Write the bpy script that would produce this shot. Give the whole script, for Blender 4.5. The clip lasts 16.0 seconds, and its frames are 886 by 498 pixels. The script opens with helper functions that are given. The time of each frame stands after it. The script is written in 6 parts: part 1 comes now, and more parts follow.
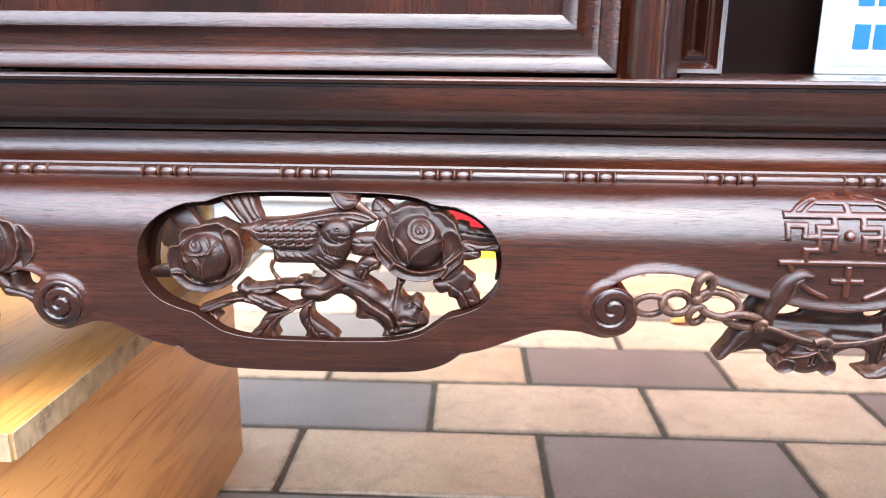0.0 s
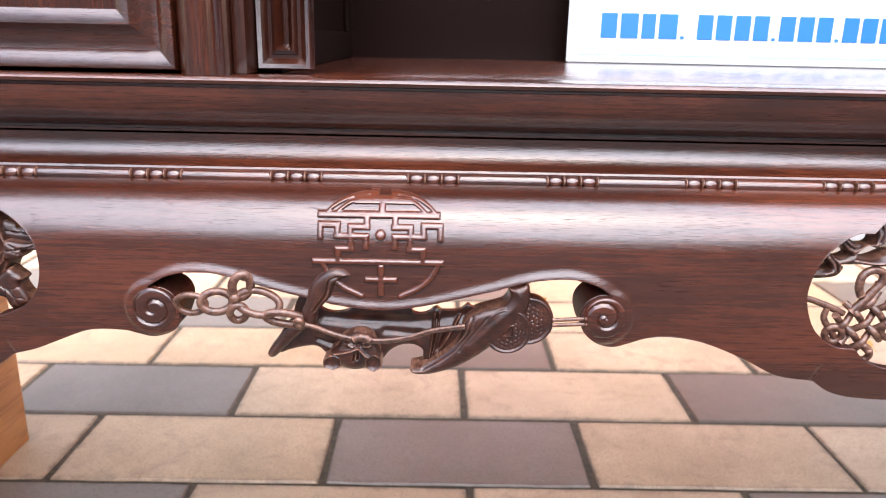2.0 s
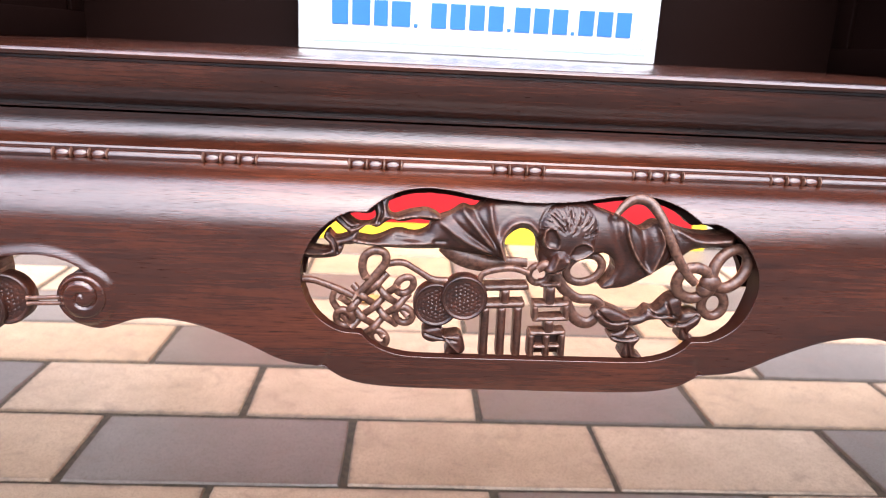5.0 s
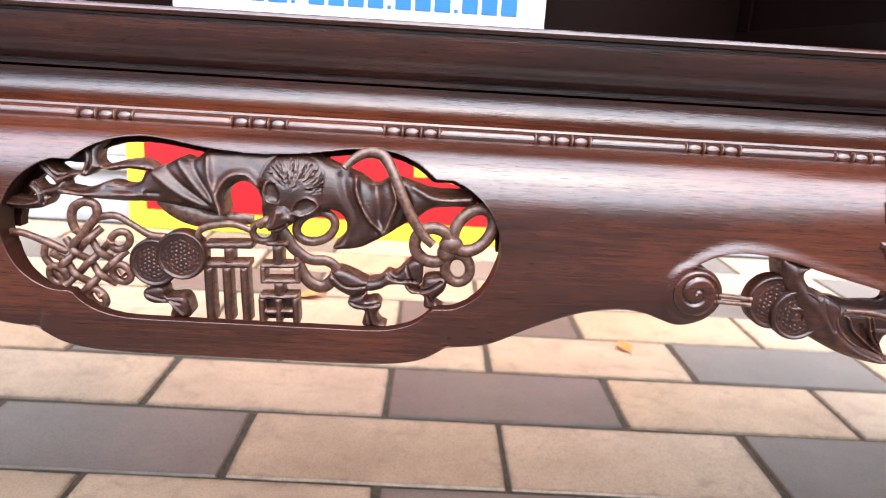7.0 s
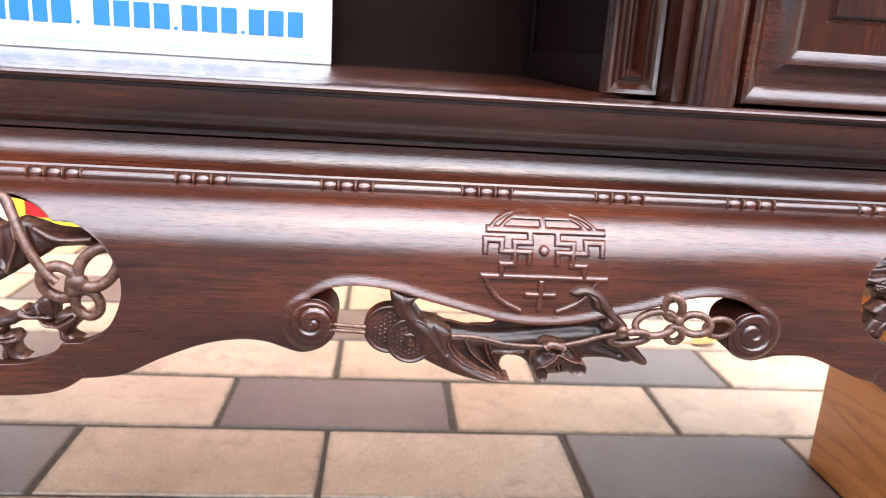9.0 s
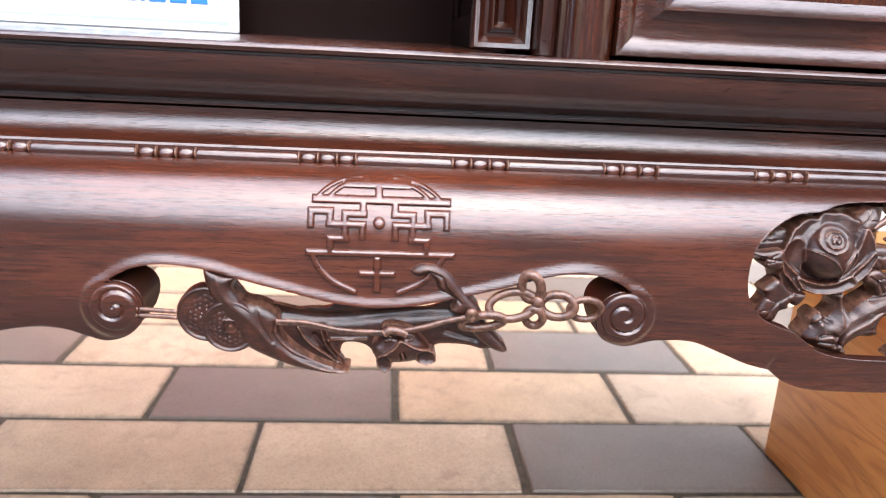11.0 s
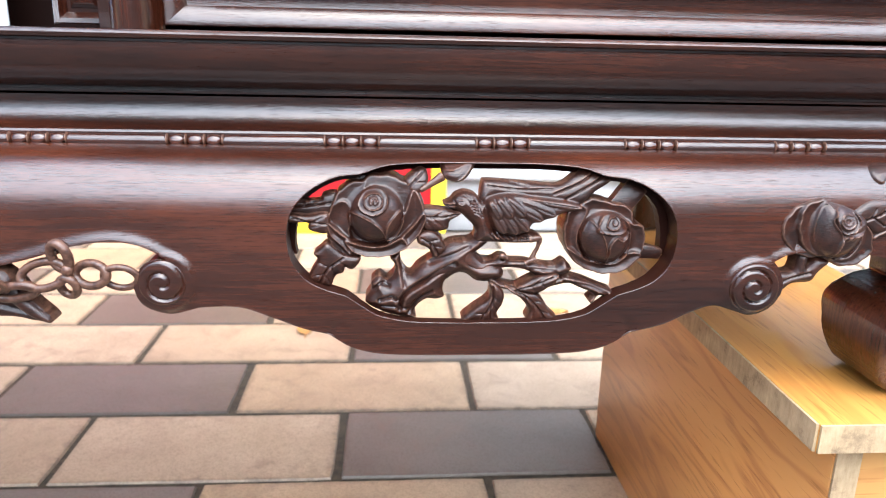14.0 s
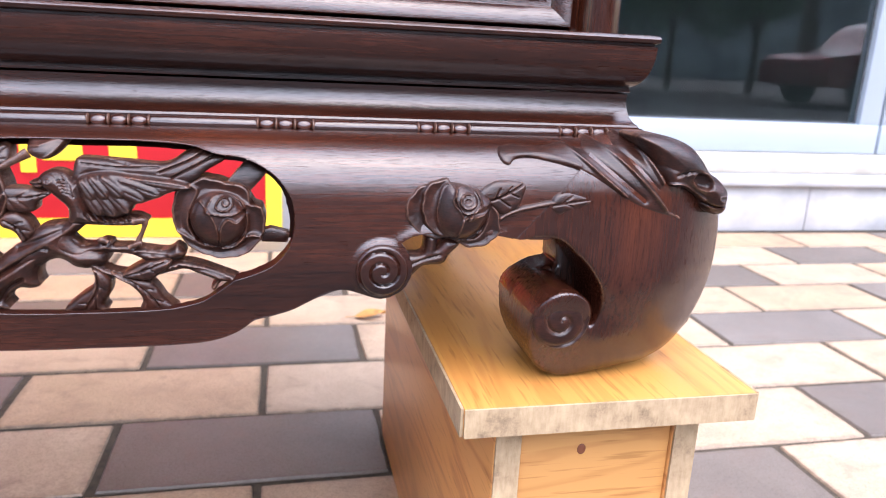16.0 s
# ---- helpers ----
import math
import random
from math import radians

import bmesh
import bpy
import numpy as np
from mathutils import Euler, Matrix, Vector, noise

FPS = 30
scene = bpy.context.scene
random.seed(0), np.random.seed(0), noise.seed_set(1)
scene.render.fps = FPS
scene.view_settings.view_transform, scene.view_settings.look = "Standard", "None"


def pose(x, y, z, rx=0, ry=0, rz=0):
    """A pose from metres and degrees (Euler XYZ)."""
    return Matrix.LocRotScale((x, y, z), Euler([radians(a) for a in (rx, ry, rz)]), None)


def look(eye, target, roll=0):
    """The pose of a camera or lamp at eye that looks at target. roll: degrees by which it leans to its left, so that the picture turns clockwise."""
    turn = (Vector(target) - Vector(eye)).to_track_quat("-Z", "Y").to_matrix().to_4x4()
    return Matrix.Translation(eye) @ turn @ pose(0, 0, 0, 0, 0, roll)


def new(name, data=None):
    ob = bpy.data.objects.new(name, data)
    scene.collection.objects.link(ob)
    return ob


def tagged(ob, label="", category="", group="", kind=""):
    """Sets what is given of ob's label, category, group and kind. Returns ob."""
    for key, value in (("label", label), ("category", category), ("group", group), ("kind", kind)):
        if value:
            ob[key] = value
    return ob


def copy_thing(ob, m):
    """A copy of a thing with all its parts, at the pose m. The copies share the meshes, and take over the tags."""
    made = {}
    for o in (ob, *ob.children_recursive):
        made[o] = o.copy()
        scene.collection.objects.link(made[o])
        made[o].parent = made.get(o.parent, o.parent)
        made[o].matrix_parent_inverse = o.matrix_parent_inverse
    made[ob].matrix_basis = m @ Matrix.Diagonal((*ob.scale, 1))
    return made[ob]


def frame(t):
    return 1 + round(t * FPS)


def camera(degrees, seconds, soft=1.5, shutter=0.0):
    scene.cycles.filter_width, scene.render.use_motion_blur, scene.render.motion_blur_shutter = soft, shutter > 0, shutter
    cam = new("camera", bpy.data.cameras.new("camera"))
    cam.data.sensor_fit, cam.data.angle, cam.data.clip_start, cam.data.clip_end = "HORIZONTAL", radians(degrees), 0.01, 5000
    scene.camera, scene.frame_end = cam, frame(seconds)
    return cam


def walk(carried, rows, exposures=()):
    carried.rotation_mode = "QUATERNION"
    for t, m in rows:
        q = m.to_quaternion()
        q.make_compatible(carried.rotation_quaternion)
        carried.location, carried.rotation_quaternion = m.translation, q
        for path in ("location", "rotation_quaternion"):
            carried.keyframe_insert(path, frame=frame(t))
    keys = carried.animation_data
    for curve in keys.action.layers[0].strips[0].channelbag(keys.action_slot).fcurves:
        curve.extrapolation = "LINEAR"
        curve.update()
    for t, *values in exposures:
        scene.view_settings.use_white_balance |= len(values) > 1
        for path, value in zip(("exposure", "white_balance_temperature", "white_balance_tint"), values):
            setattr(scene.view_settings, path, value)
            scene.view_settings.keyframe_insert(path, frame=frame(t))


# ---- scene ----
cam = camera(62.4, 16.0, 1.0)
cam.data.dof.use_dof = True
cam.data.dof.focus_distance = 0.54
cam.data.dof.aperture_fstop = 11
PATH = [
    (0, (-0.669, -0.473, 0.599), (-0.739, 1.464, 0.106), 0.6),
    (0.5, (-0.579, -0.474, 0.612), (-0.638, 1.457, 0.096), -0.0),
    (1, (-0.489, -0.466, 0.617), (-0.528, 1.461, 0.082), -0.2),
    (1.5, (-0.426, -0.466, 0.618), (-0.436, 1.457, 0.069), 0.4),
    (2, (-0.389, -0.465, 0.618), (-0.367, 1.456, 0.062), 1.2),
    (2.5, (-0.357, -0.468, 0.622), (-0.311, 1.451, 0.059), 1.3),
    (3, (-0.321, -0.47, 0.62), (-0.26, 1.446, 0.05), 0.9),
    (3.5, (-0.252, -0.472, 0.628), (-0.181, 1.443, 0.056), 0.9),
    (4, (-0.174, -0.475, 0.627), (-0.081, 1.441, 0.062), 1.8),
    (4.2, (-0.147, -0.472, 0.626), (-0.037, 1.443, 0.06), 2.5),
    (6.3, (0.017, -0.422, 0.565), (0.090, 1.517, 0.079), 3.8),
    (6.5, (0.041, -0.420, 0.565), (0.091, 1.516, 0.069), 3.6),
    (7, (0.110, -0.431, 0.572), (0.159, 1.501, 0.056), 3.5),
    (7.5, (0.171, -0.446, 0.576), (0.258, 1.479, 0.042), 3.6),
    (8, (0.224, -0.457, 0.581), (0.349, 1.466, 0.045), 3.4),
    (8.5, (0.266, -0.464, 0.586), (0.418, 1.458, 0.057), 3.3),
    (9, (0.317, -0.462, 0.616), (0.490, 1.461, 0.095), 3.6),
    (9.5, (0.353, -0.441, 0.610), (0.561, 1.479, 0.088), 4.5),
    (9.7, (0.360, -0.421, 0.610), (0.590, 1.492, 0.072), 4.6),
    (11.8, (0.45, -0.415, 0.593), (0.551, 1.502, 0.032), 1.4),
    (12, (0.447, -0.417, 0.593), (0.539, 1.5, 0.031), 0.9),
    (12.5, (0.462, -0.427, 0.599), (0.531, 1.492, 0.039), 0.2),
    (13, (0.55, -0.443, 0.598), (0.619, 1.476, 0.038), 0.3),
    (13.5, (0.649, -0.441, 0.592), (0.745, 1.477, 0.033), 0.8),
    (14, (0.711, -0.442, 0.588), (0.856, 1.475, 0.037), 1.3),
    (14.5, (0.755, -0.443, 0.585), (0.963, 1.472, 0.049), 1.8),
    (15, (0.796, -0.445, 0.583), (1.073, 1.463, 0.052), 2.3),
    (15.5, (0.842, -0.446, 0.577), (1.208, 1.447, 0.044), 2.7),
    (16, (0.884, -0.446, 0.573), (1.314, 1.437, 0.05), 2.9),
]
EXPOSURES = [(0, 1.92, 5900, 7), (1.5, 1.88, 6250, 12), (4, 1.90, 6400, 18), (6.5, 1.85, 6250, 12), (8, 1.84, 6100, 8), (9.5, 1.91, 6250, 12), (12.2, 1.93, 6200, 9), (13.4, 1.88, 6050, 6), (14.6, 1.74, 5850, 4), (15.5, 1.56, 5900, 13), (16, 1.47, 5850, 16)]
walk(cam, [(t, look(eye, target, roll)) for t, eye, target, roll in PATH], EXPOSURES)

# ---- light ----
world = bpy.data.worlds.new("overcast_sky")
scene.world = world
world.use_nodes = True
wn = world.node_tree.nodes
wl = world.node_tree.links
sky = wn.new("ShaderNodeTexSky")
sky.sky_type = "NISHITA"
sky.sun_disc = False
sky.sun_elevation = radians(61)
sky.sun_rotation = radians(169)
sky.air_density = 1.6
sky.dust_density = 3.0
soft_sky = wn.new("ShaderNodeHueSaturation")
soft_sky.inputs["Saturation"].default_value = 1.0
wl.new(sky.outputs[0], soft_sky.inputs["Color"])
wl.new(soft_sky.outputs[0], wn["Background"].inputs[0])
wn["Background"].inputs[1].default_value = 0.15

sun_data = bpy.data.lights.new("sun", "SUN")
sun_data.energy = 3.1
sun_data.angle = radians(94)
sun_data.color = (0.99, 0.965, 1.0)
sun = new("sun", sun_data)
sun.matrix_world = look((0.9, -3.3, 6.0), (0, 0, 0))


# ---- materials ----
def material(name):
    m = bpy.data.materials.new(name)
    m.use_nodes = True
    nodes, links = m.node_tree.nodes, m.node_tree.links
    return m, nodes, links, nodes["Principled BSDF"]


def coords(nodes, links, scale, rotate=(0, 0, 0), kind="Object"):
    tc = nodes.new("ShaderNodeTexCoord")
    mp = nodes.new("ShaderNodeMapping")
    mp.inputs["Scale"].default_value = scale
    mp.inputs["Rotation"].default_value = rotate
    links.new(tc.outputs[kind], mp.inputs["Vector"])
    return mp.outputs["Vector"]


def noise_tex(nodes, links, vec, scale, detail=4.0, rough=0.55, distortion=0.0):
    n = nodes.new("ShaderNodeTexNoise")
    n.inputs["Scale"].default_value = scale
    n.inputs["Detail"].default_value = detail
    n.inputs["Roughness"].default_value = rough
    n.inputs["Distortion"].default_value = distortion
    links.new(vec, n.inputs["Vector"])
    return n.outputs["Fac"]


def ramp(nodes, links, fac, stops):
    r = nodes.new("ShaderNodeValToRGB")
    while len(r.color_ramp.elements) < len(stops):
        r.color_ramp.elements.new(0.5)
    for e, (p, c) in zip(r.color_ramp.elements, stops):
        e.position = p
        e.color = (*c, 1) if len(c) == 3 else c
    links.new(fac, r.inputs["Fac"])
    return r.outputs["Color"]


def mix(nodes, links, fac, a, b, blend="MIX"):
    n = nodes.new("ShaderNodeMix")
    n.data_type = "RGBA"
    n.blend_type = blend
    for key, value in (("Factor", fac), ("A", a), ("B", b)):
        socket = [s for s in n.inputs if s.name == key and s.enabled][0]
        if isinstance(value, (int, float)):
            socket.default_value = value
        elif isinstance(value, tuple):
            socket.default_value = (*value, 1)
        else:
            links.new(value, socket)
    return [s for s in n.outputs if s.enabled][0]


def bump(nodes, links, height, strength, distance, normal=None):
    b = nodes.new("ShaderNodeBump")
    b.inputs["Strength"].default_value = strength
    b.inputs["Distance"].default_value = distance
    links.new(height, b.inputs["Height"])
    if normal is not None:
        links.new(normal, b.inputs["Normal"])
    return b.outputs["Normal"]


def rosewood(name, along, tint=1.0, rough=0.40, figure=1.0):
    """Dark lacquered rosewood with its grain along one axis (0, 1, 2)."""
    m, n, l, p = material(name)

    def stretched(k):
        return coords(n, l, tuple(k if i == along else 1.0 for i in range(3)))

    fine = noise_tex(n, l, stretched(0.05), 1900, 3, 0.65)
    bands = noise_tex(n, l, stretched(0.035), 420, 6, 0.7, 0.25)
    wide = noise_tex(n, l, stretched(0.30), 11, 5, 0.6)
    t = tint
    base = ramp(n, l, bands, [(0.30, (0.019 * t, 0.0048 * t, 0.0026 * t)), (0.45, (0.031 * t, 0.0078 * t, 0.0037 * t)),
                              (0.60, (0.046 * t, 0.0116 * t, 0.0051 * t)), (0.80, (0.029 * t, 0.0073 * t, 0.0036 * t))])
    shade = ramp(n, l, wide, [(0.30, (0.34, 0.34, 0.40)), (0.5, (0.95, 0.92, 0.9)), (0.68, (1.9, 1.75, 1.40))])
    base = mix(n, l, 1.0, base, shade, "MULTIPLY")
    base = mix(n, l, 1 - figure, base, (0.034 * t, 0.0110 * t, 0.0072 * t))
    pores = ramp(n, l, fine, [(0.37, (0.22, 0.22, 0.22)), (0.47, (1, 1, 1))])
    base = mix(n, l, 0.6 * figure, base, pores, "MULTIPLY")
    l.new(base, p.inputs["Base Color"])
    p.inputs["Roughness"].default_value = rough
    p.inputs["Specular IOR Level"].default_value = 0.04
    coat = ramp(n, l, fine, [(0.34, (0.45 * figure ** 0.5,) * 3), (0.46, (figure ** 0.5,) * 3)])
    l.new(coat, p.inputs["Coat Weight"])
    sheen = ramp(n, l, bands, [(0.3, (0.21, 0.21, 0.21)), (0.7, (0.15, 0.15, 0.15))])
    l.new(sheen, p.inputs["Coat Roughness"])
    p.inputs["Coat IOR"].default_value = 1.62
    nb = bump(n, l, fine, 0.22, 0.0004)
    nb = bump(n, l, bands, 0.03, 0.0010, nb)
    nb = bump(n, l, wide, 0.12, 0.003, nb)
    l.new(nb, p.inputs["Normal"])
    l.new(nb, p.inputs["Coat Normal"])
    return m


WOOD_X = rosewood("rosewood_grain_along_x", 0)
WOOD_Z = rosewood("rosewood_grain_upright", 2)
WOOD_Y = rosewood("rosewood_grain_in_depth", 1)
# Opening edges and inset frames: a darker, duller tone of the same wood.
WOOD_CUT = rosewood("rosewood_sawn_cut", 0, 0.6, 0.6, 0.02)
# Far darker than the other rosewood: the shelf recess's shade is in its colour.
WOOD_INNER = rosewood("shade_dark_inner_wood", 0, 0.16, 0.6, 0.004)
WOOD_LEG = rosewood("rosewood_smooth_leg", 2, 1.1, 0.40, 0.85)


def carved_wood():
    m, n, l, p = material("carved_rosewood")
    vec = coords(n, l, (1, 1, 1))
    blot = noise_tex(n, l, vec, 90, 5, 0.65)
    fine = noise_tex(n, l, coords(n, l, (0.12, 1, 1)), 900, 3, 0.65)
    tool = noise_tex(n, l, coords(n, l, (1, 0.5, 1)), 330, 2, 0.5)
    col = ramp(n, l, blot, [(0.30, (0.010, 0.0030, 0.0018)), (0.55, (0.028, 0.0080, 0.0042)), (0.75, (0.060, 0.0165, 0.0080))])
    col = mix(n, l, 0.7, col, ramp(n, l, fine, [(0.36, (0.3, 0.3, 0.3)), (0.52, (1, 1, 1))]), "MULTIPLY")
    # Paler convex ridges: wear, plus relief contrast painted into the colour.
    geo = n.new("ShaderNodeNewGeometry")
    ridge_wear_contrast = ramp(n, l, geo.outputs["Pointiness"], [(0.52, (0, 0, 0)), (0.59, (0.9, 0.9, 0.9))])
    ridge_wear_contrast = mix(n, l, 1.0, ridge_wear_contrast, ramp(n, l, tool, [(0.35, (0.25, 0.25, 0.25)), (0.6, (1, 1, 1))]), "MULTIPLY")
    col = mix(n, l, ridge_wear_contrast, col, (0.17, 0.085, 0.055))
    l.new(col, p.inputs["Base Color"])
    rough = ramp(n, l, fine, [(0.35, (0.58, 0.58, 0.58)), (0.55, (0.38, 0.38, 0.38))])
    l.new(rough, p.inputs["Roughness"])
    p.inputs["Specular IOR Level"].default_value = 0.2
    p.inputs["Coat Weight"].default_value = 0.44
    p.inputs["Coat Roughness"].default_value = 0.24
    p.inputs["Coat IOR"].default_value = 1.55
    nb = bump(n, l, fine, 0.35, 0.0005)
    nb = bump(n, l, tool, 0.16, 0.0008, nb)
    nb = bump(n, l, blot, 0.06, 0.0012, nb)
    l.new(nb, p.inputs["Normal"])
    l.new(nb, p.inputs["Coat Normal"])
    return m


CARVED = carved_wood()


def pale_wood(name, dark, light, along, gloss=0.42):
    m, n, l, p = material(name)
    s = [1.0, 1.0, 1.0]
    s[along] = 0.10
    vec = coords(n, l, tuple(s))
    rings = noise_tex(n, l, vec, 14, 3, 0.5, 2.2)
    w = n.new("ShaderNodeMath")
    w.operation = "SINE"
    mul = n.new("ShaderNodeMath")
    mul.operation = "MULTIPLY"
    mul.inputs[1].default_value = 26
    l.new(rings, mul.inputs[0])
    l.new(mul.outputs[0], w.inputs[0])
    col = ramp(n, l, w.outputs[0], [(0.0, light), (0.55, tuple(0.8 * a + 0.2 * b for a, b in zip(light, dark))), (1.0, tuple(0.45 * a + 0.55 * b for a, b in zip(light, dark)))])
    broad = noise_tex(n, l, vec, 5, 3, 0.5)
    col = mix(n, l, 0.7, col, ramp(n, l, broad, [(0.3, (0.72, 0.68, 0.62)), (0.7, (1.12, 1.1, 1.05))]), "MULTIPLY")
    flecks = noise_tex(n, l, coords(n, l, tuple(0.06 if i == along else 1.0 for i in range(3))), 320, 2, 0.5)
    col = mix(n, l, 0.5, col, ramp(n, l, flecks, [(0.30, (0.45, 0.35, 0.25)), (0.42, (1, 1, 1))]), "MULTIPLY")
    l.new(col, p.inputs["Base Color"])
    p.inputs["Roughness"].default_value = gloss
    l.new(bump(n, l, flecks, 0.15, 0.0006), p.inputs["Normal"])
    return m


BOARD_SIDE = pale_wood("varnished_rubberwood_side", (0.34, 0.12, 0.035), (0.58, 0.27, 0.085), 1, 0.30)
BOARD_TOP = pale_wood("varnished_rubberwood_top", (0.40, 0.16, 0.036), (0.53, 0.25, 0.062), 1, 0.30)
BOARD_FRONT = pale_wood("rubberwood_front", (0.42, 0.19, 0.055), (0.54, 0.275, 0.085), 0, 0.45)


def raw_edge():
    m, n, l, p = material("raw_sawn_edge")
    vec = coords(n, l, (1, 1, 1))
    a = noise_tex(n, l, vec, 35, 6, 0.7)
    b = noise_tex(n, l, coords(n, l, (1, 1, 0.2), (0, 0.7, 0)), 260, 3, 0.6)
    col = ramp(n, l, a, [(0.30, (0.15, 0.098, 0.056)), (0.45, (0.35, 0.245, 0.14)), (0.7, (0.48, 0.35, 0.205))])
    col = mix(n, l, 0.5, col, ramp(n, l, b, [(0.35, (0.7, 0.68, 0.64)), (0.6, (1.05, 1.05, 1.05))]), "MULTIPLY")
    l.new(col, p.inputs["Base Color"])
    p.inputs["Roughness"].default_value = 0.8
    l.new(bump(n, l, b, 0.3, 0.001), p.inputs["Normal"])
    return m


RAW_EDGE = raw_edge()


def stone_paver(name, tones):
    """Honed stone slabs; every slab takes its own tone."""
    m, n, l, p = material(name)
    info = n.new("ShaderNodeObjectInfo")
    vec_in = n.new("ShaderNodeTexCoord")
    shift = n.new("ShaderNodeVectorMath")
    shift.operation = "ADD"
    mul = n.new("ShaderNodeVectorMath")
    mul.operation = "SCALE"
    mul.inputs[0].default_value = (37.0, 53.0, 11.0)
    l.new(info.outputs["Random"], mul.inputs["Scale"])
    l.new(vec_in.outputs["Object"], shift.inputs[0])
    l.new(mul.outputs[0], shift.inputs[1])
    vec = shift.outputs[0]
    col = ramp(n, l, info.outputs["Random"], tones)
    cloud = noise_tex(n, l, vec, 7, 5, 0.6)
    grit = noise_tex(n, l, vec, 320, 3, 0.7)
    stain = noise_tex(n, l, vec, 16, 4, 0.65, 0.8)
    col = mix(n, l, 0.6, col, ramp(n, l, cloud, [(0.3, (0.66, 0.62, 0.58)), (0.7, (1.1, 1.08, 1.06))]), "MULTIPLY")
    col = mix(n, l, 0.6, col, ramp(n, l, grit, [(0.3, (0.5, 0.48, 0.45)), (0.55, (1.08, 1.08, 1.08))]), "MULTIPLY")
    col = mix(n, l, ramp(n, l, stain, [(0.50, (0, 0, 0)), (0.60, (0.17, 0.17, 0.17)), (0.72, (0.5, 0.5, 0.5))]), col, (0.16, 0.105, 0.08))
    spots = n.new("ShaderNodeTexVoronoi")
    spots.inputs["Scale"].default_value = 14
    l.new(vec, spots.inputs["Vector"])
    spot_fac = ramp(n, l, spots.outputs["Distance"], [(0.05, (0.55, 0.55, 0.55)), (0.13, (0, 0, 0))])
    col = mix(n, l, mix(n, l, 1.0, spot_fac, ramp(n, l, cloud, [(0.5, (0, 0, 0)), (0.6, (1, 1, 1))]), "MULTIPLY"), col, (0.17, 0.11, 0.085))
    sep = n.new("ShaderNodeSeparateXYZ")
    l.new(vec_in.outputs["Object"], sep.inputs[0])
    rim = None
    for axis, half in (("X", 0.193), ("Y", 0.0925)):
        size = n.new("ShaderNodeMath")
        size.operation = "ABSOLUTE"
        l.new(sep.outputs[axis], size.inputs[0])
        edge = n.new("ShaderNodeMath")
        edge.operation = "SUBTRACT"
        l.new(size.outputs[0], edge.inputs[0])
        edge.inputs[1].default_value = half
        if rim is None:
            rim = edge
        else:
            both = n.new("ShaderNodeMath")
            both.operation = "MAXIMUM"
            l.new(rim.outputs[0], both.inputs[0])
            l.new(edge.outputs[0], both.inputs[1])
            rim = both
    ragged = n.new("ShaderNodeMath")
    ragged.operation = "MULTIPLY_ADD"
    l.new(noise_tex(n, l, vec, 45, 4, 0.7), ragged.inputs[0])
    ragged.inputs[1].default_value = 0.03
    l.new(rim.outputs[0], ragged.inputs[2])
    dirt = ramp(n, l, ragged.outputs[0], [(0.005, (0, 0, 0)), (0.019, (0.75, 0.75, 0.75))])
    col = mix(n, l, dirt, col, (0.085, 0.062, 0.043))
    l.new(col, p.inputs["Base Color"])
    p.inputs["Roughness"].default_value = 0.48
    p.inputs["Specular IOR Level"].default_value = 0.5
    nb = bump(n, l, grit, 0.35, 0.0012)
    l.new(bump(n, l, cloud, 0.3, 0.004, nb), p.inputs["Normal"])
    return m


PAVER_BEIGE = stone_paver("beige_stone", [(0.0, (0.41, 0.275, 0.165)), (0.35, (0.45, 0.325, 0.215)), (0.7, (0.45, 0.335, 0.235)), (1.0, (0.40, 0.275, 0.17))])
PAVER_GREY = stone_paver("grey_stone", [(0.0, (0.115, 0.090, 0.070)), (0.4, (0.178, 0.150, 0.128)), (0.75, (0.165, 0.142, 0.125)), (1.0, (0.120, 0.096, 0.078))])


def plain(name, color, rough=0.5, metal=0.0, vary=0.12, scale=20.0):
    m, n, l, p = material(name)
    vec = coords(n, l, (1, 1, 1))
    a = noise_tex(n, l, vec, scale, 5, 0.6)
    lo, hi = 1 - vary, 1 + vary
    col = mix(n, l, 1.0, color, ramp(n, l, a, [(0.3, (lo, lo, lo)), (0.7, (hi, hi, hi))]), "MULTIPLY")
    l.new(col, p.inputs["Base Color"])
    p.inputs["Roughness"].default_value = rough
    p.inputs["Metallic"].default_value = metal
    l.new(bump(n, l, a, 0.1, 0.002), p.inputs["Normal"])
    return m


MORTAR = plain("sandy_joint_mortar", (0.058, 0.043, 0.027), 0.95, 0, 0.45, 90)
ASPHALT = plain("street_asphalt", (0.055, 0.053, 0.05), 0.9, 0, 0.3, 60)
BANNER_RED = plain("red_banner_vinyl", (0.42, 0.002, 0.008), 0.7, 0, 0.05, 4)
BANNER_YELLOW = plain("yellow_banner_vinyl", (0.80, 0.56, 0.03), 0.45, 0, 0.05, 4)
SIGN_WHITE = plain("white_sign_plastic", (0.70, 0.74, 0.74), 0.25, 0, 0.03, 6)
SIGN_BLUE = plain("blue_sign_print", (0.012, 0.12, 0.36), 0.4, 0, 0.05, 8)
SIGN_PALE = plain("pale_blue_sign_print", (0.30, 0.47, 0.66), 0.4, 0, 0.05, 8)
FRAME_WHITE = plain("white_powder_coat", (0.34, 0.39, 0.445), 0.4, 0, 0.03, 3)
MARBLE = plain("white_marble_cladding", (0.42, 0.42, 0.425), 0.35, 0, 0.25, 5)
LEDGE = plain("cream_render_ledge", (0.42, 0.385, 0.325), 0.8, 0, 0.15, 12)
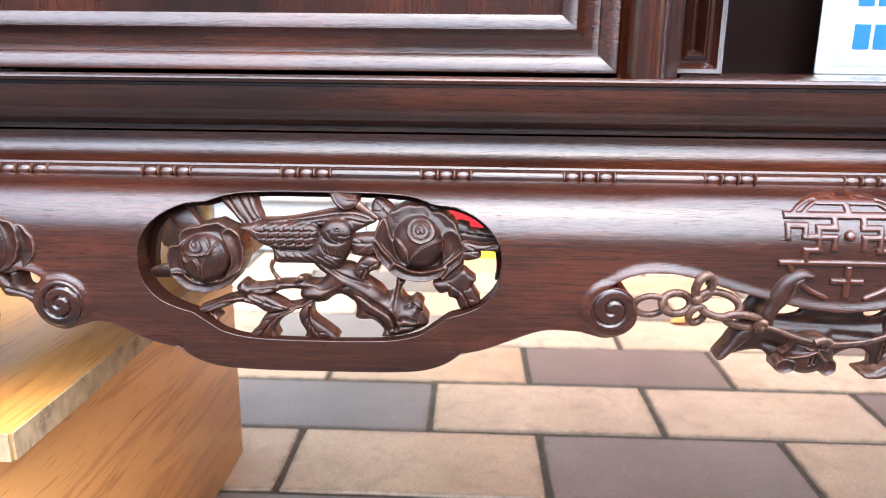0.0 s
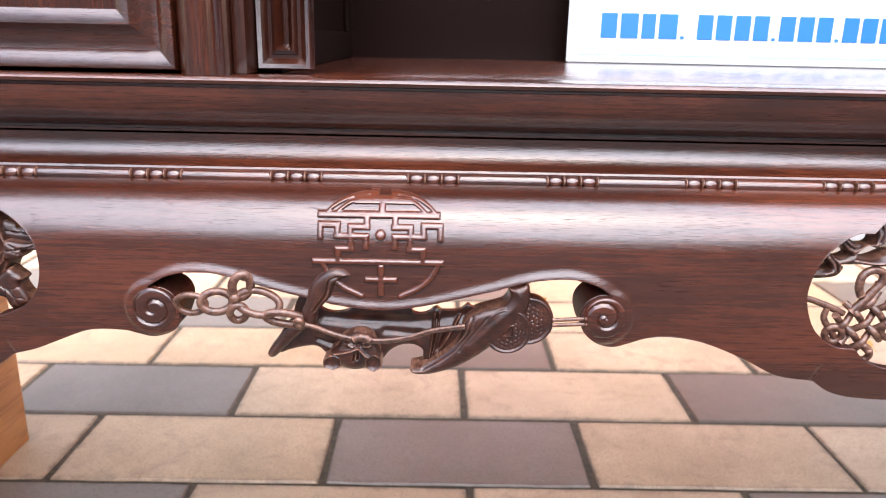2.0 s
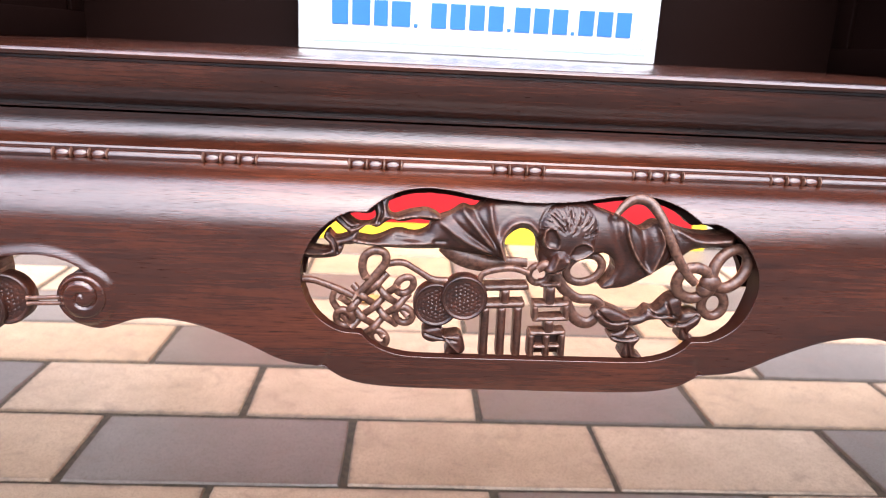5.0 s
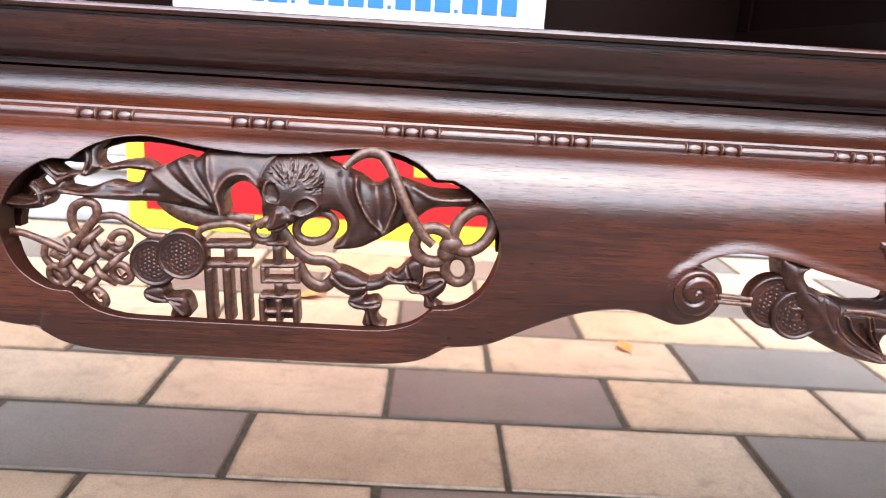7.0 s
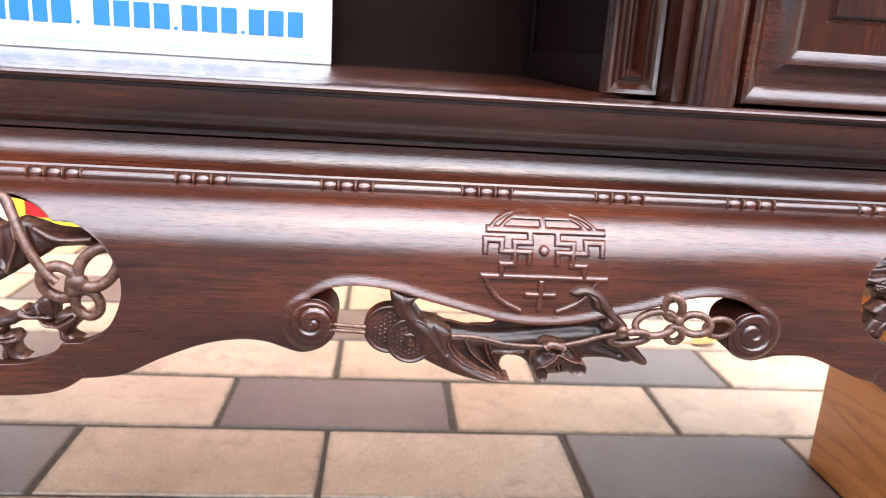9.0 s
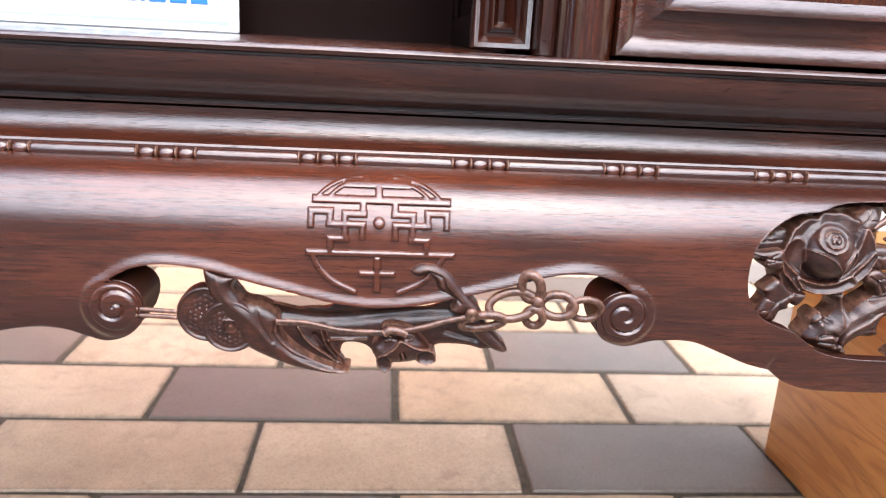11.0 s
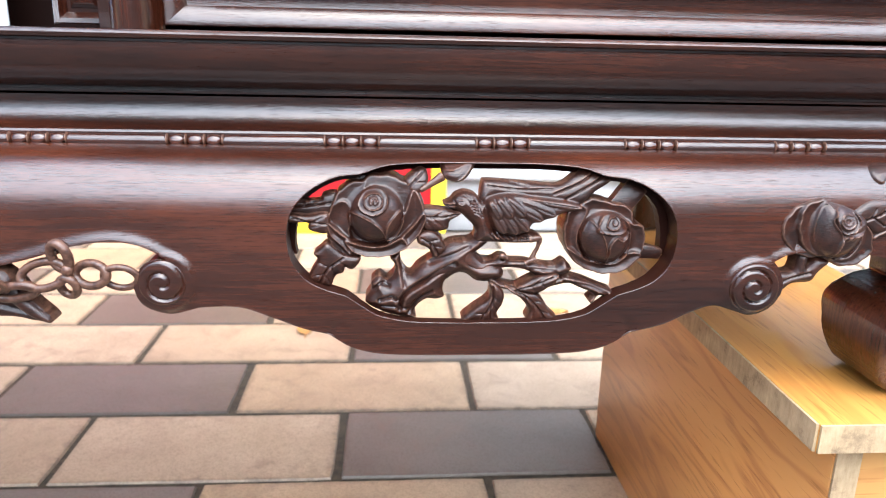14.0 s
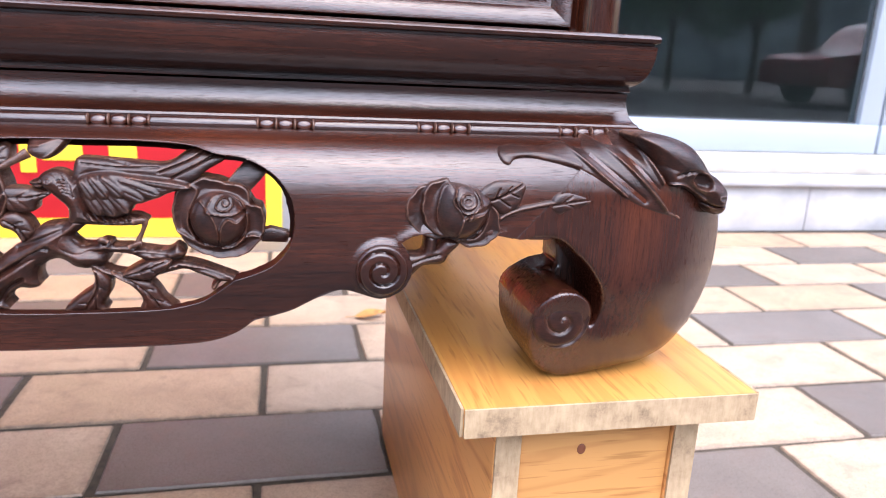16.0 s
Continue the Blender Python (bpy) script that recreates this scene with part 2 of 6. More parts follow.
# Near-black for the shop room: its dimness is put into the colour.
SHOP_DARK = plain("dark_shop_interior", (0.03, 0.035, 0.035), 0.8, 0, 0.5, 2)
DRY_LEAF = plain("dry_fallen_leaf", (0.42, 0.20, 0.05), 0.7, 0, 0.35, 90)
RUBBER = plain("black_gasket", (0.06, 0.065, 0.07), 0.6, 0, 0.1, 10)


def glass():
    m, n, l, p = material("shop_window_glass")
    p.inputs["Base Color"].default_value = (0.75, 0.82, 0.80, 1)
    p.inputs["Roughness"].default_value = 0.02
    p.inputs["Transmission Weight"].default_value = 1.0
    p.inputs["IOR"].default_value = 1.75
    return m


GLASS = glass()


# ---- building blocks ----
def empty(name, base, label, category, group=""):
    ob = new(name)
    ob.location = base
    ob.empty_display_size = 0.05
    return tagged(ob, label, category, group)


def to_mesh(name, verts, faces, smooth=40):
    me = bpy.data.meshes.new(name)
    me.from_pydata([tuple(map(float, v)) for v in verts], [], [tuple(map(int, f)) for f in faces])
    me.validate()
    if smooth:
        me.shade_smooth()
        me.set_sharp_from_angle(angle=radians(smooth))
    me.update()
    return me


def part(name, mesh, mat, parent=None, label="", mirror=False):
    """Links a mesh, built in world metres, as one object under a thing or a part. mirror: a second one on the other side of x = 0."""
    if isinstance(mesh, bmesh.types.BMesh):
        bm, mesh = mesh, bpy.data.meshes.new(name)
        bm.to_mesh(mesh)
        bm.free()
        mesh.shade_smooth()
        mesh.set_sharp_from_angle(angle=radians(35))
    if not mesh.materials:
        mesh.materials.append(mat)
    made = []
    for side in ((1, -1) if mirror else (1,)):
        ob = new(name, mesh)
        up = parent
        if isinstance(parent, list):
            up = parent[0] if side == 1 else parent[-1]
        if up is not None:
            ob.parent = up
            if up.type == "EMPTY":
                ob.matrix_parent_inverse = Matrix.Translation(-Vector(up.location))
            elif up.scale.x < 0:
                ob.matrix_parent_inverse = Matrix.Diagonal((-1, 1, 1, 1))
        if side < 0:
            ob.scale = (-1, 1, 1)
        if label:
            ob["label"] = label
        made.append(ob)
    return made if mirror else made[0]


def box(bm, x0, x1, y0, y1, z0, z1, bevel=0.0, seg=2):
    m = Matrix.LocRotScale(((x0 + x1) / 2, (y0 + y1) / 2, (z0 + z1) / 2), None, (x1 - x0, y1 - y0, z1 - z0))
    r = bmesh.ops.create_cube(bm, size=1, matrix=m)
    if bevel:
        edges = list({e for v in r["verts"] for e in v.link_edges})
        bmesh.ops.bevel(bm, geom=edges, offset=bevel, segments=seg, affect="EDGES", profile=0.5)
    return bm


def boxed(*args, **kw):
    return box(bmesh.new(), *args, **kw)


def smooth_line(points, per=8, closed=False):
    """A smooth curve through the points (Catmull-Rom)."""
    p = np.array(points, float)
    n = len(p)
    if n < 3:
        return np.array([p[0] + (p[-1] - p[0]) * k / per for k in range(per + 1)])
    if closed:
        q = np.vstack([p[-1], p, p[:2]])
        spans = n
    else:
        q = np.vstack([2 * p[0] - p[1], p, 2 * p[-1] - p[-2]])
        spans = n - 1
    out = []
    for i in range(spans):
        a, b, c, d = q[i:i + 4]
        for k in range(per):
            t = k / per
            out.append(0.5 * (2 * b + (c - a) * t + (2 * a - 5 * b + 4 * c - d) * t * t + (3 * b - a - 3 * c + d) * t ** 3))
    if not closed:
        out.append(p[-1])
    return np.array(out)


def joined(*runs, per=8):
    """An outline from several smooth runs that meet in corners."""
    return np.vstack([smooth_line(r, per)[:-1] for r in runs])


def signed(X, Z, poly):
    """Signed distance to a closed outline in the xz plane, negative inside."""
    pts = np.stack([X.ravel(), Z.ravel()], 1)
    a, b = poly, np.roll(poly, -1, 0)
    best = np.full(len(pts), 1e9)
    inside = np.zeros(len(pts), bool)
    for p, q in zip(a, b):
        e = q - p
        le = e @ e
        if le < 1e-16:
            continue
        w = pts - p
        t = np.clip((w @ e) / le, 0, 1)
        best = np.minimum(best, ((w - t[:, None] * e) ** 2).sum(1))
        if p[1] != q[1]:
            hit = ((p[1] > pts[:, 1]) != (q[1] > pts[:, 1])) & (pts[:, 0] < e[0] * (pts[:, 1] - p[1]) / e[1] + p[0])
            inside ^= hit
    d = np.sqrt(best)
    return np.where(inside, -d, d).reshape(X.shape)


def plate(field, bounds, step, front, back):
    """A closed solid: wherever field(X, Z) < 0 it lies between the surfaces y = front(X, Z, D) and y = back(X, Z, D)."""
    x0, x1, z0, z1 = bounds
    nx, nz = int((x1 - x0) / step) + 2, int((z1 - z0) / step) + 2
    xs, zs = x0 + step * np.arange(nx), z0 + step * np.arange(nz)
    X, Z = np.meshgrid(xs, zs, indexing="ij")
    D = field(X, Z)
    D = np.where(np.abs(D) < 0.12 * step, -0.12 * step, D)
    D[0, :] = np.maximum(D[0, :], step)
    D[-1, :] = np.maximum(D[-1, :], step)
    D[:, 0] = np.maximum(D[:, 0], step)
    D[:, -1] = np.maximum(D[:, -1], step)
    inn = D < 0
    index = np.full((nx, nz), -1, int)
    ii, jj = np.nonzero(inn)
    index[ii, jj] = np.arange(len(ii))
    flat = [np.stack([X[ii, jj], Z[ii, jj]], 1)]
    depth = [D[ii, jj]]
    count = len(ii)
    cuts, extra, extra_d = {}, [], []

    def cut(i0, j0, i1, j1):
        nonlocal count
        key = (i0, j0, i1, j1) if (i0, j0) < (i1, j1) else (i1, j1, i0, j0)
        if key not in cuts:
            d0, d1 = D[key[0], key[1]], D[key[2], key[3]]
            t = d0 / (d0 - d1)
            extra.append((xs[key[0]] + t * (xs[key[2]] - xs[key[0]]), zs[key[1]] + t * (zs[key[3]] - zs[key[1]])))
            extra_d.append(0.0)
            cuts[key] = count
            count += 1
        return cuts[key]

    s = inn[:-1, :-1].astype(int) + inn[1:, :-1] + inn[1:, 1:] + inn[:-1, 1:]
    fi, fj = np.nonzero(s == 4)
    faces = np.stack([index[fi, fj], index[fi + 1, fj], index[fi + 1, fj + 1], index[fi, fj + 1]], 1).tolist()
    walls = []
    mi, mj = np.nonzero((s > 0) & (s < 4))
    for i, j in zip(mi.tolist(), mj.tolist()):
        ring = [(i, j), (i + 1, j), (i + 1, j + 1), (i, j + 1)]
        loop = []
        for k in range(4):
            a, b = ring[k], ring[(k + 1) % 4]
            if inn[a]:
                loop.append((index[a], 0))
            if inn[a] != inn[b]:
                loop.append((cut(*a, *b), 1 if inn[a] else 2))
        if len(loop) >= 3:
            faces.append([v for v, _ in loop])
            for k in range(len(loop)):
                a, b = loop[k], loop[(k + 1) % len(loop)]
                if a[1] == 1 and b[1] == 2:
                    walls.append((a[0], b[0]))
    if extra:
        flat.append(np.array(extra))
        depth.append(np.array(extra_d))
    flat, depth = np.vstack(flat), np.concatenate(depth)
    fy = front(flat[:, 0], flat[:, 1], depth)
    by = np.maximum(back(flat[:, 0], flat[:, 1], depth), fy + 0.0008)
    verts = np.vstack([np.stack([flat[:, 0], fy, flat[:, 1]], 1), np.stack([flat[:, 0], by, flat[:, 1]], 1)])
    n = len(flat)
    faces = faces + [[v + n for v in reversed(f)] for f in faces] + [[b, a, a + n, b + n] for a, b in walls]
    return verts, faces


def rounding(D, r):
    """How far the rounded rim of a plate falls back at depth D from its outline."""
    t = np.clip(-D, 0, r)
    return r - np.sqrt(np.maximum(r * r - (r - t) ** 2, 0))


def tube(points, radius, sides=8, per=6, flat=1.0, closed=False, twist=None):
    """A rod along a smooth curve through the points. radius: one, or one for each point; flat: its depth against its height."""
    c = smooth_line(points, per, closed)
    n = len(c)
    r = np.full(n, float(radius)) if np.isscalar(radius) else smooth_line(np.array(radius)[:, None], per, closed)[:, 0]
    tw = np.zeros(n) if twist is None else smooth_line(np.array(twist, float)[:, None], per, closed)[:, 0]
    verts, faces = [], []
    for i in range(n):
        t = c[(i + 1) % n] - c[i - 1] if closed else c[min(i + 1, n - 1)] - c[max(i - 1, 0)]
        t = t / (np.linalg.norm(t) + 1e-12)
        b = np.array((0, 1.0, 0)) - t * t[1]
        if np.linalg.norm(b) < 1e-3:
            b = np.array((1.0, 0, 0))
        b = b / np.linalg.norm(b)
        m = np.cross(b, t)
        for k in range(sides):
            a = 2 * math.pi * k / sides
            u, v = r[i] * math.cos(a), r[i] * flat * math.sin(a)
            ct, st = math.cos(tw[i]), math.sin(tw[i])
            verts.append(c[i] + m * (u * ct - v * st) + b * (u * st + v * ct))
    for i in range(n if closed else n - 1):
        j = (i + 1) % n
        for k in range(sides):
            l = (k + 1) % sides
            faces.append((i * sides + k, i * sides + l, j * sides + l, j * sides + k))
    if not closed:
        faces.append(tuple(range(sides))[::-1])
        faces.append(tuple((n - 1) * sides + k for k in range(sides)))
    return verts, faces


def ball(center, rx, ry, rz, seg=16, rings=10):
    verts, faces = [], []
    for i in range(rings + 1):
        a = math.pi * i / rings
        for k in range(seg):
            b = 2 * math.pi * k / seg
            verts.append((center[0] + rx * math.sin(a) * math.cos(b), center[1] + ry * math.sin(a) * math.sin(b), center[2] + rz * math.cos(a)))
    for i in range(rings):
        for k in range(seg):
            l = (k + 1) % seg
            faces.append((i * seg + k, (i + 1) * seg + k, (i + 1) * seg + l, i * seg + l))
    return verts, faces


def merge(*pieces):
    verts, faces = [], []
    for v, f in pieces:
        n = len(verts)
        verts.extend([tuple(map(float, p)) for p in v])
        faces.extend([[int(i) + n for i in q] for q in f])
    return verts, faces


def swept(profile, path, closed_ends=True):
    """A moulding: profile points (out, z) carried along a flat path of points ((x, y), (outward x, outward y))."""
    verts, faces = [], []
    k = len(profile)
    for (x, y), (ox, oy) in path:
        for o, z in profile:
            verts.append((x + ox * o, y + oy * o, z))
    for i in range(len(path) - 1):
        for j in range(k - 1):
            faces.append((i * k + j, i * k + j + 1, (i + 1) * k + j + 1, (i + 1) * k + j))
    if closed_ends:
        faces.append(tuple(range(k)))
        faces.append(tuple(range((len(path) - 1) * k, len(path) * k))[::-1])
    return verts, faces


# ---- the ground ----
def build_ground():
    bm = bmesh.new()
    box(bm, -400, 400, -400, 400, -0.30, -0.012)
    ground = tagged(part("ground", bm, ASPHALT), "grey street ground around a paved forecourt", "ground", kind="structure")
    # Slabs end early; unseen asphalt before the cabinet is added to darken reflections.
    pavement = tagged(part("pavement", boxed(-7.0, 8.0, -0.33, 1.86, -0.012, -0.004), MORTAR),
                      "forecourt of beige and grey stone slabs with sandy joints", "pavement", kind="structure")
    return ground, pavement


ground, pavement = build_ground()


def build_shop():
    """The shop front behind the cabinet: plinth, ledge, glazed frame."""
    y = 1.82
    plinth = part("shop_plinth", boxed(-7.0, 8.0, y + 0.05, y + 0.30, -0.01, 0.14, bevel=0.004), LEDGE)
    tagged(plinth, "cream stone plinth along the shop front", "plinth", kind="structure")
    for x in np.arange(-7.0, 8.0, 0.75):
        part("marble_slab", boxed(x + 0.002, x + 0.748, y, y + 0.049, 0.0, 0.165, bevel=0.003), MARBLE, plinth)
    sill = tagged(part("window_sill", boxed(-7.0, 8.0, y - 0.03, y + 0.32, 0.168, 0.205, bevel=0.008), MARBLE),
                  "pale stone sill over the marble plinth", "sill", kind="structure")
    part("sill_step", boxed(-7.0, 8.0, y + 0.03, y + 0.30, 0.206, 0.275, bevel=0.006), LEDGE, sill)
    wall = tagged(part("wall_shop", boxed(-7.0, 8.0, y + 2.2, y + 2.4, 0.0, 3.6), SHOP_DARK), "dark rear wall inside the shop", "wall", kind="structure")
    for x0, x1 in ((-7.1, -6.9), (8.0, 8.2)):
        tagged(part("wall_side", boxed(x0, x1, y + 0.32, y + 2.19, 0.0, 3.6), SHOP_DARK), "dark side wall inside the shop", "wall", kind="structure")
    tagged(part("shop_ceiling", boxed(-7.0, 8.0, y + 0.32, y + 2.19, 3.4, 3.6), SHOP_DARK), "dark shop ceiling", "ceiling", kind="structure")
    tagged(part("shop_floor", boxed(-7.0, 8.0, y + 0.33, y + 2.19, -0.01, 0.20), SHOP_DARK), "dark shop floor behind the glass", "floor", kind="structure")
    edges = [-6.45, -4.35, -2.25, -1.05, 1.02, 3.05, 5.10, 7.16]
    for i, (x0, x1) in enumerate(zip(edges[:-1], edges[1:])):
        bm = bmesh.new()
        a, b = x0 + 0.006, x1 - 0.006
        box(bm, a, b, y + 0.06, y + 0.13, 0.278, 0.385, bevel=0.004)
        box(bm, a, b, y + 0.06, y + 0.13, 2.55, 2.66, bevel=0.004)
        box(bm, a, a + 0.085, y + 0.062, y + 0.128, 0.385, 2.55, bevel=0.004)
        box(bm, b - 0.085, b, y + 0.062, y + 0.128, 0.385, 2.55, bevel=0.004)
        frame_ob = tagged(part(f"window_{i + 1}", bm, FRAME_WHITE), "white aluminium shop window with a dark pane", "window", kind="structure")
        part("pane", boxed(a + 0.085, b - 0.085, y + 0.09, y + 0.098, 0.385, 2.55), GLASS, frame_ob)
        bm = bmesh.new()
        box(bm, a + 0.080, b - 0.080, y + 0.084, y + 0.089, 0.380, 0.392)
        box(bm, b - 0.092, b - 0.080, y + 0.084, y + 0.089, 0.392, 2.55)
        box(bm, a + 0.080, a + 0.092, y + 0.084, y + 0.089, 0.392, 2.55)
        part("gasket", bm, RUBBER, frame_ob)
        part("jamb_gap", boxed(x1 - 0.006, x1 + 0.006, y + 0.075, y + 0.12, 0.28, 2.66), RUBBER, frame_ob)
    # Unseen wall, kept dark to cut off the sky reflected in the apron.
    tagged(part("wall_upper", boxed(-7.0, 8.0, y + 0.05, y + 0.32, 2.662, 4.2), SHOP_DARK), "unseen dark wall added above the shop windows", "wall", kind="structure")


build_shop()


def build_banner():
    y = 1.775
    base = empty("shop_banner", (0.05, y, 0.0), "red vinyl banner with yellow border standing against the shop front", "banner")
    part("cloth", boxed(-0.80, 0.885, y, y + 0.006, 0.002, 0.95, bevel=0.001), BANNER_RED, base)
    bm = bmesh.new()
    f = y - 0.003
    box(bm, -0.80, 0.885, f, y - 0.0005, 0.002, 0.058)
    box(bm, -0.80, -0.748, f, y - 0.0005, 0.058, 0.90)
    box(bm, 0.838, 0.885, f, y - 0.0005, 0.058, 0.90)
    box(bm, -0.80, 0.885, f, y - 0.0005, 0.90, 0.95)
    part("border", bm, BANNER_YELLOW, base, "yellow border strip")
    # lettering too hidden to read, as plain bars
    for x0, x1, z0, z1 in ((-0.417, -0.342, 0.215, 0.46), (0.065, 0.104, 0.205, 0.46), (0.177, 0.217, 0.19, 0.46), (0.235, 0.339, 0.225, 0.46), (0.358, 0.400, 0.275, 0.46), (0.408, 0.482, 0.215, 0.46)):
        part("bar", boxed(x0, x1, f, y - 0.0005, z0, z1), BANNER_YELLOW, base, "yellow printed bar")


build_banner()


def build_leaf(x, y, turn, size, tone):
    verts, faces = [], []
    n = 12
    for i in range(n + 1):
        t = i / n
        w = 0.30 * size * math.sin(math.pi * t ** 0.8) + 0.0004
        lift = 0.010 * math.sin(math.pi * t) + 0.016 * t * t
        for s in (-1, -0.5, 0, 0.5, 1):
            verts.append((t * size - size / 2, s * w, 0.004 + lift * size * 14 * (0.35 + 0.65 * abs(s)) * 0.6))
    for i in range(n):
        for k in range(4):
            a = i * 5 + k
            faces.append((a, a + 1, a + 6, a + 5))
    m = len(verts)
    verts += [(vx, vy, vz - 0.0006) for vx, vy, vz in verts]
    faces += [tuple(v + m for v in reversed(f)) for f in faces]
    stem = tube([(-size / 2 - 0.02, 0.004, 0.003), (-size / 2 - 0.008, 0, 0.004), (-size / 2 + 0.01, 0, 0.006)], 0.0008, 6, 3)
    ob = part("fallen_leaf", to_mesh("fallen_leaf", *merge((verts, faces), stem)), DRY_LEAF)
    ob.matrix_basis = pose(x, y, 0.0005, 0, 0, turn)
    return tagged(ob, "curled dry brown leaf lying on the stone slabs", "leaf", "fallen leaves")


build_leaf(0.535, 0.985, 100, 0.05, 0)
build_leaf(-0.15, 1.205, 10, 0.07, 0)
build_leaf(1.073, 1.06, 5, 0.07, 0)


def build_stool():
    base = empty("wooden_bench", (0, 0, 0), "low varnished rubberwood bench with raw sawn edges", "bench", "benches under the cabinet")
    part("top_board", boxed(-0.1105, 0.1105, 0.0, 0.655, 0.3215, 0.343, bevel=0.0012), BOARD_TOP, base, "yellow varnished top board")
    part("edge_front", boxed(-0.1103, 0.1103, -0.0022, -0.0002, 0.3218, 0.3427), RAW_EDGE, base, "raw sawn front edge")
    for s in (1, -1):
        x = s * 0.1126
        part("edge_side", boxed(min(x, x - s * 0.002), max(x, x - s * 0.002), 0.001, 0.654, 0.3218, 0.3427), RAW_EDGE, base, "raw sawn long edge")
        outer = 0.0810
        a, b = sorted((s * 0.0600, s * outer))
        part("side_board", boxed(a, b, 0.022, 0.575, 0.0, 0.321, bevel=0.0012), BOARD_SIDE, base)
        part("side_edge", boxed(a + 0.001, b - 0.001, 0.0195, 0.0215, 0.001, 0.3205), RAW_EDGE, base, "pale end grain of the side board")
    part("front_board", boxed(-0.0595, 0.0595, 0.024, 0.043, 0.0, 0.321, bevel=0.001), BOARD_FRONT, base)
    part("rear_board", boxed(-0.0595, 0.0595, 0.552, 0.571, 0.0, 0.321, bevel=0.001), BOARD_FRONT, base)
    knot = ball((-0.012, 0.0238, 0.292), 0.0035, 0.0006, 0.0045, 12, 6)
    part("knot", to_mesh("knot", *knot), plain("knot_brown", (0.16, 0.05, 0.02), 0.5), base, "dark brown knot")
    return base


bench = build_stool()
bench.matrix_basis = pose(1.1125, -0.018, 0.0)
copy_thing(bench, pose(-1.100, -0.018, 0.0))


# ---- the far side of the street ----
def build_street():
    # Unseen plain wall, added to block the low sky in reflections.
    facing = tagged(part("wall_opposite", boxed(-60, 70, -24.5, -24.0, -0.01, 6.5), plain("unseen_street_wall", (0.22, 0.23, 0.22), 0.9, 0, 0.5, 1.2)),
                    "unseen plain wall added across the street to block low sky", "wall", kind="structure")
    rnd = random.Random(11)
    leaf_green = plain("street_tree_leaves", (0.06, 0.115, 0.04), 0.6, 0, 0.4, 30)
    bark = plain("street_tree_bark", (0.10, 0.075, 0.055), 0.9, 0, 0.35, 25)
    tree = empty("street_tree", (0, 0, 0), "broad leafy street tree with a slender trunk", "tree", "street trees")
    limbs = [tube([(0, 0, -0.012), (0.05, 0.03, 1.1), (-0.04, 0.05, 2.3), (0.02, 0, 3.4)], [0.17, 0.13, 0.11, 0.07], 10, 5)]
    tips = [(0.02, 0, 3.9)]
    for k in range(9):
        a = k * 2.4
        r = rnd.uniform(0.9, 1.7)
        z = rnd.uniform(2.8, 4.9)
        tips.append((r * math.cos(a), r * math.sin(a), z))
        limbs.append(tube([(0, 0.03, 2.0 + 0.12 * k), (0.45 * r * math.cos(a), 0.45 * r * math.sin(a), (2.2 + 0.12 * k + z) / 2), tips[-1]], [0.06, 0.045, 0.02], 7, 4))
    part("trunk", to_mesh("trunk", *merge(*limbs)), bark, tree)
    verts, faces = [], []
    for tip in tips:
        for _ in range(420):
            d = np.array([rnd.gauss(0, 1) for _ in range(3)])
            d = d / np.linalg.norm(d) * rnd.uniform(0.25, 1.0) ** 0.5 * (1.15, 1.15, 0.85)
            c = np.array(tip) + d
            u = np.array([rnd.gauss(0, 1) for _ in range(3)])
            u = u / np.linalg.norm(u) * 0.11
            w = np.cross(u, [rnd.gauss(0, 1) for _ in range(3)])
            w = w / np.linalg.norm(w) * 0.05
            n = len(verts)
            verts += [c - u, c + w, c + u, c - w]
            faces.append((n, n + 1, n + 2, n + 3))
    part("crown", to_mesh("crown", verts, faces, 0), leaf_green, tree)
    spots = [(6.4, -8.1, 40, 1.0), (10.1, -7.6, 150, 1.1), (14.2, -8.2, 260, 1.0),
             (4.6, -10.5, 70, 0.5), (6.3, -11.0, 10, 0.58), (7.9, -10.6, 200, 0.5), (9.4, -11.2, 120, 0.56), (11.2, -10.8, 330, 0.52)]
    tree.matrix_basis = pose(*spots[0][:2], 0, 0, 0, spots[0][2])
    for x, y, turn, size in spots[1:]:
        copy_thing(tree, pose(x, y, 0, 0, 0, turn) @ Matrix.Scale(size, 4))


build_street()


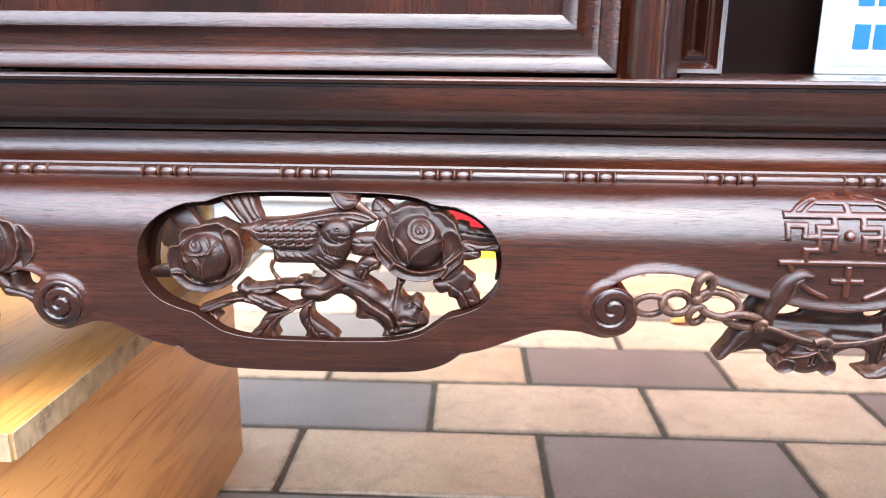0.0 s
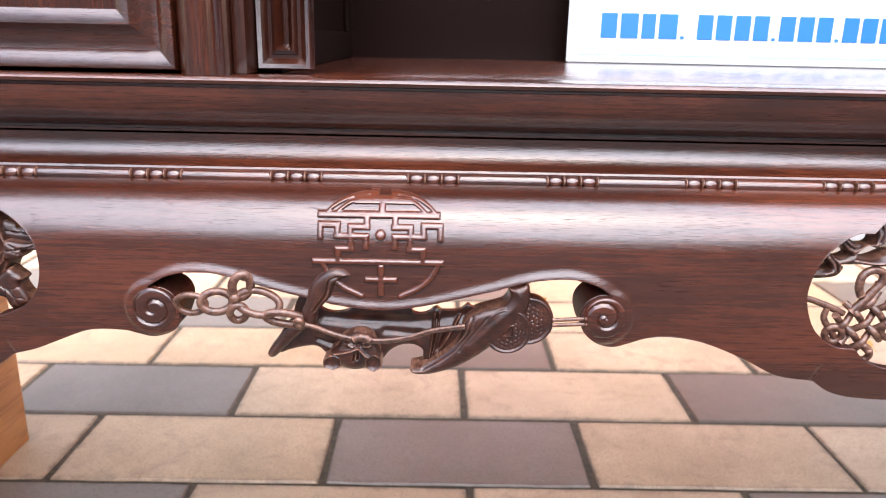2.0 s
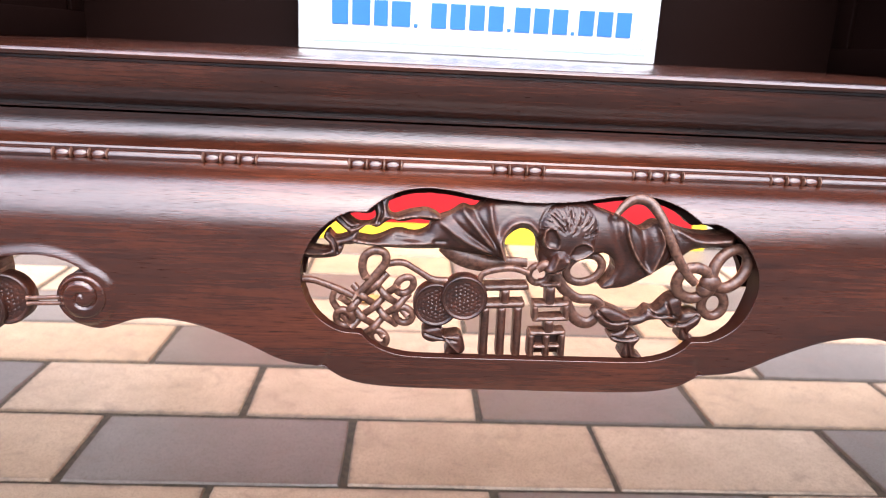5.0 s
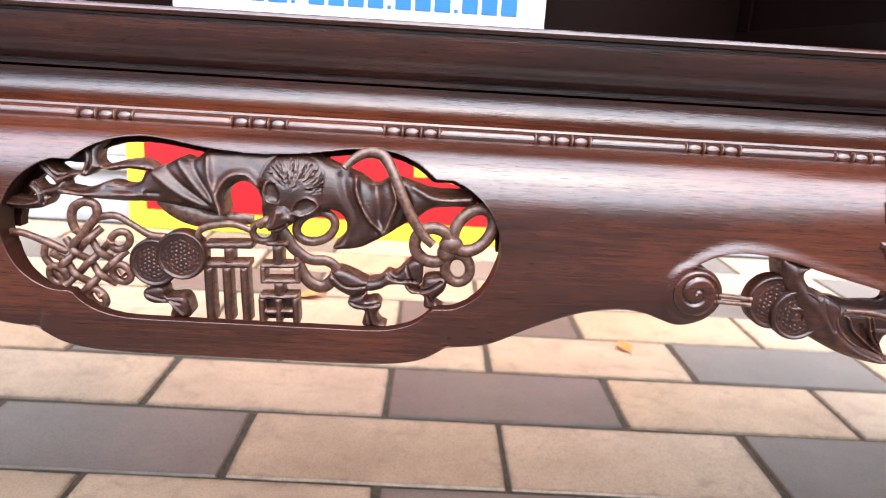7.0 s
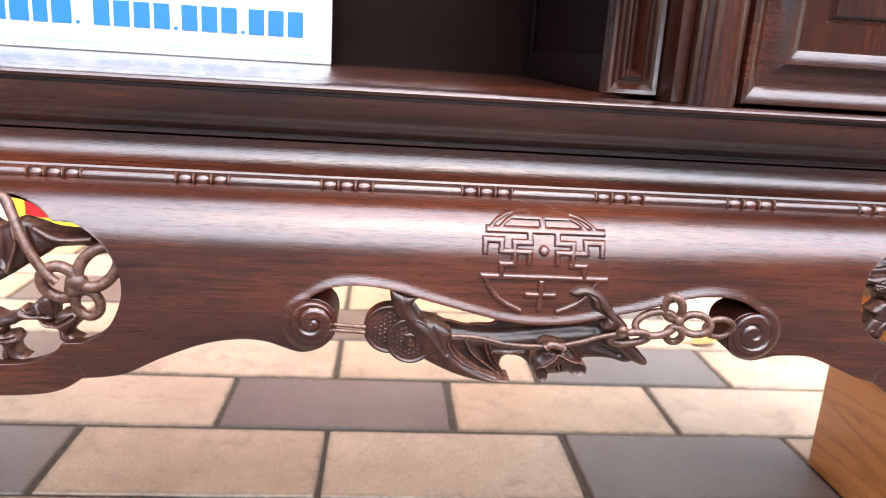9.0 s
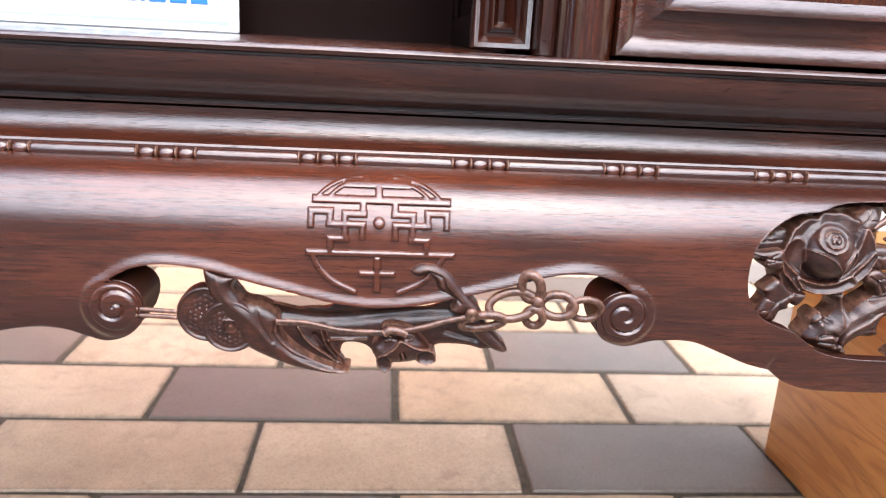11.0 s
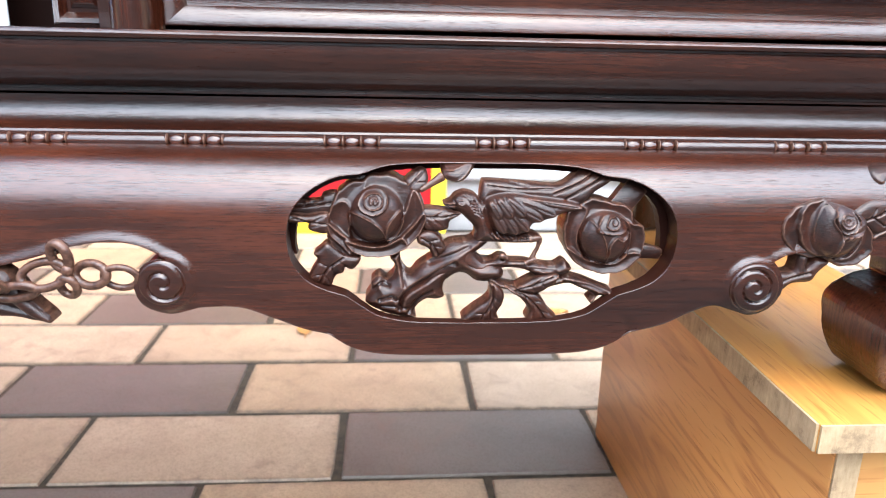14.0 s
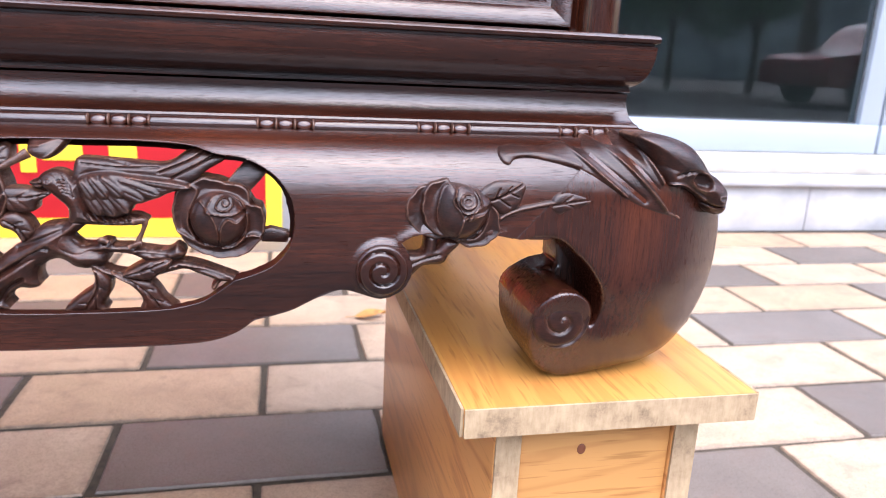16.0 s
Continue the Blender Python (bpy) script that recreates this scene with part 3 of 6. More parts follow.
def build_car():
    car = empty("parked_car", (11.0, -6.4, 0.0), "dark red parked car across the forecourt", "car")
    paint = plain("dark_red_car_paint", (0.16, 0.02, 0.02), 0.25, 0.3, 0.05, 3)
    side = [(-2.1, 0.32), (-2.12, 0.62), (-1.95, 0.80), (-1.1, 0.92), (-0.55, 1.32), (0.25, 1.42), (1.05, 1.34), (1.60, 0.98), (2.05, 0.90), (2.12, 0.60), (2.08, 0.32)]
    o = smooth_line(side, 5)
    n = len(o)
    rows = [(-0.80, 0.94), (-0.84, 0.98), (-0.6, 1.0), (0.6, 1.0), (0.84, 0.98), (0.80, 0.94)]
    verts = [(11.0 + x * s, -6.4 + y, 0.25 + (z - 0.25) * s) for y, s in rows for x, z in o]
    faces = [(r * n + i, r * n + i + 1, (r + 1) * n + i + 1, (r + 1) * n + i) for r in range(len(rows) - 1) for i in range(n - 1)]
    faces += [tuple(range(n))[::-1], tuple(range((len(rows) - 1) * n, len(rows) * n))]
    body = part("body", to_mesh("car_body", verts, faces, 40), paint, car)
    win = plain("tinted_car_window", (0.01, 0.012, 0.014), 0.08, 0, 0.02, 2)
    for s in (1, -1):
        v = [(11.0 + x, -6.4 + s * 0.835, z) for x, z in ((-0.85, 0.96), (-0.42, 1.26), (0.25, 1.33), (0.95, 1.25), (1.35, 0.98))]
        v += [(x, y + s * 0.012, z) for x, y, z in v]
        f = [(0, 1, 2, 3, 4), (9, 8, 7, 6, 5)] + [(i, (i + 1) % 5, (i + 1) % 5 + 5, i + 5) for i in range(5)]
        part("side_window", to_mesh("side_window", v, f, 30), win, body)
    for x in (-1.3, 1.3):
        for s in (1, -1):
            c = (11.0 + x, -6.4 + s * 0.78, 0.32)
            wheel = part("wheel", to_mesh("tyre", *tube([(c[0], c[1] - 0.1, c[2]), (c[0], c[1], c[2]), (c[0], c[1] + 0.1, c[2])], [0.31, 0.32, 0.31], 28, 3)), RUBBER, car)
            part("rim", to_mesh("rim", *ball((c[0], c[1] + s * 0.09, c[2]), 0.2, 0.025, 0.2, 20, 8)), FRAME_WHITE, wheel)


build_car()


# ---- the carved cabinet ----
cabinet = empty("carved_cabinet", (0.0, 0.30, 0.343),
                "dark lacquered rosewood low cabinet with pierced carved apron and scroll feet", "cabinet")

FACE = smooth_line([(0.372, -0.001), (0.385, -0.004), (0.405, -0.007), (0.43, -0.0092), (0.457, -0.0094), (0.478, -0.0084), (0.491, -0.0066),
                    (0.4995, -0.0036), (0.5065, 0.0008), (0.5122, 0.0068), (0.5166, 0.0150), (0.5202, 0.0270), (0.525, 0.045), (0.530, 0.060)], 6)


def face_y(z):
    """The bulging front of the apron at a height."""
    return np.interp(z, FACE[:, 0], FACE[:, 1])


RIGHT_EDGE = (
    [(0, 0.380), (0.06, 0.380), (0.093, 0.3815), (0.112, 0.386), (0.126, 0.395)],
    [(0.126, 0.395), (0.152, 0.399), (0.178, 0.412), (0.205, 0.423), (0.228, 0.4272), (0.245, 0.4262), (0.257, 0.4222), (0.268, 0.4192), (0.2795, 0.4222),
     (0.2885, 0.4310), (0.2910, 0.4420), (0.2865, 0.4515), (0.2775, 0.4560), (0.2690, 0.4545)],
    [(0.2690, 0.4545), (0.2755, 0.4593), (0.2840, 0.4638), (0.2950, 0.4666), (0.3080, 0.4670), (0.3270, 0.4646), (0.3520, 0.4578), (0.3750, 0.4521), (0.4000, 0.4464), (0.4245, 0.4441),
     (0.4500, 0.4464), (0.4750, 0.4521), (0.4980, 0.4578), (0.5220, 0.4650), (0.5400, 0.4678), (0.5540, 0.4673), (0.5650, 0.4643), (0.5735, 0.4598), (0.5800, 0.4550)],
    [(0.5800, 0.4550), (0.5715, 0.4565), (0.5625, 0.4525), (0.5575, 0.4430), (0.5580, 0.4330), (0.5640, 0.4255), (0.5760, 0.4218), (0.5870, 0.4240), (0.5970, 0.4262), (0.6190, 0.4258),
     (0.640, 0.418), (0.657, 0.411), (0.673, 0.4068)],
    [(0.673, 0.4068), (0.686, 0.3978), (0.704, 0.3926), (0.735, 0.391), (0.77, 0.391), (0.805, 0.391), (0.836, 0.3926), (0.854, 0.3978), (0.867, 0.4068)],
    [(0.867, 0.4068), (0.888, 0.4125), (0.905, 0.421), (0.920, 0.426), (0.934, 0.4225), (0.946, 0.4195), (0.959, 0.426), (0.964, 0.438),
     (0.961, 0.449), (0.956, 0.456)],
    [(0.956, 0.456), (0.966, 0.461), (0.985, 0.4625), (1.015, 0.461), (1.032, 0.458)],
    [(1.032, 0.458), (1.060, 0.460), (1.085, 0.488), (1.100, 0.5195)],
)
BIRD_HALF = [[(0.0, 0.5140), (0.030, 0.5140), (0.052, 0.5132), (0.064, 0.5118), (0.0735, 0.5090), (0.078, 0.5078)],
             [(0.078, 0.5078), (0.092, 0.5062), (0.105, 0.5005), (0.1145, 0.4925), (0.1205, 0.4820), (0.1220, 0.4680), (0.1190, 0.4540), (0.1105, 0.4430), (0.0990, 0.4368), (0.0865, 0.4328)],
             [(0.0865, 0.4328), (0.0755, 0.4250), (0.0655, 0.4190), (0.047, 0.4150), (0.020, 0.4138), (0.0, 0.4138)]]
MID_HALF = [[(0.0, 0.5085), (0.02, 0.5093), (0.035, 0.5108), (0.053, 0.5132), (0.069, 0.5142), (0.084, 0.5125), (0.096, 0.5082), (0.104, 0.5030), (0.1075, 0.5000)],
            [(0.1075, 0.5000), (0.118, 0.4998), (0.129, 0.4945), (0.1395, 0.4850), (0.1465, 0.4720), (0.1488, 0.4590), (0.1465, 0.4465), (0.1405, 0.4340), (0.1315, 0.4255), (0.1215, 0.4208), (0.1095, 0.4198)],
            [(0.1095, 0.4198), (0.1050, 0.4145), (0.0970, 0.4090), (0.0860, 0.4052), (0.072, 0.4036), (0.04, 0.4034), (0.0, 0.4034)]]


def opening(half, cx):
    right = joined(*half, per=8)
    left = right[::-1] * (-1, 1)
    return np.vstack([right, left]) + (cx, 0)


def apron_outline():
    right = joined(*RIGHT_EDGE, per=8)
    right = np.vstack([right, [(1.100, 0.5195)]])
    return np.vstack([right, right[::-1][:-1] * (-1, 1)])


def smooth_step(t):
    t = np.clip(t, 0, 1)
    return t * t * (3 - 2 * t)


APRON = apron_outline()
OPENINGS = [opening(MID_HALF, 0.0070), opening(BIRD_HALF, 0.77), opening(BIRD_HALF, -0.7685)]


def build_apron():
    def field(X, Z):
        d = signed(X, Z, APRON)
        for o in OPENINGS:
            d = np.maximum(d, -signed(X, Z, o))
        return d

    def front(x, z, d):
        ax = np.abs(np.abs(x) - 0.4245)
        # the edge of each arch flares forwards into a rounded lip that winds into the scrolls
        arch = np.clip((0.185 - ax) / 0.030, 0, 1) * np.clip((z - 0.424) / 0.010, 0, 1) * (z < 0.492)
        spray = np.clip(1 - np.abs(np.abs(x) - 0.975) / 0.060, 0, 1) ** 0.5 * np.clip((z - 0.424) / 0.010, 0, 1) * (z < 0.492)
        lip = -0.0021 * np.maximum(arch, spray) * np.exp(-(d / 0.0042) ** 2)
        for cx, cz in ((0.2755, 0.4408), (0.5735, 0.4425), (0.9448, 0.4382)):
            lip = np.minimum(lip, -0.0023 * smooth_step((0.0215 - np.hypot(np.abs(x) - cx, z - cz)) / 0.0045))
        # a short notch sets off the rim under each panel
        for cx, hw, zc in ((0.0, 0.126, 0.395), (0.77, 0.097, 0.404), (-0.77, 0.097, 0.404)):
            lip = lip + 0.0016 * np.exp(-((np.abs(x - cx) - hw - 0.35 * (zc - z)) / 0.0016) ** 2) * np.clip((zc + 0.014 - z) / 0.006, 0, 1)
        return face_y(z) + lip

    def back(x, z, d):
        """Thick behind the arches and the legs, thin round the pierced panels."""
        ax = np.abs(x)
        panel = np.maximum(smooth_step((0.205 - ax) / 0.030), smooth_step((0.175 - np.abs(ax - 0.77)) / 0.030))
        return face_y(z) + 0.009 + 0.026 * smooth_step((z - 0.410) / 0.040) * (1 - 0.66 * panel)

    v, f = plate(field, (-1.104, 1.104, 0.376, 0.522), 0.0017, front, back)
    me = to_mesh("apron", v, f, 50)
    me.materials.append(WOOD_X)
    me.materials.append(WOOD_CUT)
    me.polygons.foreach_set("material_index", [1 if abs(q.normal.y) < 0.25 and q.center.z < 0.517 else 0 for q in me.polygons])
    part("apron", me, WOOD_X, cabinet, "bulging apron with cusped openings and scrolled lower edge")


build_apron()


def build_rims():
    """The eased edges of the openings and of the lower outline."""
    def edge(line, closed):
        keep = [line[0]]
        for q in line[1:]:
            if np.linalg.norm(q - keep[-1]) > 0.0012:
                keep.append(q)
        return tube([(x, float(face_y(z)) + 0.0004, z) for x, z in keep], 0.0005, 8, 1, 1.0, closed)

    for o in OPENINGS:
        part("rim", to_mesh("rim", *edge(o, True), 80), WOOD_X, cabinet, "eased edge of a cusped opening")
    lower = joined(*RIGHT_EDGE[:-1], per=8)
    lower = np.vstack([lower[::-1][:-1] * (-1, 1), lower])
    part("rim", to_mesh("rim", *edge(lower, False), 80), WOOD_X, cabinet, "eased lower edge of the apron")


build_rims()


def build_inset_frames():
    """The board behind each opening that carries the pierced carving; it shows as a narrow dark frame, widest above."""
    for o in OPENINGS:
        lo, hi = o.min(0) - 0.006, o.max(0) + 0.006

        def field(X, Z, o=o):
            d = signed(X, Z, o)
            inner = 0.0052 * np.clip((Z - 0.446) / 0.030, 0, 1) - 0.0006
            return np.where(inner < 0.0006, 1.0, np.maximum(d - 0.003, -(d + inner)))

        v, f = plate(field, (lo[0], hi[0], lo[1], hi[1]), 0.0014, lambda x, z, d: np.maximum(face_y(z), 0) + 0.013, lambda x, z, d: np.maximum(face_y(z), 0) + 0.0215)
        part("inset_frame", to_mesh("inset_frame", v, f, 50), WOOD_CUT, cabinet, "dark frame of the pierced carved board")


build_inset_frames()


def volute(cx, cz, y, r, turns=2.1, hand=1, rise=0.004, start=0.0):
    """A round boss with a spiral groove cut into it."""
    nr, na = 26, 56
    verts, faces = [], []
    for i in range(nr + 1):
        q = i / nr
        for k in range(na):
            a = 2 * math.pi * k / na
            ph = (q * turns - hand * a / (2 * math.pi) + start) % 1.0
            groove = math.exp(-((ph - 0.5) / 0.13) ** 2) * (0.15 + 0.85 * min(1, q * 4)) * (1 - max(0, (q - 0.88) / 0.12))
            dome = rise * (1 - q * q * 0.55) * (1 if q < 0.93 else 1 - ((q - 0.93) / 0.07) ** 2 * 0.8)
            h = dome - 0.0019 * groove * (r / 0.018)
            verts.append((cx + r * q * math.cos(a), y - h, cz + r * q * math.sin(a)))
    for i in range(nr):
        for k in range(na):
            l = (k + 1) % na
            faces.append((i * na + k, i * na + l, (i + 1) * na + l, (i + 1) * na + k))
    n = len(verts)
    for k in range(na):
        a = 2 * math.pi * k / na
        verts.append((cx + r * math.cos(a), y + 0.020, cz + r * math.sin(a)))
    for k in range(na):
        l = (k + 1) % na
        faces.append((nr * na + k, nr * na + l, n + l, n + k))
    faces.append(tuple(n + k for k in range(na))[::-1])
    return verts, faces


for cx, cz, hand in ((0.2755, 0.4408, 1), (0.5735, 0.4425, -1)):
    part("volute", to_mesh("volute", *volute(cx, cz, -0.0118, 0.0142, 1.7, -hand, 0.0026)), WOOD_X, cabinet, "carved spiral scroll", mirror=True)
part("volute", to_mesh("volute", *volute(0.9448, 0.4382, -0.0115, 0.0165, 2.3, 1, 0.0030)), WOOD_X, cabinet, "carved spiral scroll", mirror=True)


# ---- mouldings above the apron ----
def around(profile):
    path = [((-1.129, 0.62), (-0.3, 0)), ((-1.129, 0.07), (-0.3, -1)), ((1.129, 0.07), (0.3, -1)), ((1.129, 0.62), (0.3, 0))]
    return swept(profile, path)


def out(points):
    return [(0.07 - y, z) for y, z in points]


LIP = [(0.072, 0.5900), (0.037, 0.5900), (0.0345, 0.5893), (0.0332, 0.5875), (0.0335, 0.5858), (0.0350, 0.5846), (0.0385, 0.5842), (0.0390, 0.5825)]
CYMA = [(0.0362, 0.5823), (0.0363, 0.578), (0.0376, 0.572), (0.0405, 0.5655), (0.046, 0.5595), (0.053, 0.5555), (0.0575, 0.5542)]
NECK = [(0.0603, 0.5485), (0.0604, 0.5450), (0.0600, 0.5415), (0.0590, 0.5380), (0.0570, 0.5345), (0.0540, 0.5312), (0.0505, 0.5288), (0.0480, 0.5277)]
part("top_moulding", to_mesh("top_moulding", *around(out(LIP) + [(0.07 - a, b) for a, b in smooth_line(CYMA, 6)] +
                                                   out([(0.0592, 0.5537), (0.0592, 0.5522), (0.0578, 0.5519), (0.0578, 0.5503), (0.0600, 0.5499), (0.0640, 0.5498)])), 45),
     WOOD_X, cabinet, "projecting cyma moulding with a thin rounded lip")
part("neck_moulding", to_mesh("neck_moulding", *around([(0.07 - 0.075, 0.5496)] + [(0.07 - a, b) for a, b in smooth_line(NECK, 7)] +
                                                    out([(0.0462, 0.5276), (0.0455, 0.5262), (0.0450, 0.5262), (0.0452, 0.5180), (0.075, 0.5175)])), 45),
     WOOD_X, cabinet, "hollow neck moulding")


def rod(x0, x1, y, z, r):
    return tube([(x0, y, z), ((x0 + x1) / 2, y, z), (x1, y, z)], r, 12, 2)


BEAD_X = [0.0, 0.0975, 0.195, 0.293, 0.391, 0.487, 0.585, 0.686, 0.786, 0.887, 0.992, 1.093]
BEAD_X = [-x for x in BEAD_X[:0:-1]] + BEAD_X


def build_beads():
    """The strip of long reeds and triple beads."""
    strip = part("bead_strip", boxed(-1.136, 1.136, 0.0440, 0.0452, 0.5186, 0.5260), WOOD_X, cabinet, "narrow strip of reeds and beads")
    v, f = ball((0, 0, 0), 0.0056, 0.0024, 0.0040, 16, 10)
    c, q = math.cos(0.6), math.sin(0.6)
    one = to_mesh("bead", [(a, c * b + q * h, -q * b + c * h) for a, b, h in v], f)
    ring = to_mesh("ring", *ball((0, 0, 0), 0.0011, 0.0036, 0.0038, 10, 6))
    y, z = 0.0432, 0.5222
    for i, x in enumerate(BEAD_X):
        for k in (-1, 0, 1):
            ob = part("bead", one, WOOD_X, strip)
            ob.location = (x + k * 0.0118, y, z)
        for k in (-1.5, -0.5, 0.5, 1.5):
            ob = part("ring", ring, CARVED, strip)
            ob.location = (x + k * 0.0118, y, z)
        if i + 1 < len(BEAD_X):
            a, b = x + 0.0190, BEAD_X[i + 1] - 0.0190
            part("reed", to_mesh("reed", *tube([(a, y, z), (a + 0.0015, y, z), ((a + b) / 2, y, z), (b - 0.0015, y, z), (b, y, z)],
                                                [0.0022, 0.0036, 0.0037, 0.0036, 0.0022], 14, 3, 0.6, False, [-0.62] * 5)), WOOD_X, strip)
    for s in (1, -1):
        a, b = s * 1.1125, s * 1.1375
        part("reed", to_mesh("reed", *tube([(min(a, b), y, z), ((a + b) / 2, y, z), (max(a, b), y, z)], 0.0036, 14, 2, 0.6, False, [-0.62] * 3)), WOOD_X, strip)
        part("side_strip", to_mesh("side_strip", *tube([(s * 1.1375, 0.044, z), (s * 1.1375, 0.3, z), (s * 1.1375, 0.6, z)], 0.0034, 12, 2)), WOOD_Y, strip)


build_beads()

# ---- the body over the shelf ----
part("shelf_board", boxed(-1.102, 1.102, 0.0724, 0.584, 0.5790, 0.5892, bevel=0.0008), WOOD_X, cabinet, "polished shelf floor")
part("under_frame", boxed(-1.06, 1.06, 0.09, 0.58, 0.525, 0.578), WOOD_X, cabinet)
part("back_board", boxed(-1.10, 1.10, 0.585, 0.600, 0.560, 0.8055), WOOD_INNER, cabinet, "back board of the open shelf with shade in its colour")
part("cabinet_top", boxed(0.47, 1.13, 0.030, 0.61, 0.806, 0.835, bevel=0.006), WOOD_X, cabinet, "top board over the closed side cupboard", mirror=True)


def post_mesh(x0, x1, y0):
    """A post with a rounded front."""
    w = x1 - x0
    prof = []
    for k in range(15):
        a = math.pi * k / 14
        prof.append(((x0 + x1) / 2 - 0.40 * w * math.cos(a), y0 + 0.016 - 0.016 * math.sin(a)))
    prof = [(x0, y0 + 0.060), (x0, y0 + 0.020), (x0 + 0.002, y0 + 0.018)] + prof + [(x1 - 0.002, y0 + 0.018), (x1, y0 + 0.020), (x1, y0 + 0.060)]
    verts = [(x, y, 0.5902) for x, y in prof] + [(x, y, 0.8055) for x, y in prof]
    k = len(prof)
    faces = [(i, (i + 1) % k, (i + 1) % k + k, i + k) for i in range(k)] + [tuple(range(k))[::-1], tuple(range(k, 2 * k))]
    return to_mesh("post", verts, faces, 30)


part("post", post_mesh(0.5335, 0.5675, 0.038), WOOD_Z, cabinet, "upright post with rounded front", mirror=True)
part("post", post_mesh(1.0825, 1.1195, 0.040), WOOD_Z, cabinet, "upright corner post with rounded front", mirror=True)


part("post_strip", boxed(0.5235, 0.5333, 0.0660, 0.1120, 0.5902, 0.8055, bevel=0.0010), WOOD_Z, cabinet, "flat strip beside the post", mirror=True)


def framed(x0, x1, z0, z1, profile):
    """A mitred frame moulding round a rectangle: profile points are (inward, y)."""
    k = len(profile)
    verts, faces = [], []
    for sx, sz in ((0, 0), (1, 0), (1, 1), (0, 1)):
        for w, y in profile:
            verts.append(((x1 - w) if sx else (x0 + w), y, (z1 - w) if sz else (z0 + w)))
    for c in range(4):
        d = (c + 1) % 4
        for j in range(k - 1):
            faces.append((c * k + j, d * k + j, d * k + j + 1, c * k + j + 1))
    return verts, faces


def build_door():
    x0, x1, z0, z1 = 0.5685, 1.0805, 0.5925, 0.802
    prof = [(0.0, 0.075), (0.0, 0.0535), (0.0008, 0.0520), (0.0022, 0.0521), (0.0118, 0.0580), (0.0130, 0.0600), (0.0160, 0.0608), (0.0210, 0.0595), (0.0255, 0.0565),
            (0.0285, 0.0530), (0.0295, 0.0522), (0.0312, 0.0525), (0.0392, 0.0574), (0.0400, 0.0640), (0.0400, 0.0750)]
    doors = part("door", to_mesh("door_frame", *framed(x0, x1, z0, z1, prof), 30), WOOD_X, cabinet, "closed door with mitred moulded frame", mirror=True)
    a, b, c, d = x0 + 0.0395, x1 - 0.0395, z0 + 0.0395, z1 - 0.0395
    prof2 = [(0.0, 0.066), (0.0, 0.0632), (0.020, 0.0632), (0.0215, 0.0650), (0.0235, 0.0650), (0.0260, 0.0612), (0.0275, 0.0608)]
    v, f = framed(a, b, c, d, prof2)
    k = len(prof2)
    f = f + [tuple(i * k + k - 1 for i in range(4))]
    part("panel", to_mesh("door_panel", v, f, 30), WOOD_Z, doors, "raised panel with upright striped grain", mirror=True)


build_door()


def build_niche():
    """The narrow framed slips and walls beside the open shelf."""
    x0, x1, z0, z1 = 0.4830, 0.5232, 0.5925, 0.802
    prof = [(0.0, 0.1122), (0.0, 0.0960), (0.001, 0.0945), (0.0040, 0.0955), (0.0080, 0.1005), (0.0105, 0.1005), (0.0130, 0.0970), (0.0140, 0.0965), (0.0175, 0.1020),
            (0.0180, 0.1090)]
    v, f = framed(x0, x1, z0, z1, prof)
    k = len(prof)
    f = f + [tuple(i * k + k - 1 for i in range(4))]
    part("side_slip", to_mesh("side_slip", v, f, 30), WOOD_Z, cabinet, "narrow framed slip beside the open shelf", mirror=True)
    walls = part("niche_wall", boxed(0.515, 0.5235, 0.1125, 0.5845, 0.5895, 0.8055), WOOD_INNER, cabinet, "side wall of the open shelf with shade in its colour", mirror=True)
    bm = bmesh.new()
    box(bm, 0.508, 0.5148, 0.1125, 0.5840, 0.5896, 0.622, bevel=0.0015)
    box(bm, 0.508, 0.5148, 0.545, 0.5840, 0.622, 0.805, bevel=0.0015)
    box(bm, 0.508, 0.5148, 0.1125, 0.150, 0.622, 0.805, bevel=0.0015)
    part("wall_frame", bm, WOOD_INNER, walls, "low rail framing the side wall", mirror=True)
    part("end_panel", boxed(1.090, 1.100, 0.101, 0.584, 0.5895, 0.8055), WOOD_Z, cabinet, "side panel of the cabinet", mirror=True)


build_niche()

# ---- scroll feet ----
LEG_OUT = ([(1.032, 0.458), (1.060, 0.488), (1.090, 0.5195)],
           [(1.090, 0.5195), (1.120, 0.5240), (1.150, 0.5175), (1.178, 0.505), (1.200, 0.486), (1.215, 0.462), (1.221, 0.436), (1.217, 0.404),
            (1.202, 0.376), (1.180, 0.354), (1.152, 0.3435)],
           [(1.152, 0.3435), (1.110, 0.3432), (1.082, 0.3435)])
LEG_ROLL = [(1.082, 0.3435), (1.065, 0.353), (1.0540, 0.371), (1.0500, 0.386), (1.0505, 0.401), (1.0570, 0.4130), (1.0680, 0.4195), (1.0800, 0.4185), (1.0895, 0.4120), (1.0948, 0.402), (1.0945, 0.391)]
LEG_FRONT_IN = [(1.0945, 0.391), (1.0975, 0.394), (1.0995, 0.403), (1.0970, 0.418), (1.0870, 0.4345), (1.0750, 0.4465), (1.0600, 0.4570), (1.032, 0.458)]
LEG_BODY_IN = [(1.082, 0.3435), (1.068, 0.353), (1.057, 0.372), (1.0505, 0.393), (1.0505, 0.404), (1.056, 0.412)]
LEG_BODY_TOP = [(1.056, 0.412), (1.070, 0.420), (1.084, 0.4235)]
LEG_BODY_UP = [(1.084, 0.4235), (1.082, 0.440), (1.072, 0.455), (1.055, 0.460), (1.032, 0.458)]


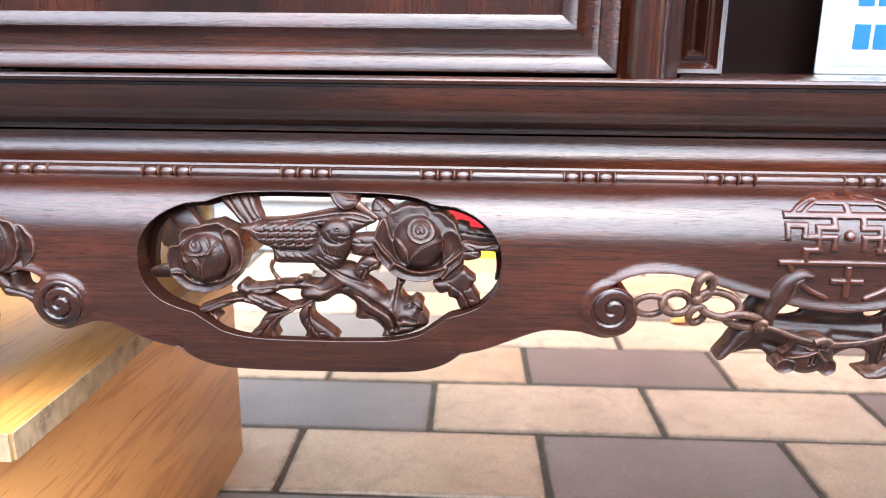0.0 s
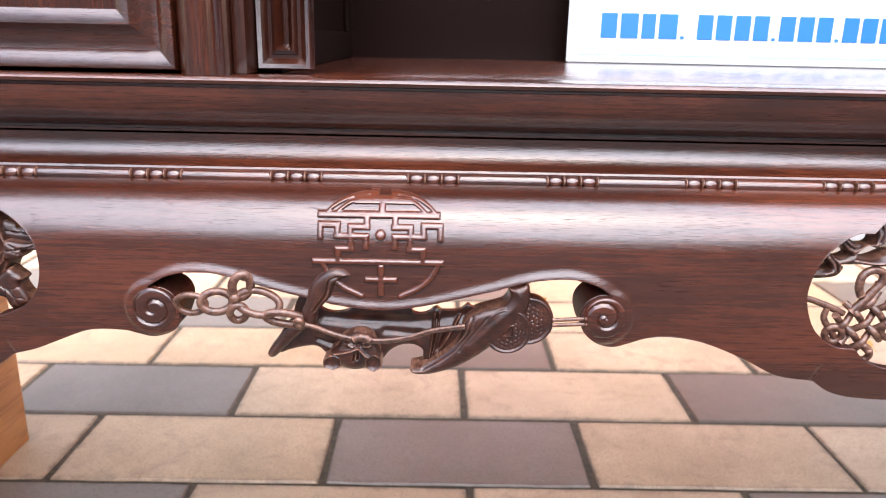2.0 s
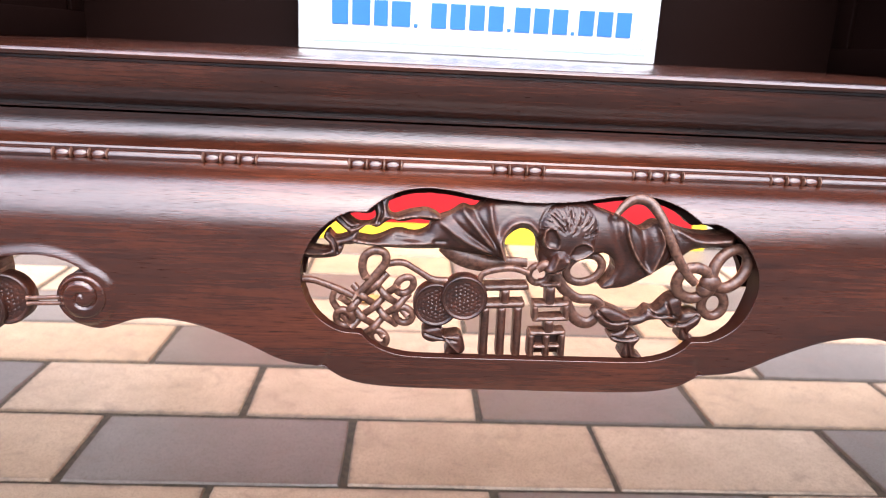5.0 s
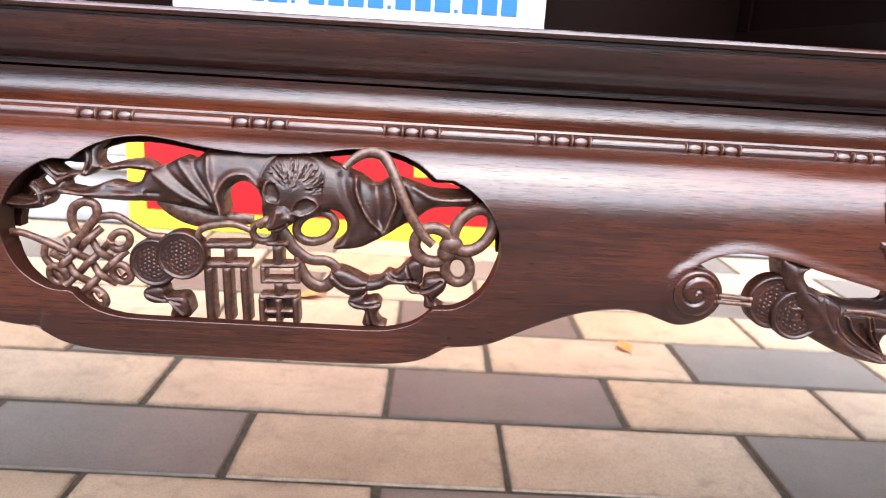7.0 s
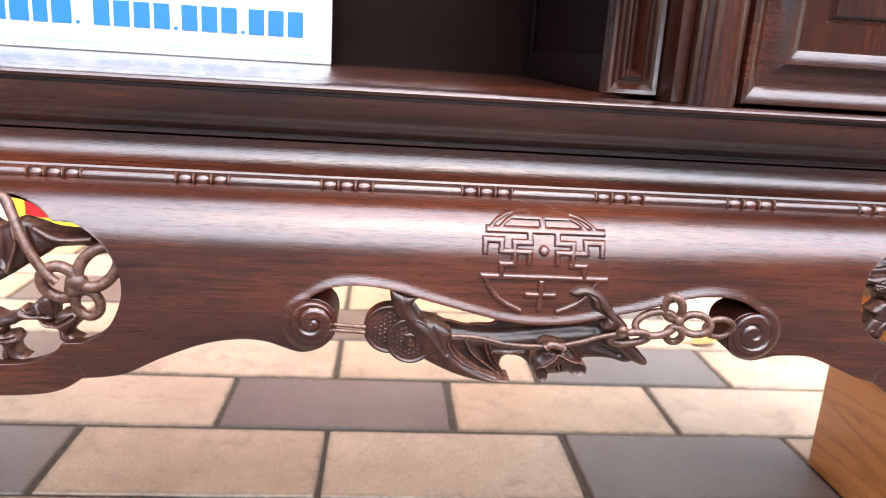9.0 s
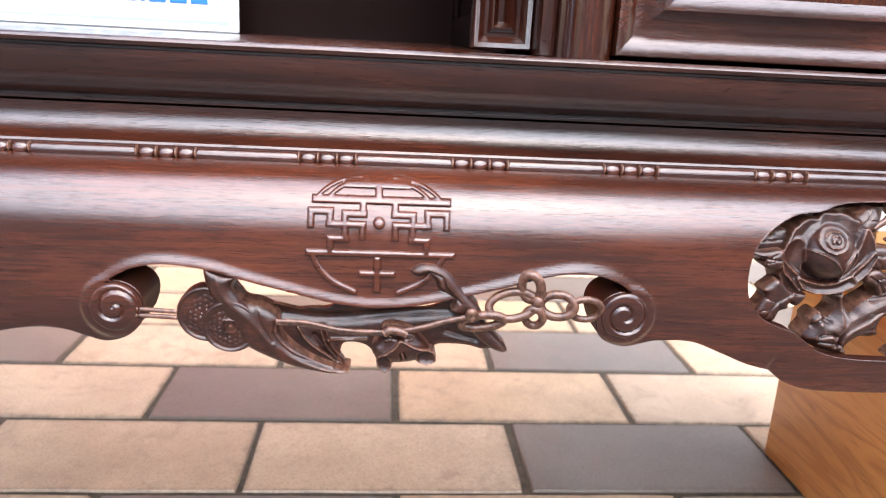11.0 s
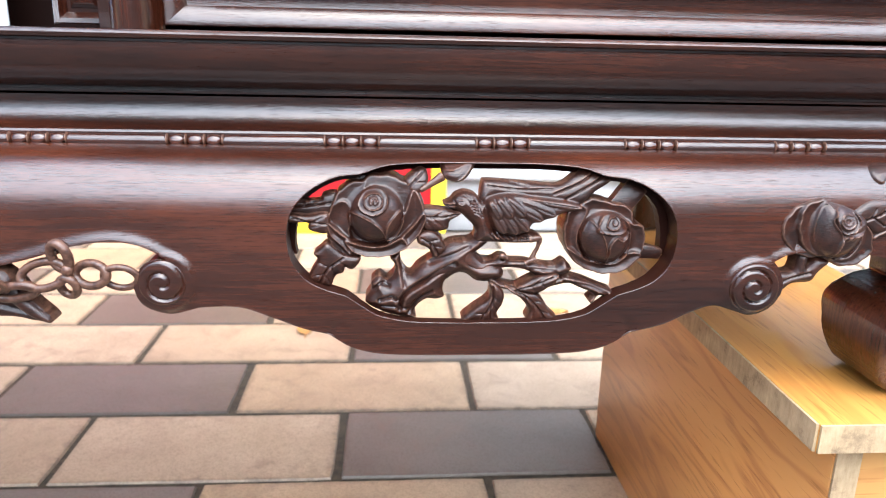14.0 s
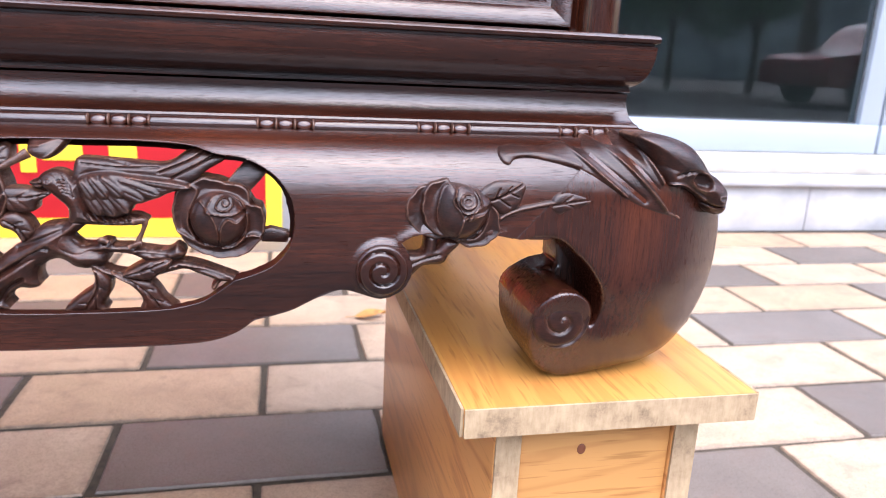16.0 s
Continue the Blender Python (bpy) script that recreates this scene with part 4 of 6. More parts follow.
def leg_y(x, z):
    y = face_y(np.maximum(z, 0.44)) + 0.0035 - 0.0035 * np.cos(np.clip((0.44 - z) / 0.05, 0, 1) * math.pi) + 0.026 * (np.clip(0.425 - z, 0, 1) / 0.0815) ** 2
    corner = np.clip((x - 1.100) / 0.114, 0, 1)
    return y + 0.050 * corner ** 2.4


def blend_round(x, d):
    k = np.clip((x - 1.085) / 0.06, 0, 1)
    k = k * k * (3 - 2 * k)
    return (1 - k) * rounding(d, 0.004) + k * rounding(d, 0.020)


def build_leg():
    shell = joined(*LEG_OUT, LEG_ROLL, LEG_FRONT_IN, per=8)
    v, f = plate(lambda X, Z: signed(X, Z, shell), (1.02, 1.20, 0.335, 0.53), 0.0014,
                 lambda x, z, d: leg_y(x, z) - 0.0015 + blend_round(x, d) * np.clip((0.452 + (x - 1.032) * 1.06 - z) / 0.006, 0, 1), lambda x, z, d: np.full_like(x, 0.075))
    body = joined(*LEG_OUT, LEG_BODY_IN, LEG_BODY_TOP, LEG_BODY_UP, per=8)
    legs = part("leg", to_mesh("leg", v, f, 50), WOOD_LEG, cabinet, "bulging scroll leg curling inwards at the foot", mirror=True)
    v, f = plate(lambda X, Z: signed(X, Z, body), (1.02, 1.20, 0.335, 0.53), 0.0013,
                 lambda x, z, d: 0.046 + rounding(d, 0.004), lambda x, z, d: 0.082 - rounding(d, 0.005))
    part("curl", to_mesh("curl", v, f, 50), WOOD_LEG, legs, "curled inner side of the scroll foot", mirror=True)
    part("foot_volute", to_mesh("foot_volute", *volute(1.0720, 0.3975, 0.0005, 0.0212, 1.9, -1, 0.005)), CARVED, legs, "spiral carved on the scroll foot", mirror=True)
    # rear legs stand hidden behind and carry the back
    part("rear_leg", boxed(1.04, 1.10, 0.50, 0.57, 0.3435, 0.5245, bevel=0.01), WOOD_Z, cabinet, mirror=True)
    part("side_apron", boxed(1.105, 1.125, 0.16, 0.56, 0.44, 0.5170, bevel=0.006), WOOD_Y, cabinet, mirror=True)


build_leg()


# ---- carving ----
# Each carving is laid out on a flat drawing; these carry drawing units (thousandths) onto the front of the apron.
DRAWINGS = {
    "bird": (0.16105, -0.08839, 0.6454, -0.02178, -0.25859, 0.52244, -0.04639, -0.11718),
    "turned": (0.33385, 0.12874, -0.96433, 0.02251, -0.45295, 0.63421, 0.02974, -0.18353),
    "mid": (0.24079, 0.00768, -0.14657, 0.01135, -0.3152, 0.51917, -0.00592, -0.14464),
    "bay": (0.23076, -0.07409, 0.25500, -0.00744, -0.32411, 0.5311, -0.01587, -0.15965),
    "hang": (0.33145, 0.08261, -0.62911, 0.0026, -0.44145, 0.63388, -0.00779, -0.20341),
    "hang_web": (0.33872, 0.08274, -0.63471, 0.00277, -0.44843, 0.6342, -0.00779, -0.20341),
    "perch": (0.30551, -0.0388, 0.04332, -0.00866, -0.41787, 0.59828, -0.04495, -0.18966),
    "perch_web": (0.31256, -0.03854, 0.03837, -0.00827, -0.42469, 0.59855, -0.04495, -0.18966),
    "glance": (0.27238, -0.13824, 0.49933, -0.02164, -0.41069, 0.60351, -0.04855, -0.19542),
    "foot": (0.18515, -0.17602, 0.94432, -0.07945, -0.44053, 0.53607, -0.16692, -0.1955),
}
UNIT = {"glance": 0.000356, "bird": 0.000212, "turned": 0.00036, "mid": 0.000258, "bay": 0.000256, "hang": 0.000372, "hang_web": 0.000379, "perch": 0.000382, "perch_web": 0.000389, "foot": 0.00040}


def recess(z):
    """How far the carving lies back where the apron itself falls back near its top."""
    return 0.85 * np.maximum(0, face_y(z) - face_y(0.462))


class Drawing:
    def __init__(self, name, scale=1.0, du=0.0, dv=0.0):
        self.h, self.u = DRAWINGS[name], UNIT[name] * scale
        self.scale, self.shift = scale, np.array((du, dv))
        self.sink = 0.0 if name == "foot" else 1.0

    def flat(self, pts):
        p = (np.array(pts, float)[:, :2] * self.scale + self.shift) / 1000
        a, b, c, d, e, f, g, h = self.h
        w = g * p[:, 0] + h * p[:, 1] + 1
        return np.stack([(a * p[:, 0] + b * p[:, 1] + c) / w, (d * p[:, 0] + e * p[:, 1] + f) / w], 1)

    def at(self, u, v, y):
        x, z = self.flat([(u, v)])[0]
        return np.array((x, y + float(recess(z)) * self.sink, z))

    def rod(self, pts, y=0.0, sides=9, flat=1.0, per=6, closed=False, twist=None):
        """A rod through (u, v, radius[, depth]) points of the drawing."""
        f = self.flat(pts)
        line = [(x, y + (p[3] if len(p) > 3 else 0.0) + float(recess(z)) * self.sink, z) for (x, z), p in zip(f, pts)]
        return tube(line, [p[2] * self.u for p in pts], sides, per, flat, closed, twist)

    def relief(self, outline, y, dome=0.004, soft=0.004, ridges=(), deep=0.010, step=0.0011, tilt=(0, 0), per=6, corners=False):
        """A carved plate with an outline, a domed front and ridges ((points, height, width), ...)."""
        o = self.flat(outline)
        poly = o if corners else smooth_line(o, per, True)
        lines = [(smooth_line(self.flat(r[0]), 6), r[1], r[2]) for r in ridges]
        cx, cz = poly.mean(0)
        lo, hi = poly.min(0) - 0.003, poly.max(0) + 0.003

        def front(x, z, d):
            f = y - dome * (1 - np.exp(d / soft)) + tilt[0] * (x - cx) + tilt[1] * (z - cz)
            for line, height, width in lines:
                f = f - height * np.exp(-(near(x, z, line) / width) ** 2) * np.clip(-d / 0.0015, 0, 1)
            return f + recess(z) * self.sink

        return plate(lambda X, Z: signed(X, Z, poly), (lo[0], hi[0], lo[1], hi[1]), step, front, lambda x, z, d: y + deep + recess(z) * self.sink)


def near(x, z, line):
    best = np.full(x.shape, 1e9)
    for p, q in zip(line[:-1], line[1:]):
        e = q - p
        le = e @ e + 1e-18
        t = np.clip(((x - p[0]) * e[0] + (z - p[1]) * e[1]) / le, 0, 1)
        best = np.minimum(best, (x - p[0] - t * e[0]) ** 2 + (z - p[1] - t * e[1]) ** 2)
    return np.sqrt(best)


def layered(layers, y, deep=0.010, step=0.0006, surf=recess, edge=0.00035):
    """Relief built up in layers, back to front. Each is (kind, outline, height, amount, soft, grooves), heights in millimetres:
    a dome swells from its rim, a cup rises to its rim, an over lays a thin lip on what is below it. Grooves are (line, depth, width)."""
    shapes = []
    for layer in layers:
        kind, pts, h0, amt, soft = layer[:5]
        poly = smooth_line(pts, 5, True)
        if kind == "cup":
            mid = poly.mean(0)
            ang = np.arctan2(poly[:, 1] - mid[1], poly[:, 0] - mid[0])
            poly = mid + (poly - mid) * (1 + 0.030 * np.sin(6 * ang + 9 * h0) + 0.018 * np.sin(11 * ang + 4 * amt))[:, None]
        cuts = [(smooth_line(g[0], 5), 1.5 * g[1] / 1000, g[2] / 1000) for g in (layer[5] if len(layer) > 5 else ())]
        shapes.append((kind, poly, h0 / 1000, amt / 1000, soft / 1000, cuts))
    allp = np.vstack([s[1] for s in shapes if s[0] != "over"])
    lo, hi = allp.min(0) - 0.002, allp.max(0) + 0.002

    def field(X, Z):
        d = np.full(X.shape, 1.0)
        for s in shapes:
            if s[0] != "over":
                d = np.minimum(d, signed(X, Z, s[1]))
        return d

    def front(x, z, d0):
        H = np.zeros_like(x)
        for kind, poly, h0, amt, soft, cuts in shapes:
            d = signed(x, z, poly)
            m = 1 / (1 + np.exp(np.clip(d / edge, -40, 40)))
            e = np.exp(np.minimum(d, 0) / soft)
            if kind == "dome":
                H = H * (1 - m) + m * (h0 + amt * (1 - e))
            elif kind == "cup":
                H = H * (1 - m) + m * (h0 + amt * e - 0.25 * amt * np.exp(np.minimum(d, 0) / (0.12 * soft)))
            else:
                H = H + m * h0 + m * 1.5 * amt * np.exp(-((d + 0.9 * soft) / soft) ** 2)
            for line, depth, width in cuts:
                H = H - depth * np.exp(-(near(x, z, line) / width) ** 2) * m
        return y - H + (surf(z) if surf is recess else surf(x, z))

    return plate(field, (lo[0], hi[0], lo[1], hi[1]), step, front, lambda x, z, d: y + deep + (surf(z) if surf is recess else surf(x, z)))


def oval(c, ru, rv, n=16):
    return [(c[0] + ru * math.cos(2 * math.pi * k / n), c[1] + rv * math.sin(2 * math.pi * k / n)) for k in range(n)]


def feather_shape(u0, v0, u1, v1, w):
    """A rounded plume from its root to its tip."""
    d = np.array((u1 - u0, v1 - v0), float)
    n = np.array((-d[1], d[0])) / np.linalg.norm(d)
    p = np.array((u0, v0), float)
    return [p + d * q + n * w * s for q, s in ((0, 0.25), (0.35, 0.48), (0.75, 0.5), (0.94, 0.3), (1.0, 0), (0.94, -0.3), (0.75, -0.5), (0.35, -0.48), (0, -0.25))]


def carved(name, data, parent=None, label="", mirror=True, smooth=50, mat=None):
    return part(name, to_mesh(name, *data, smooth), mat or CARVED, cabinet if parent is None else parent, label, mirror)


def build_bird_panel():
    L = Drawing("bird", 0.680)
    R = Drawing("bird", 0.700, 571.2)
    f, g = L.flat, R.flat
    w = Drawing("glance").flat
    base = 0.001
    # branch
    trunk = layered([("dome", f([(405, 676), (430, 622), (430, 588), (465, 562), (498, 582), (530, 552), (535, 512), (512, 480), (552, 462), (560, 510), (585, 550), (610, 555), (640, 520), (700, 480), (755, 430), (800, 412),
                                 (870, 405), (905, 375), (950, 400), (920, 432), (880, 465), (890, 492), (960, 500), (1010, 520), (1015, 562), (960, 580), (900, 580), (850, 548), (800, 548), (760, 580), (750, 620),
                                 (757, 652), (720, 664), (680, 662), (640, 690), (620, 720), (632, 748), (540, 738), (470, 716)]), 0, 8.5, 5.0,
                      [(f([(560, 700), (575, 640), (640, 590), (740, 530), (800, 500)]), 2.6, 1.5), (f([(470, 660), (520, 645), (545, 655)]), 2.0, 1.2), (f([(440, 620), (470, 590), (510, 600)]), 1.4, 1.0),
                       (f([(600, 720), (640, 660), (700, 620)]), 1.6, 1.2), (f([(690, 500), (760, 470), (860, 430)]), 1.2, 1.3), (f([(480, 690), (540, 690), (600, 700)]), 1.2, 1.0),
                       (f([(560, 480), (566, 530), (580, 600)]), 1.0, 0.9)])], base, 0.016, 0.0007)
    arms = (
        layered([("dome", w([(765, 472), (800, 452), (838, 438), (841, 453), (856, 467), (874, 466), (885, 460), (900, 462), (903, 468), (930, 469), (950, 473), (984, 477), (1002, 468), (1014, 482), (1000, 492), (982, 493),
                             (960, 497), (944, 490), (928, 483), (905, 480), (882, 482), (873, 490), (870, 501), (856, 505), (840, 499), (825, 488), (805, 491), (785, 502), (756, 497)]), 0, 5.5, 2.6,
                  [(w([(800, 470), (850, 484), (870, 476), (930, 476)]), 1.0, 1.0), (w([(940, 480), (985, 485)]), 0.8, 0.8)])], base, 0.012, 0.0007),
        layered([("dome", w([(850, 492), (872, 496), (892, 509), (920, 514), (946, 511), (966, 504), (986, 497), (1010, 496), (1036, 502), (1066, 514), (1090, 524), (1088, 534), (1064, 531), (1052, 545), (1046, 540),
                             (1056, 529), (1030, 517), (1010, 509), (990, 512), (960, 520), (930, 526), (900, 521), (878, 514), (862, 504)]), 0, 5.0, 2.2,
                  [(w([(1000, 503), (1040, 511), (1078, 526)]), 0.9, 0.8)])], base + 0.001, 0.012, 0.0007),
        R.rod([(150, 455, 8), (165, 452, 12), (185, 462, 9)], base - 0.004, 8),
        L.rod([(640, 186, 13), (690, 158, 15), (740, 128, 22)], base - 0.001, 9, 0.9))
    branch = carved("branch", trunk, None, "gnarled carved branch filling the pierced opening")
    for arm in arms:
        carved("bough", arm, branch, "thin carved bough")

    # large rose
    e = oval((443, 288), 119, 119)
    carved("rose", layered([
        ("dome", f(oval((440, 305), 200, 155)), 0.5, 1.0, 3.0),
        ("cup", f([(378, 150), (400, 125), (450, 116), (520, 127), (592, 160), (636, 212), (652, 262), (600, 340), (480, 340), (395, 250), (365, 190)]), 2.0, 3.6, 5.5),
        ("cup", f([(275, 182), (330, 148), (392, 146), (375, 205), (340, 262), (270, 340), (236, 300), (246, 225)]), 2.0, 3.4, 4.5),
        ("cup", f([(600, 188), (642, 214), (668, 290), (656, 345), (612, 402), (540, 434), (490, 400), (560, 300)]), 2.8, 4.4, 4.0),
        ("cup", f([(212, 312), (240, 255), (290, 232), (335, 265), (330, 380), (378, 452), (300, 484), (244, 436), (222, 375)]), 1.2, 4.4, 4.0),
        ("cup", f([(556, 392), (610, 332), (650, 286), (668, 308), (644, 372), (592, 428), (566, 436)]), 3.0, 5.0, 2.6),
        ("cup", f([(218, 320), (262, 350), (330, 400), (350, 432), (330, 462), (288, 428), (234, 378)]), 3.0, 5.0, 2.6),
        ("cup", f([(312, 402), (360, 412), (430, 424), (500, 414), (566, 384), (588, 424), (528, 466), (444, 478), (366, 466), (322, 436)]), 3.8, 5.0, 2.8),
        ("dome", f(e), 4.2, 9.4, 4.4),
        ("over", f([(318, 285), (345, 273), (400, 290), (450, 320), (484, 358), (492, 400), (470, 412), (400, 400), (340, 360)]), 1.4, 1.0, 0.5),
        ("over", f([(492, 400), (488, 362), (500, 318), (545, 268), (568, 276), (566, 330), (535, 390)]), 1.4, 1.0, 0.5),
        ("over", f([(362, 216), (390, 180), (440, 170), (482, 188), (496, 225), (476, 264), (430, 282), (385, 270), (360, 245)]), 0.7, 1.1, 0.5),
        ("over", f([(385, 216), (410, 193), (450, 190), (474, 214), (466, 246), (430, 260), (393, 247)]), -0.5, 1.3, 0.45),
        ("over", f([(418, 236), (410, 222), (420, 206), (442, 206), (452, 222), (440, 236), (430, 228), (434, 220)]), 0.6, 0.9, 0.4)], base + 0.003, 0.014, 0.00055), branch, "large open carved rose")
    # smaller rose
    carved("rose", layered([
        ("dome", g(oval((605, 372), 150, 145)), 0.5, 1.0, 3.0),
        ("cup", g([(470, 262), (530, 222), (570, 212), (640, 230), (702, 244), (728, 275), (722, 335), (640, 310), (560, 300), (500, 340)]), 2.0, 3.6, 4.0),
        ("cup", g([(428, 332), (448, 270), (498, 234), (532, 262), (500, 335), (490, 400), (515, 455), (450, 434), (428, 384)]), 2.4, 4.2, 3.4),
        ("cup", g([(696, 310), (726, 314), (772, 330), (780, 380), (768, 432), (720, 474), (680, 440), (705, 360)]), 2.2, 4.2, 3.2),
        ("cup", g([(436, 415), (490, 446), (560, 474), (640, 466), (712, 436), (764, 450), (722, 496), (680, 520), (602, 532), (530, 512), (468, 472)]), 3.4, 4.2, 3.0),
        ("dome", g(oval((600, 374), 107, 107)), 4.2, 8.8, 4.0),
        ("over", g([(496, 360), (528, 296), (562, 318), (592, 370), (602, 430), (584, 482), (530, 460), (502, 405)]), 1.4, 1.0, 0.5),
        ("over", g([(604, 432), (612, 392), (640, 362), (672, 376), (712, 352), (706, 425), (660, 480), (602, 486)]), 1.4, 1.0, 0.5),
        ("over", g([(556, 332), (588, 280), (640, 270), (690, 298), (706, 330), (652, 352), (590, 347)]), 1.2, 1.0, 0.5),
        ("over", g([(596, 312), (618, 284), (652, 282), (666, 308), (642, 332), (612, 332)]), -0.3, 1.3, 0.45),
        ("over", g(oval((636, 302), 14, 13, 8)), 0.4, 0.9, 0.4)], base + 0.003, 0.014, 0.00055), branch, "smaller carved rose")

    def leaf(D, outline, h, amt, rib, veins=(), y=base, step=0.0007):
        cuts = [(D.flat(rib), 0.9, 0.5)] + [(D.flat(v), 0.5, 0.4) for v in veins]
        carved("leaf", layered([("dome", D.flat(outline), h, amt, 1.6, cuts)], y, 0.010, step), branch, "carved leaf with cut veins")

    leaf(R, [(112, 566), (150, 578), (180, 620), (172, 665), (150, 702), (150, 736), (2, 736), (50, 682), (108, 640), (120, 600)], 2, 3.0, [(130, 585), (128, 650), (80, 725)],
         ([(128, 650), (150, 690)], [(120, 670), (120, 728)], [(126, 620), (160, 650)], [(100, 700), (60, 700)]))
    leaf(R, [(180, 582), (232, 600), (310, 610), (346, 640), (376, 690), (416, 736), (284, 736), (290, 690), (254, 640), (205, 610)], 2, 3.0, [(200, 596), (270, 625), (320, 670), (362, 730)],
         ([(270, 625), (280, 670)], [(300, 650), (308, 720)], [(290, 640), (340, 650)], [(325, 680), (370, 700)]))
    leaf(R, [(228, 590), (270, 560), (330, 535), (408, 530), (402, 560), (360, 592), (318, 612), (262, 606)], 3, 2.6, [(240, 592), (310, 570), (400, 534)], ([(290, 578), (320, 606)], [(330, 565), (362, 585)], [(300, 572), (340, 545)]), base - 0.001)
    leaf(L, [(50, 236), (120, 240), (182, 234), (192, 212), (255, 208), (240, 296), (50, 294)], 0, 1.6, [(60, 266), (230, 250)], ([(120, 262), (160, 240)],), base + 0.005)
    leaf(L, [(46, 288), (130, 292), (225, 286), (232, 366), (172, 368), (136, 350), (134, 326), (46, 326)], 2, 2.2, [(60, 300), (140, 320), (220, 330)], ([(150, 345), (190, 335)], [(160, 318), (200, 300)]))
    leaf(L, [(230, 415), (192, 438), (164, 464), (182, 492), (148, 572), (240, 608), (268, 560), (302, 548), (308, 524), (346, 532), (378, 480), (300, 462)], 1, 2.6, [(300, 480), (230, 530), (200, 590)],
         ([(240, 520), (185, 500)], [(250, 515), (262, 560)], [(280, 495), (320, 520)], [(215, 550), (170, 560)], [(225, 560), (245, 590)]))
    leaf(L, [(568, 146), (600, 115), (640, 93), (672, 115), (670, 162), (632, 198), (598, 194)], 1, 2.4, [(585, 175), (650, 110)], ([(615, 150), (620, 115)], [(620, 150), (660, 150)]))
    leaf(L, [(645, 272), (690, 262), (760, 270), (826, 284), (776, 318), (764, 352), (710, 362), (655, 345)], 1, 2.4, [(655, 300), (740, 300), (815, 286)], ([(690, 300), (740, 340)], [(700, 300), (750, 275)], [(670, 310), (700, 350)]))
    leaf(L, [(636, 372), (690, 358), (738, 390), (756, 440), (712, 478), (680, 436), (634, 414)], 2, 2.6, [(650, 390), (700, 420), (730, 465)], ([(680, 405), (720, 395)], [(690, 415), (740, 430)], [(690, 415), (690, 445)]))
    carved("rose_bud", layered([("dome", f([(738, 72), (770, 50), (860, 46), (900, 60), (872, 110), (832, 146), (790, 152), (745, 132), (734, 100)]), 1, 5.5, 2.6),
                                ("over", f([(738, 100), (790, 92), (850, 70), (885, 66), (850, 120), (800, 150), (750, 135)]), 0.9, 0.8, 0.6),
                                ("over", f([(745, 70), (790, 60), (870, 58), (820, 84), (760, 96)]), 0.4, 0.5, 0.5)], base, 0.008, 0.0006), branch, "closed carved rose bud")
    for D, pts in ((L, [(345, 96), (346, 82), (440, 58), (442, 130), (346, 150)]), (R, [(640, 236), (732, 138), (806, 190), (716, 286)]), (R, [(742, 430), (800, 420), (868, 438), (856, 478), (756, 474)])):
        carved("strut", D.relief(pts, base + 0.005, 0.001, 0.002, (), 0.008, 0.0012, corners=True), branch, "plain stub tying the carving to the frame")

    # bird
    plumes = [(935, 358, 1034, 373, 13), (925, 362, 986, 386, 20), (912, 368, 962, 394, 20), (900, 374, 936, 413, 19), (886, 378, 915, 418, 19), (872, 380, 894, 416, 19), (898, 356, 930, 386, 20), (882, 356, 906, 388, 20), (868, 360, 886, 390, 17)]
    hair = [(g([(112 + 22 * k, 352 + 2 * k), (136 + 22 * k, 384 - k), (160 + 22 * k, 392 - 2 * k)]), 1.0, 0.5) for k in range(8)]
    hair += [(g([(20 + 5 * k, 222 + 11 * k), (44 + 4 * k, 226 + 12 * k), (62 + 3 * k, 244 + 10 * k)]), 0.8, 0.45) for k in range(5)]
    hair += [(g([(-10 + 14 * k, 198 - 2 * k), (8 + 14 * k, 206), (26 + 12 * k, 222)]), 0.6, 0.4) for k in range(3)]
    mine, other = branch
    carved("bird", layered([
        ("dome", w([(852, 358), (856, 333), (864, 327), (900, 329), (950, 333), (986, 336), (1006, 332), (1030, 317), (1054, 309), (1092, 326), (1062, 346), (1032, 367), (990, 362), (930, 354), (880, 352), (862, 364)]), 1.0, 2.6, 1.8,
         [(w([(866, 336), (920, 342), (985, 342)]), 0.7, 0.6), (w([(905, 330), (940, 338)]), 0.7, 0.5), (w([(985, 350), (1036, 330), (1062, 314)]), 1.1, 0.6), (w([(1005, 358), (1050, 336), (1078, 320)]), 1.1, 0.6)]),
        ("dome", g([(-94, 236), (-62, 222), (-42, 200), (0, 186), (46, 198), (74, 228), (92, 225), (110, 280), (130, 345), (200, 364), (290, 356), (338, 380), (300, 398), (220, 402), (120, 398), (48, 396), (44, 335), (2, 292),
                    (-30, 264), (-60, 258)]), 1.5, 7.0, 3.2, hair + [(g([(-94, 240), (-66, 240), (-42, 238)]), 1.6, 0.5), (g([(-46, 222), (-36, 240), (-42, 258)]), 0.8, 0.5)]),
        ("dome", w([(866, 392), (860, 364), (880, 352), (920, 350), (970, 361), (1018, 365), (1032, 372), (1000, 382), (985, 388), (960, 397), (945, 401), (932, 415), (910, 421), (890, 417), (872, 408)]), 5.4, 1.6, 1.4),
        *[("dome", w(feather_shape(*q)), 6.2 + 0.3 * i, 1.5, 0.7, [(w([(q[0], q[1]), (0.9 * q[2] + 0.1 * q[0], 0.9 * q[3] + 0.1 * q[1])]), 0.35, 0.35)]) for i, q in enumerate(plumes)],
        ("over", g(oval((-16, 226), 17, 13, 10)), -0.9, 0.9, 0.45), ("over", g(oval((-15, 227), 8, 7, 8)), 1.3, 0.0, 0.5)], base + 0.001, 0.009, 0.00055), mine, "small carved bird with layered wing feathers", False)
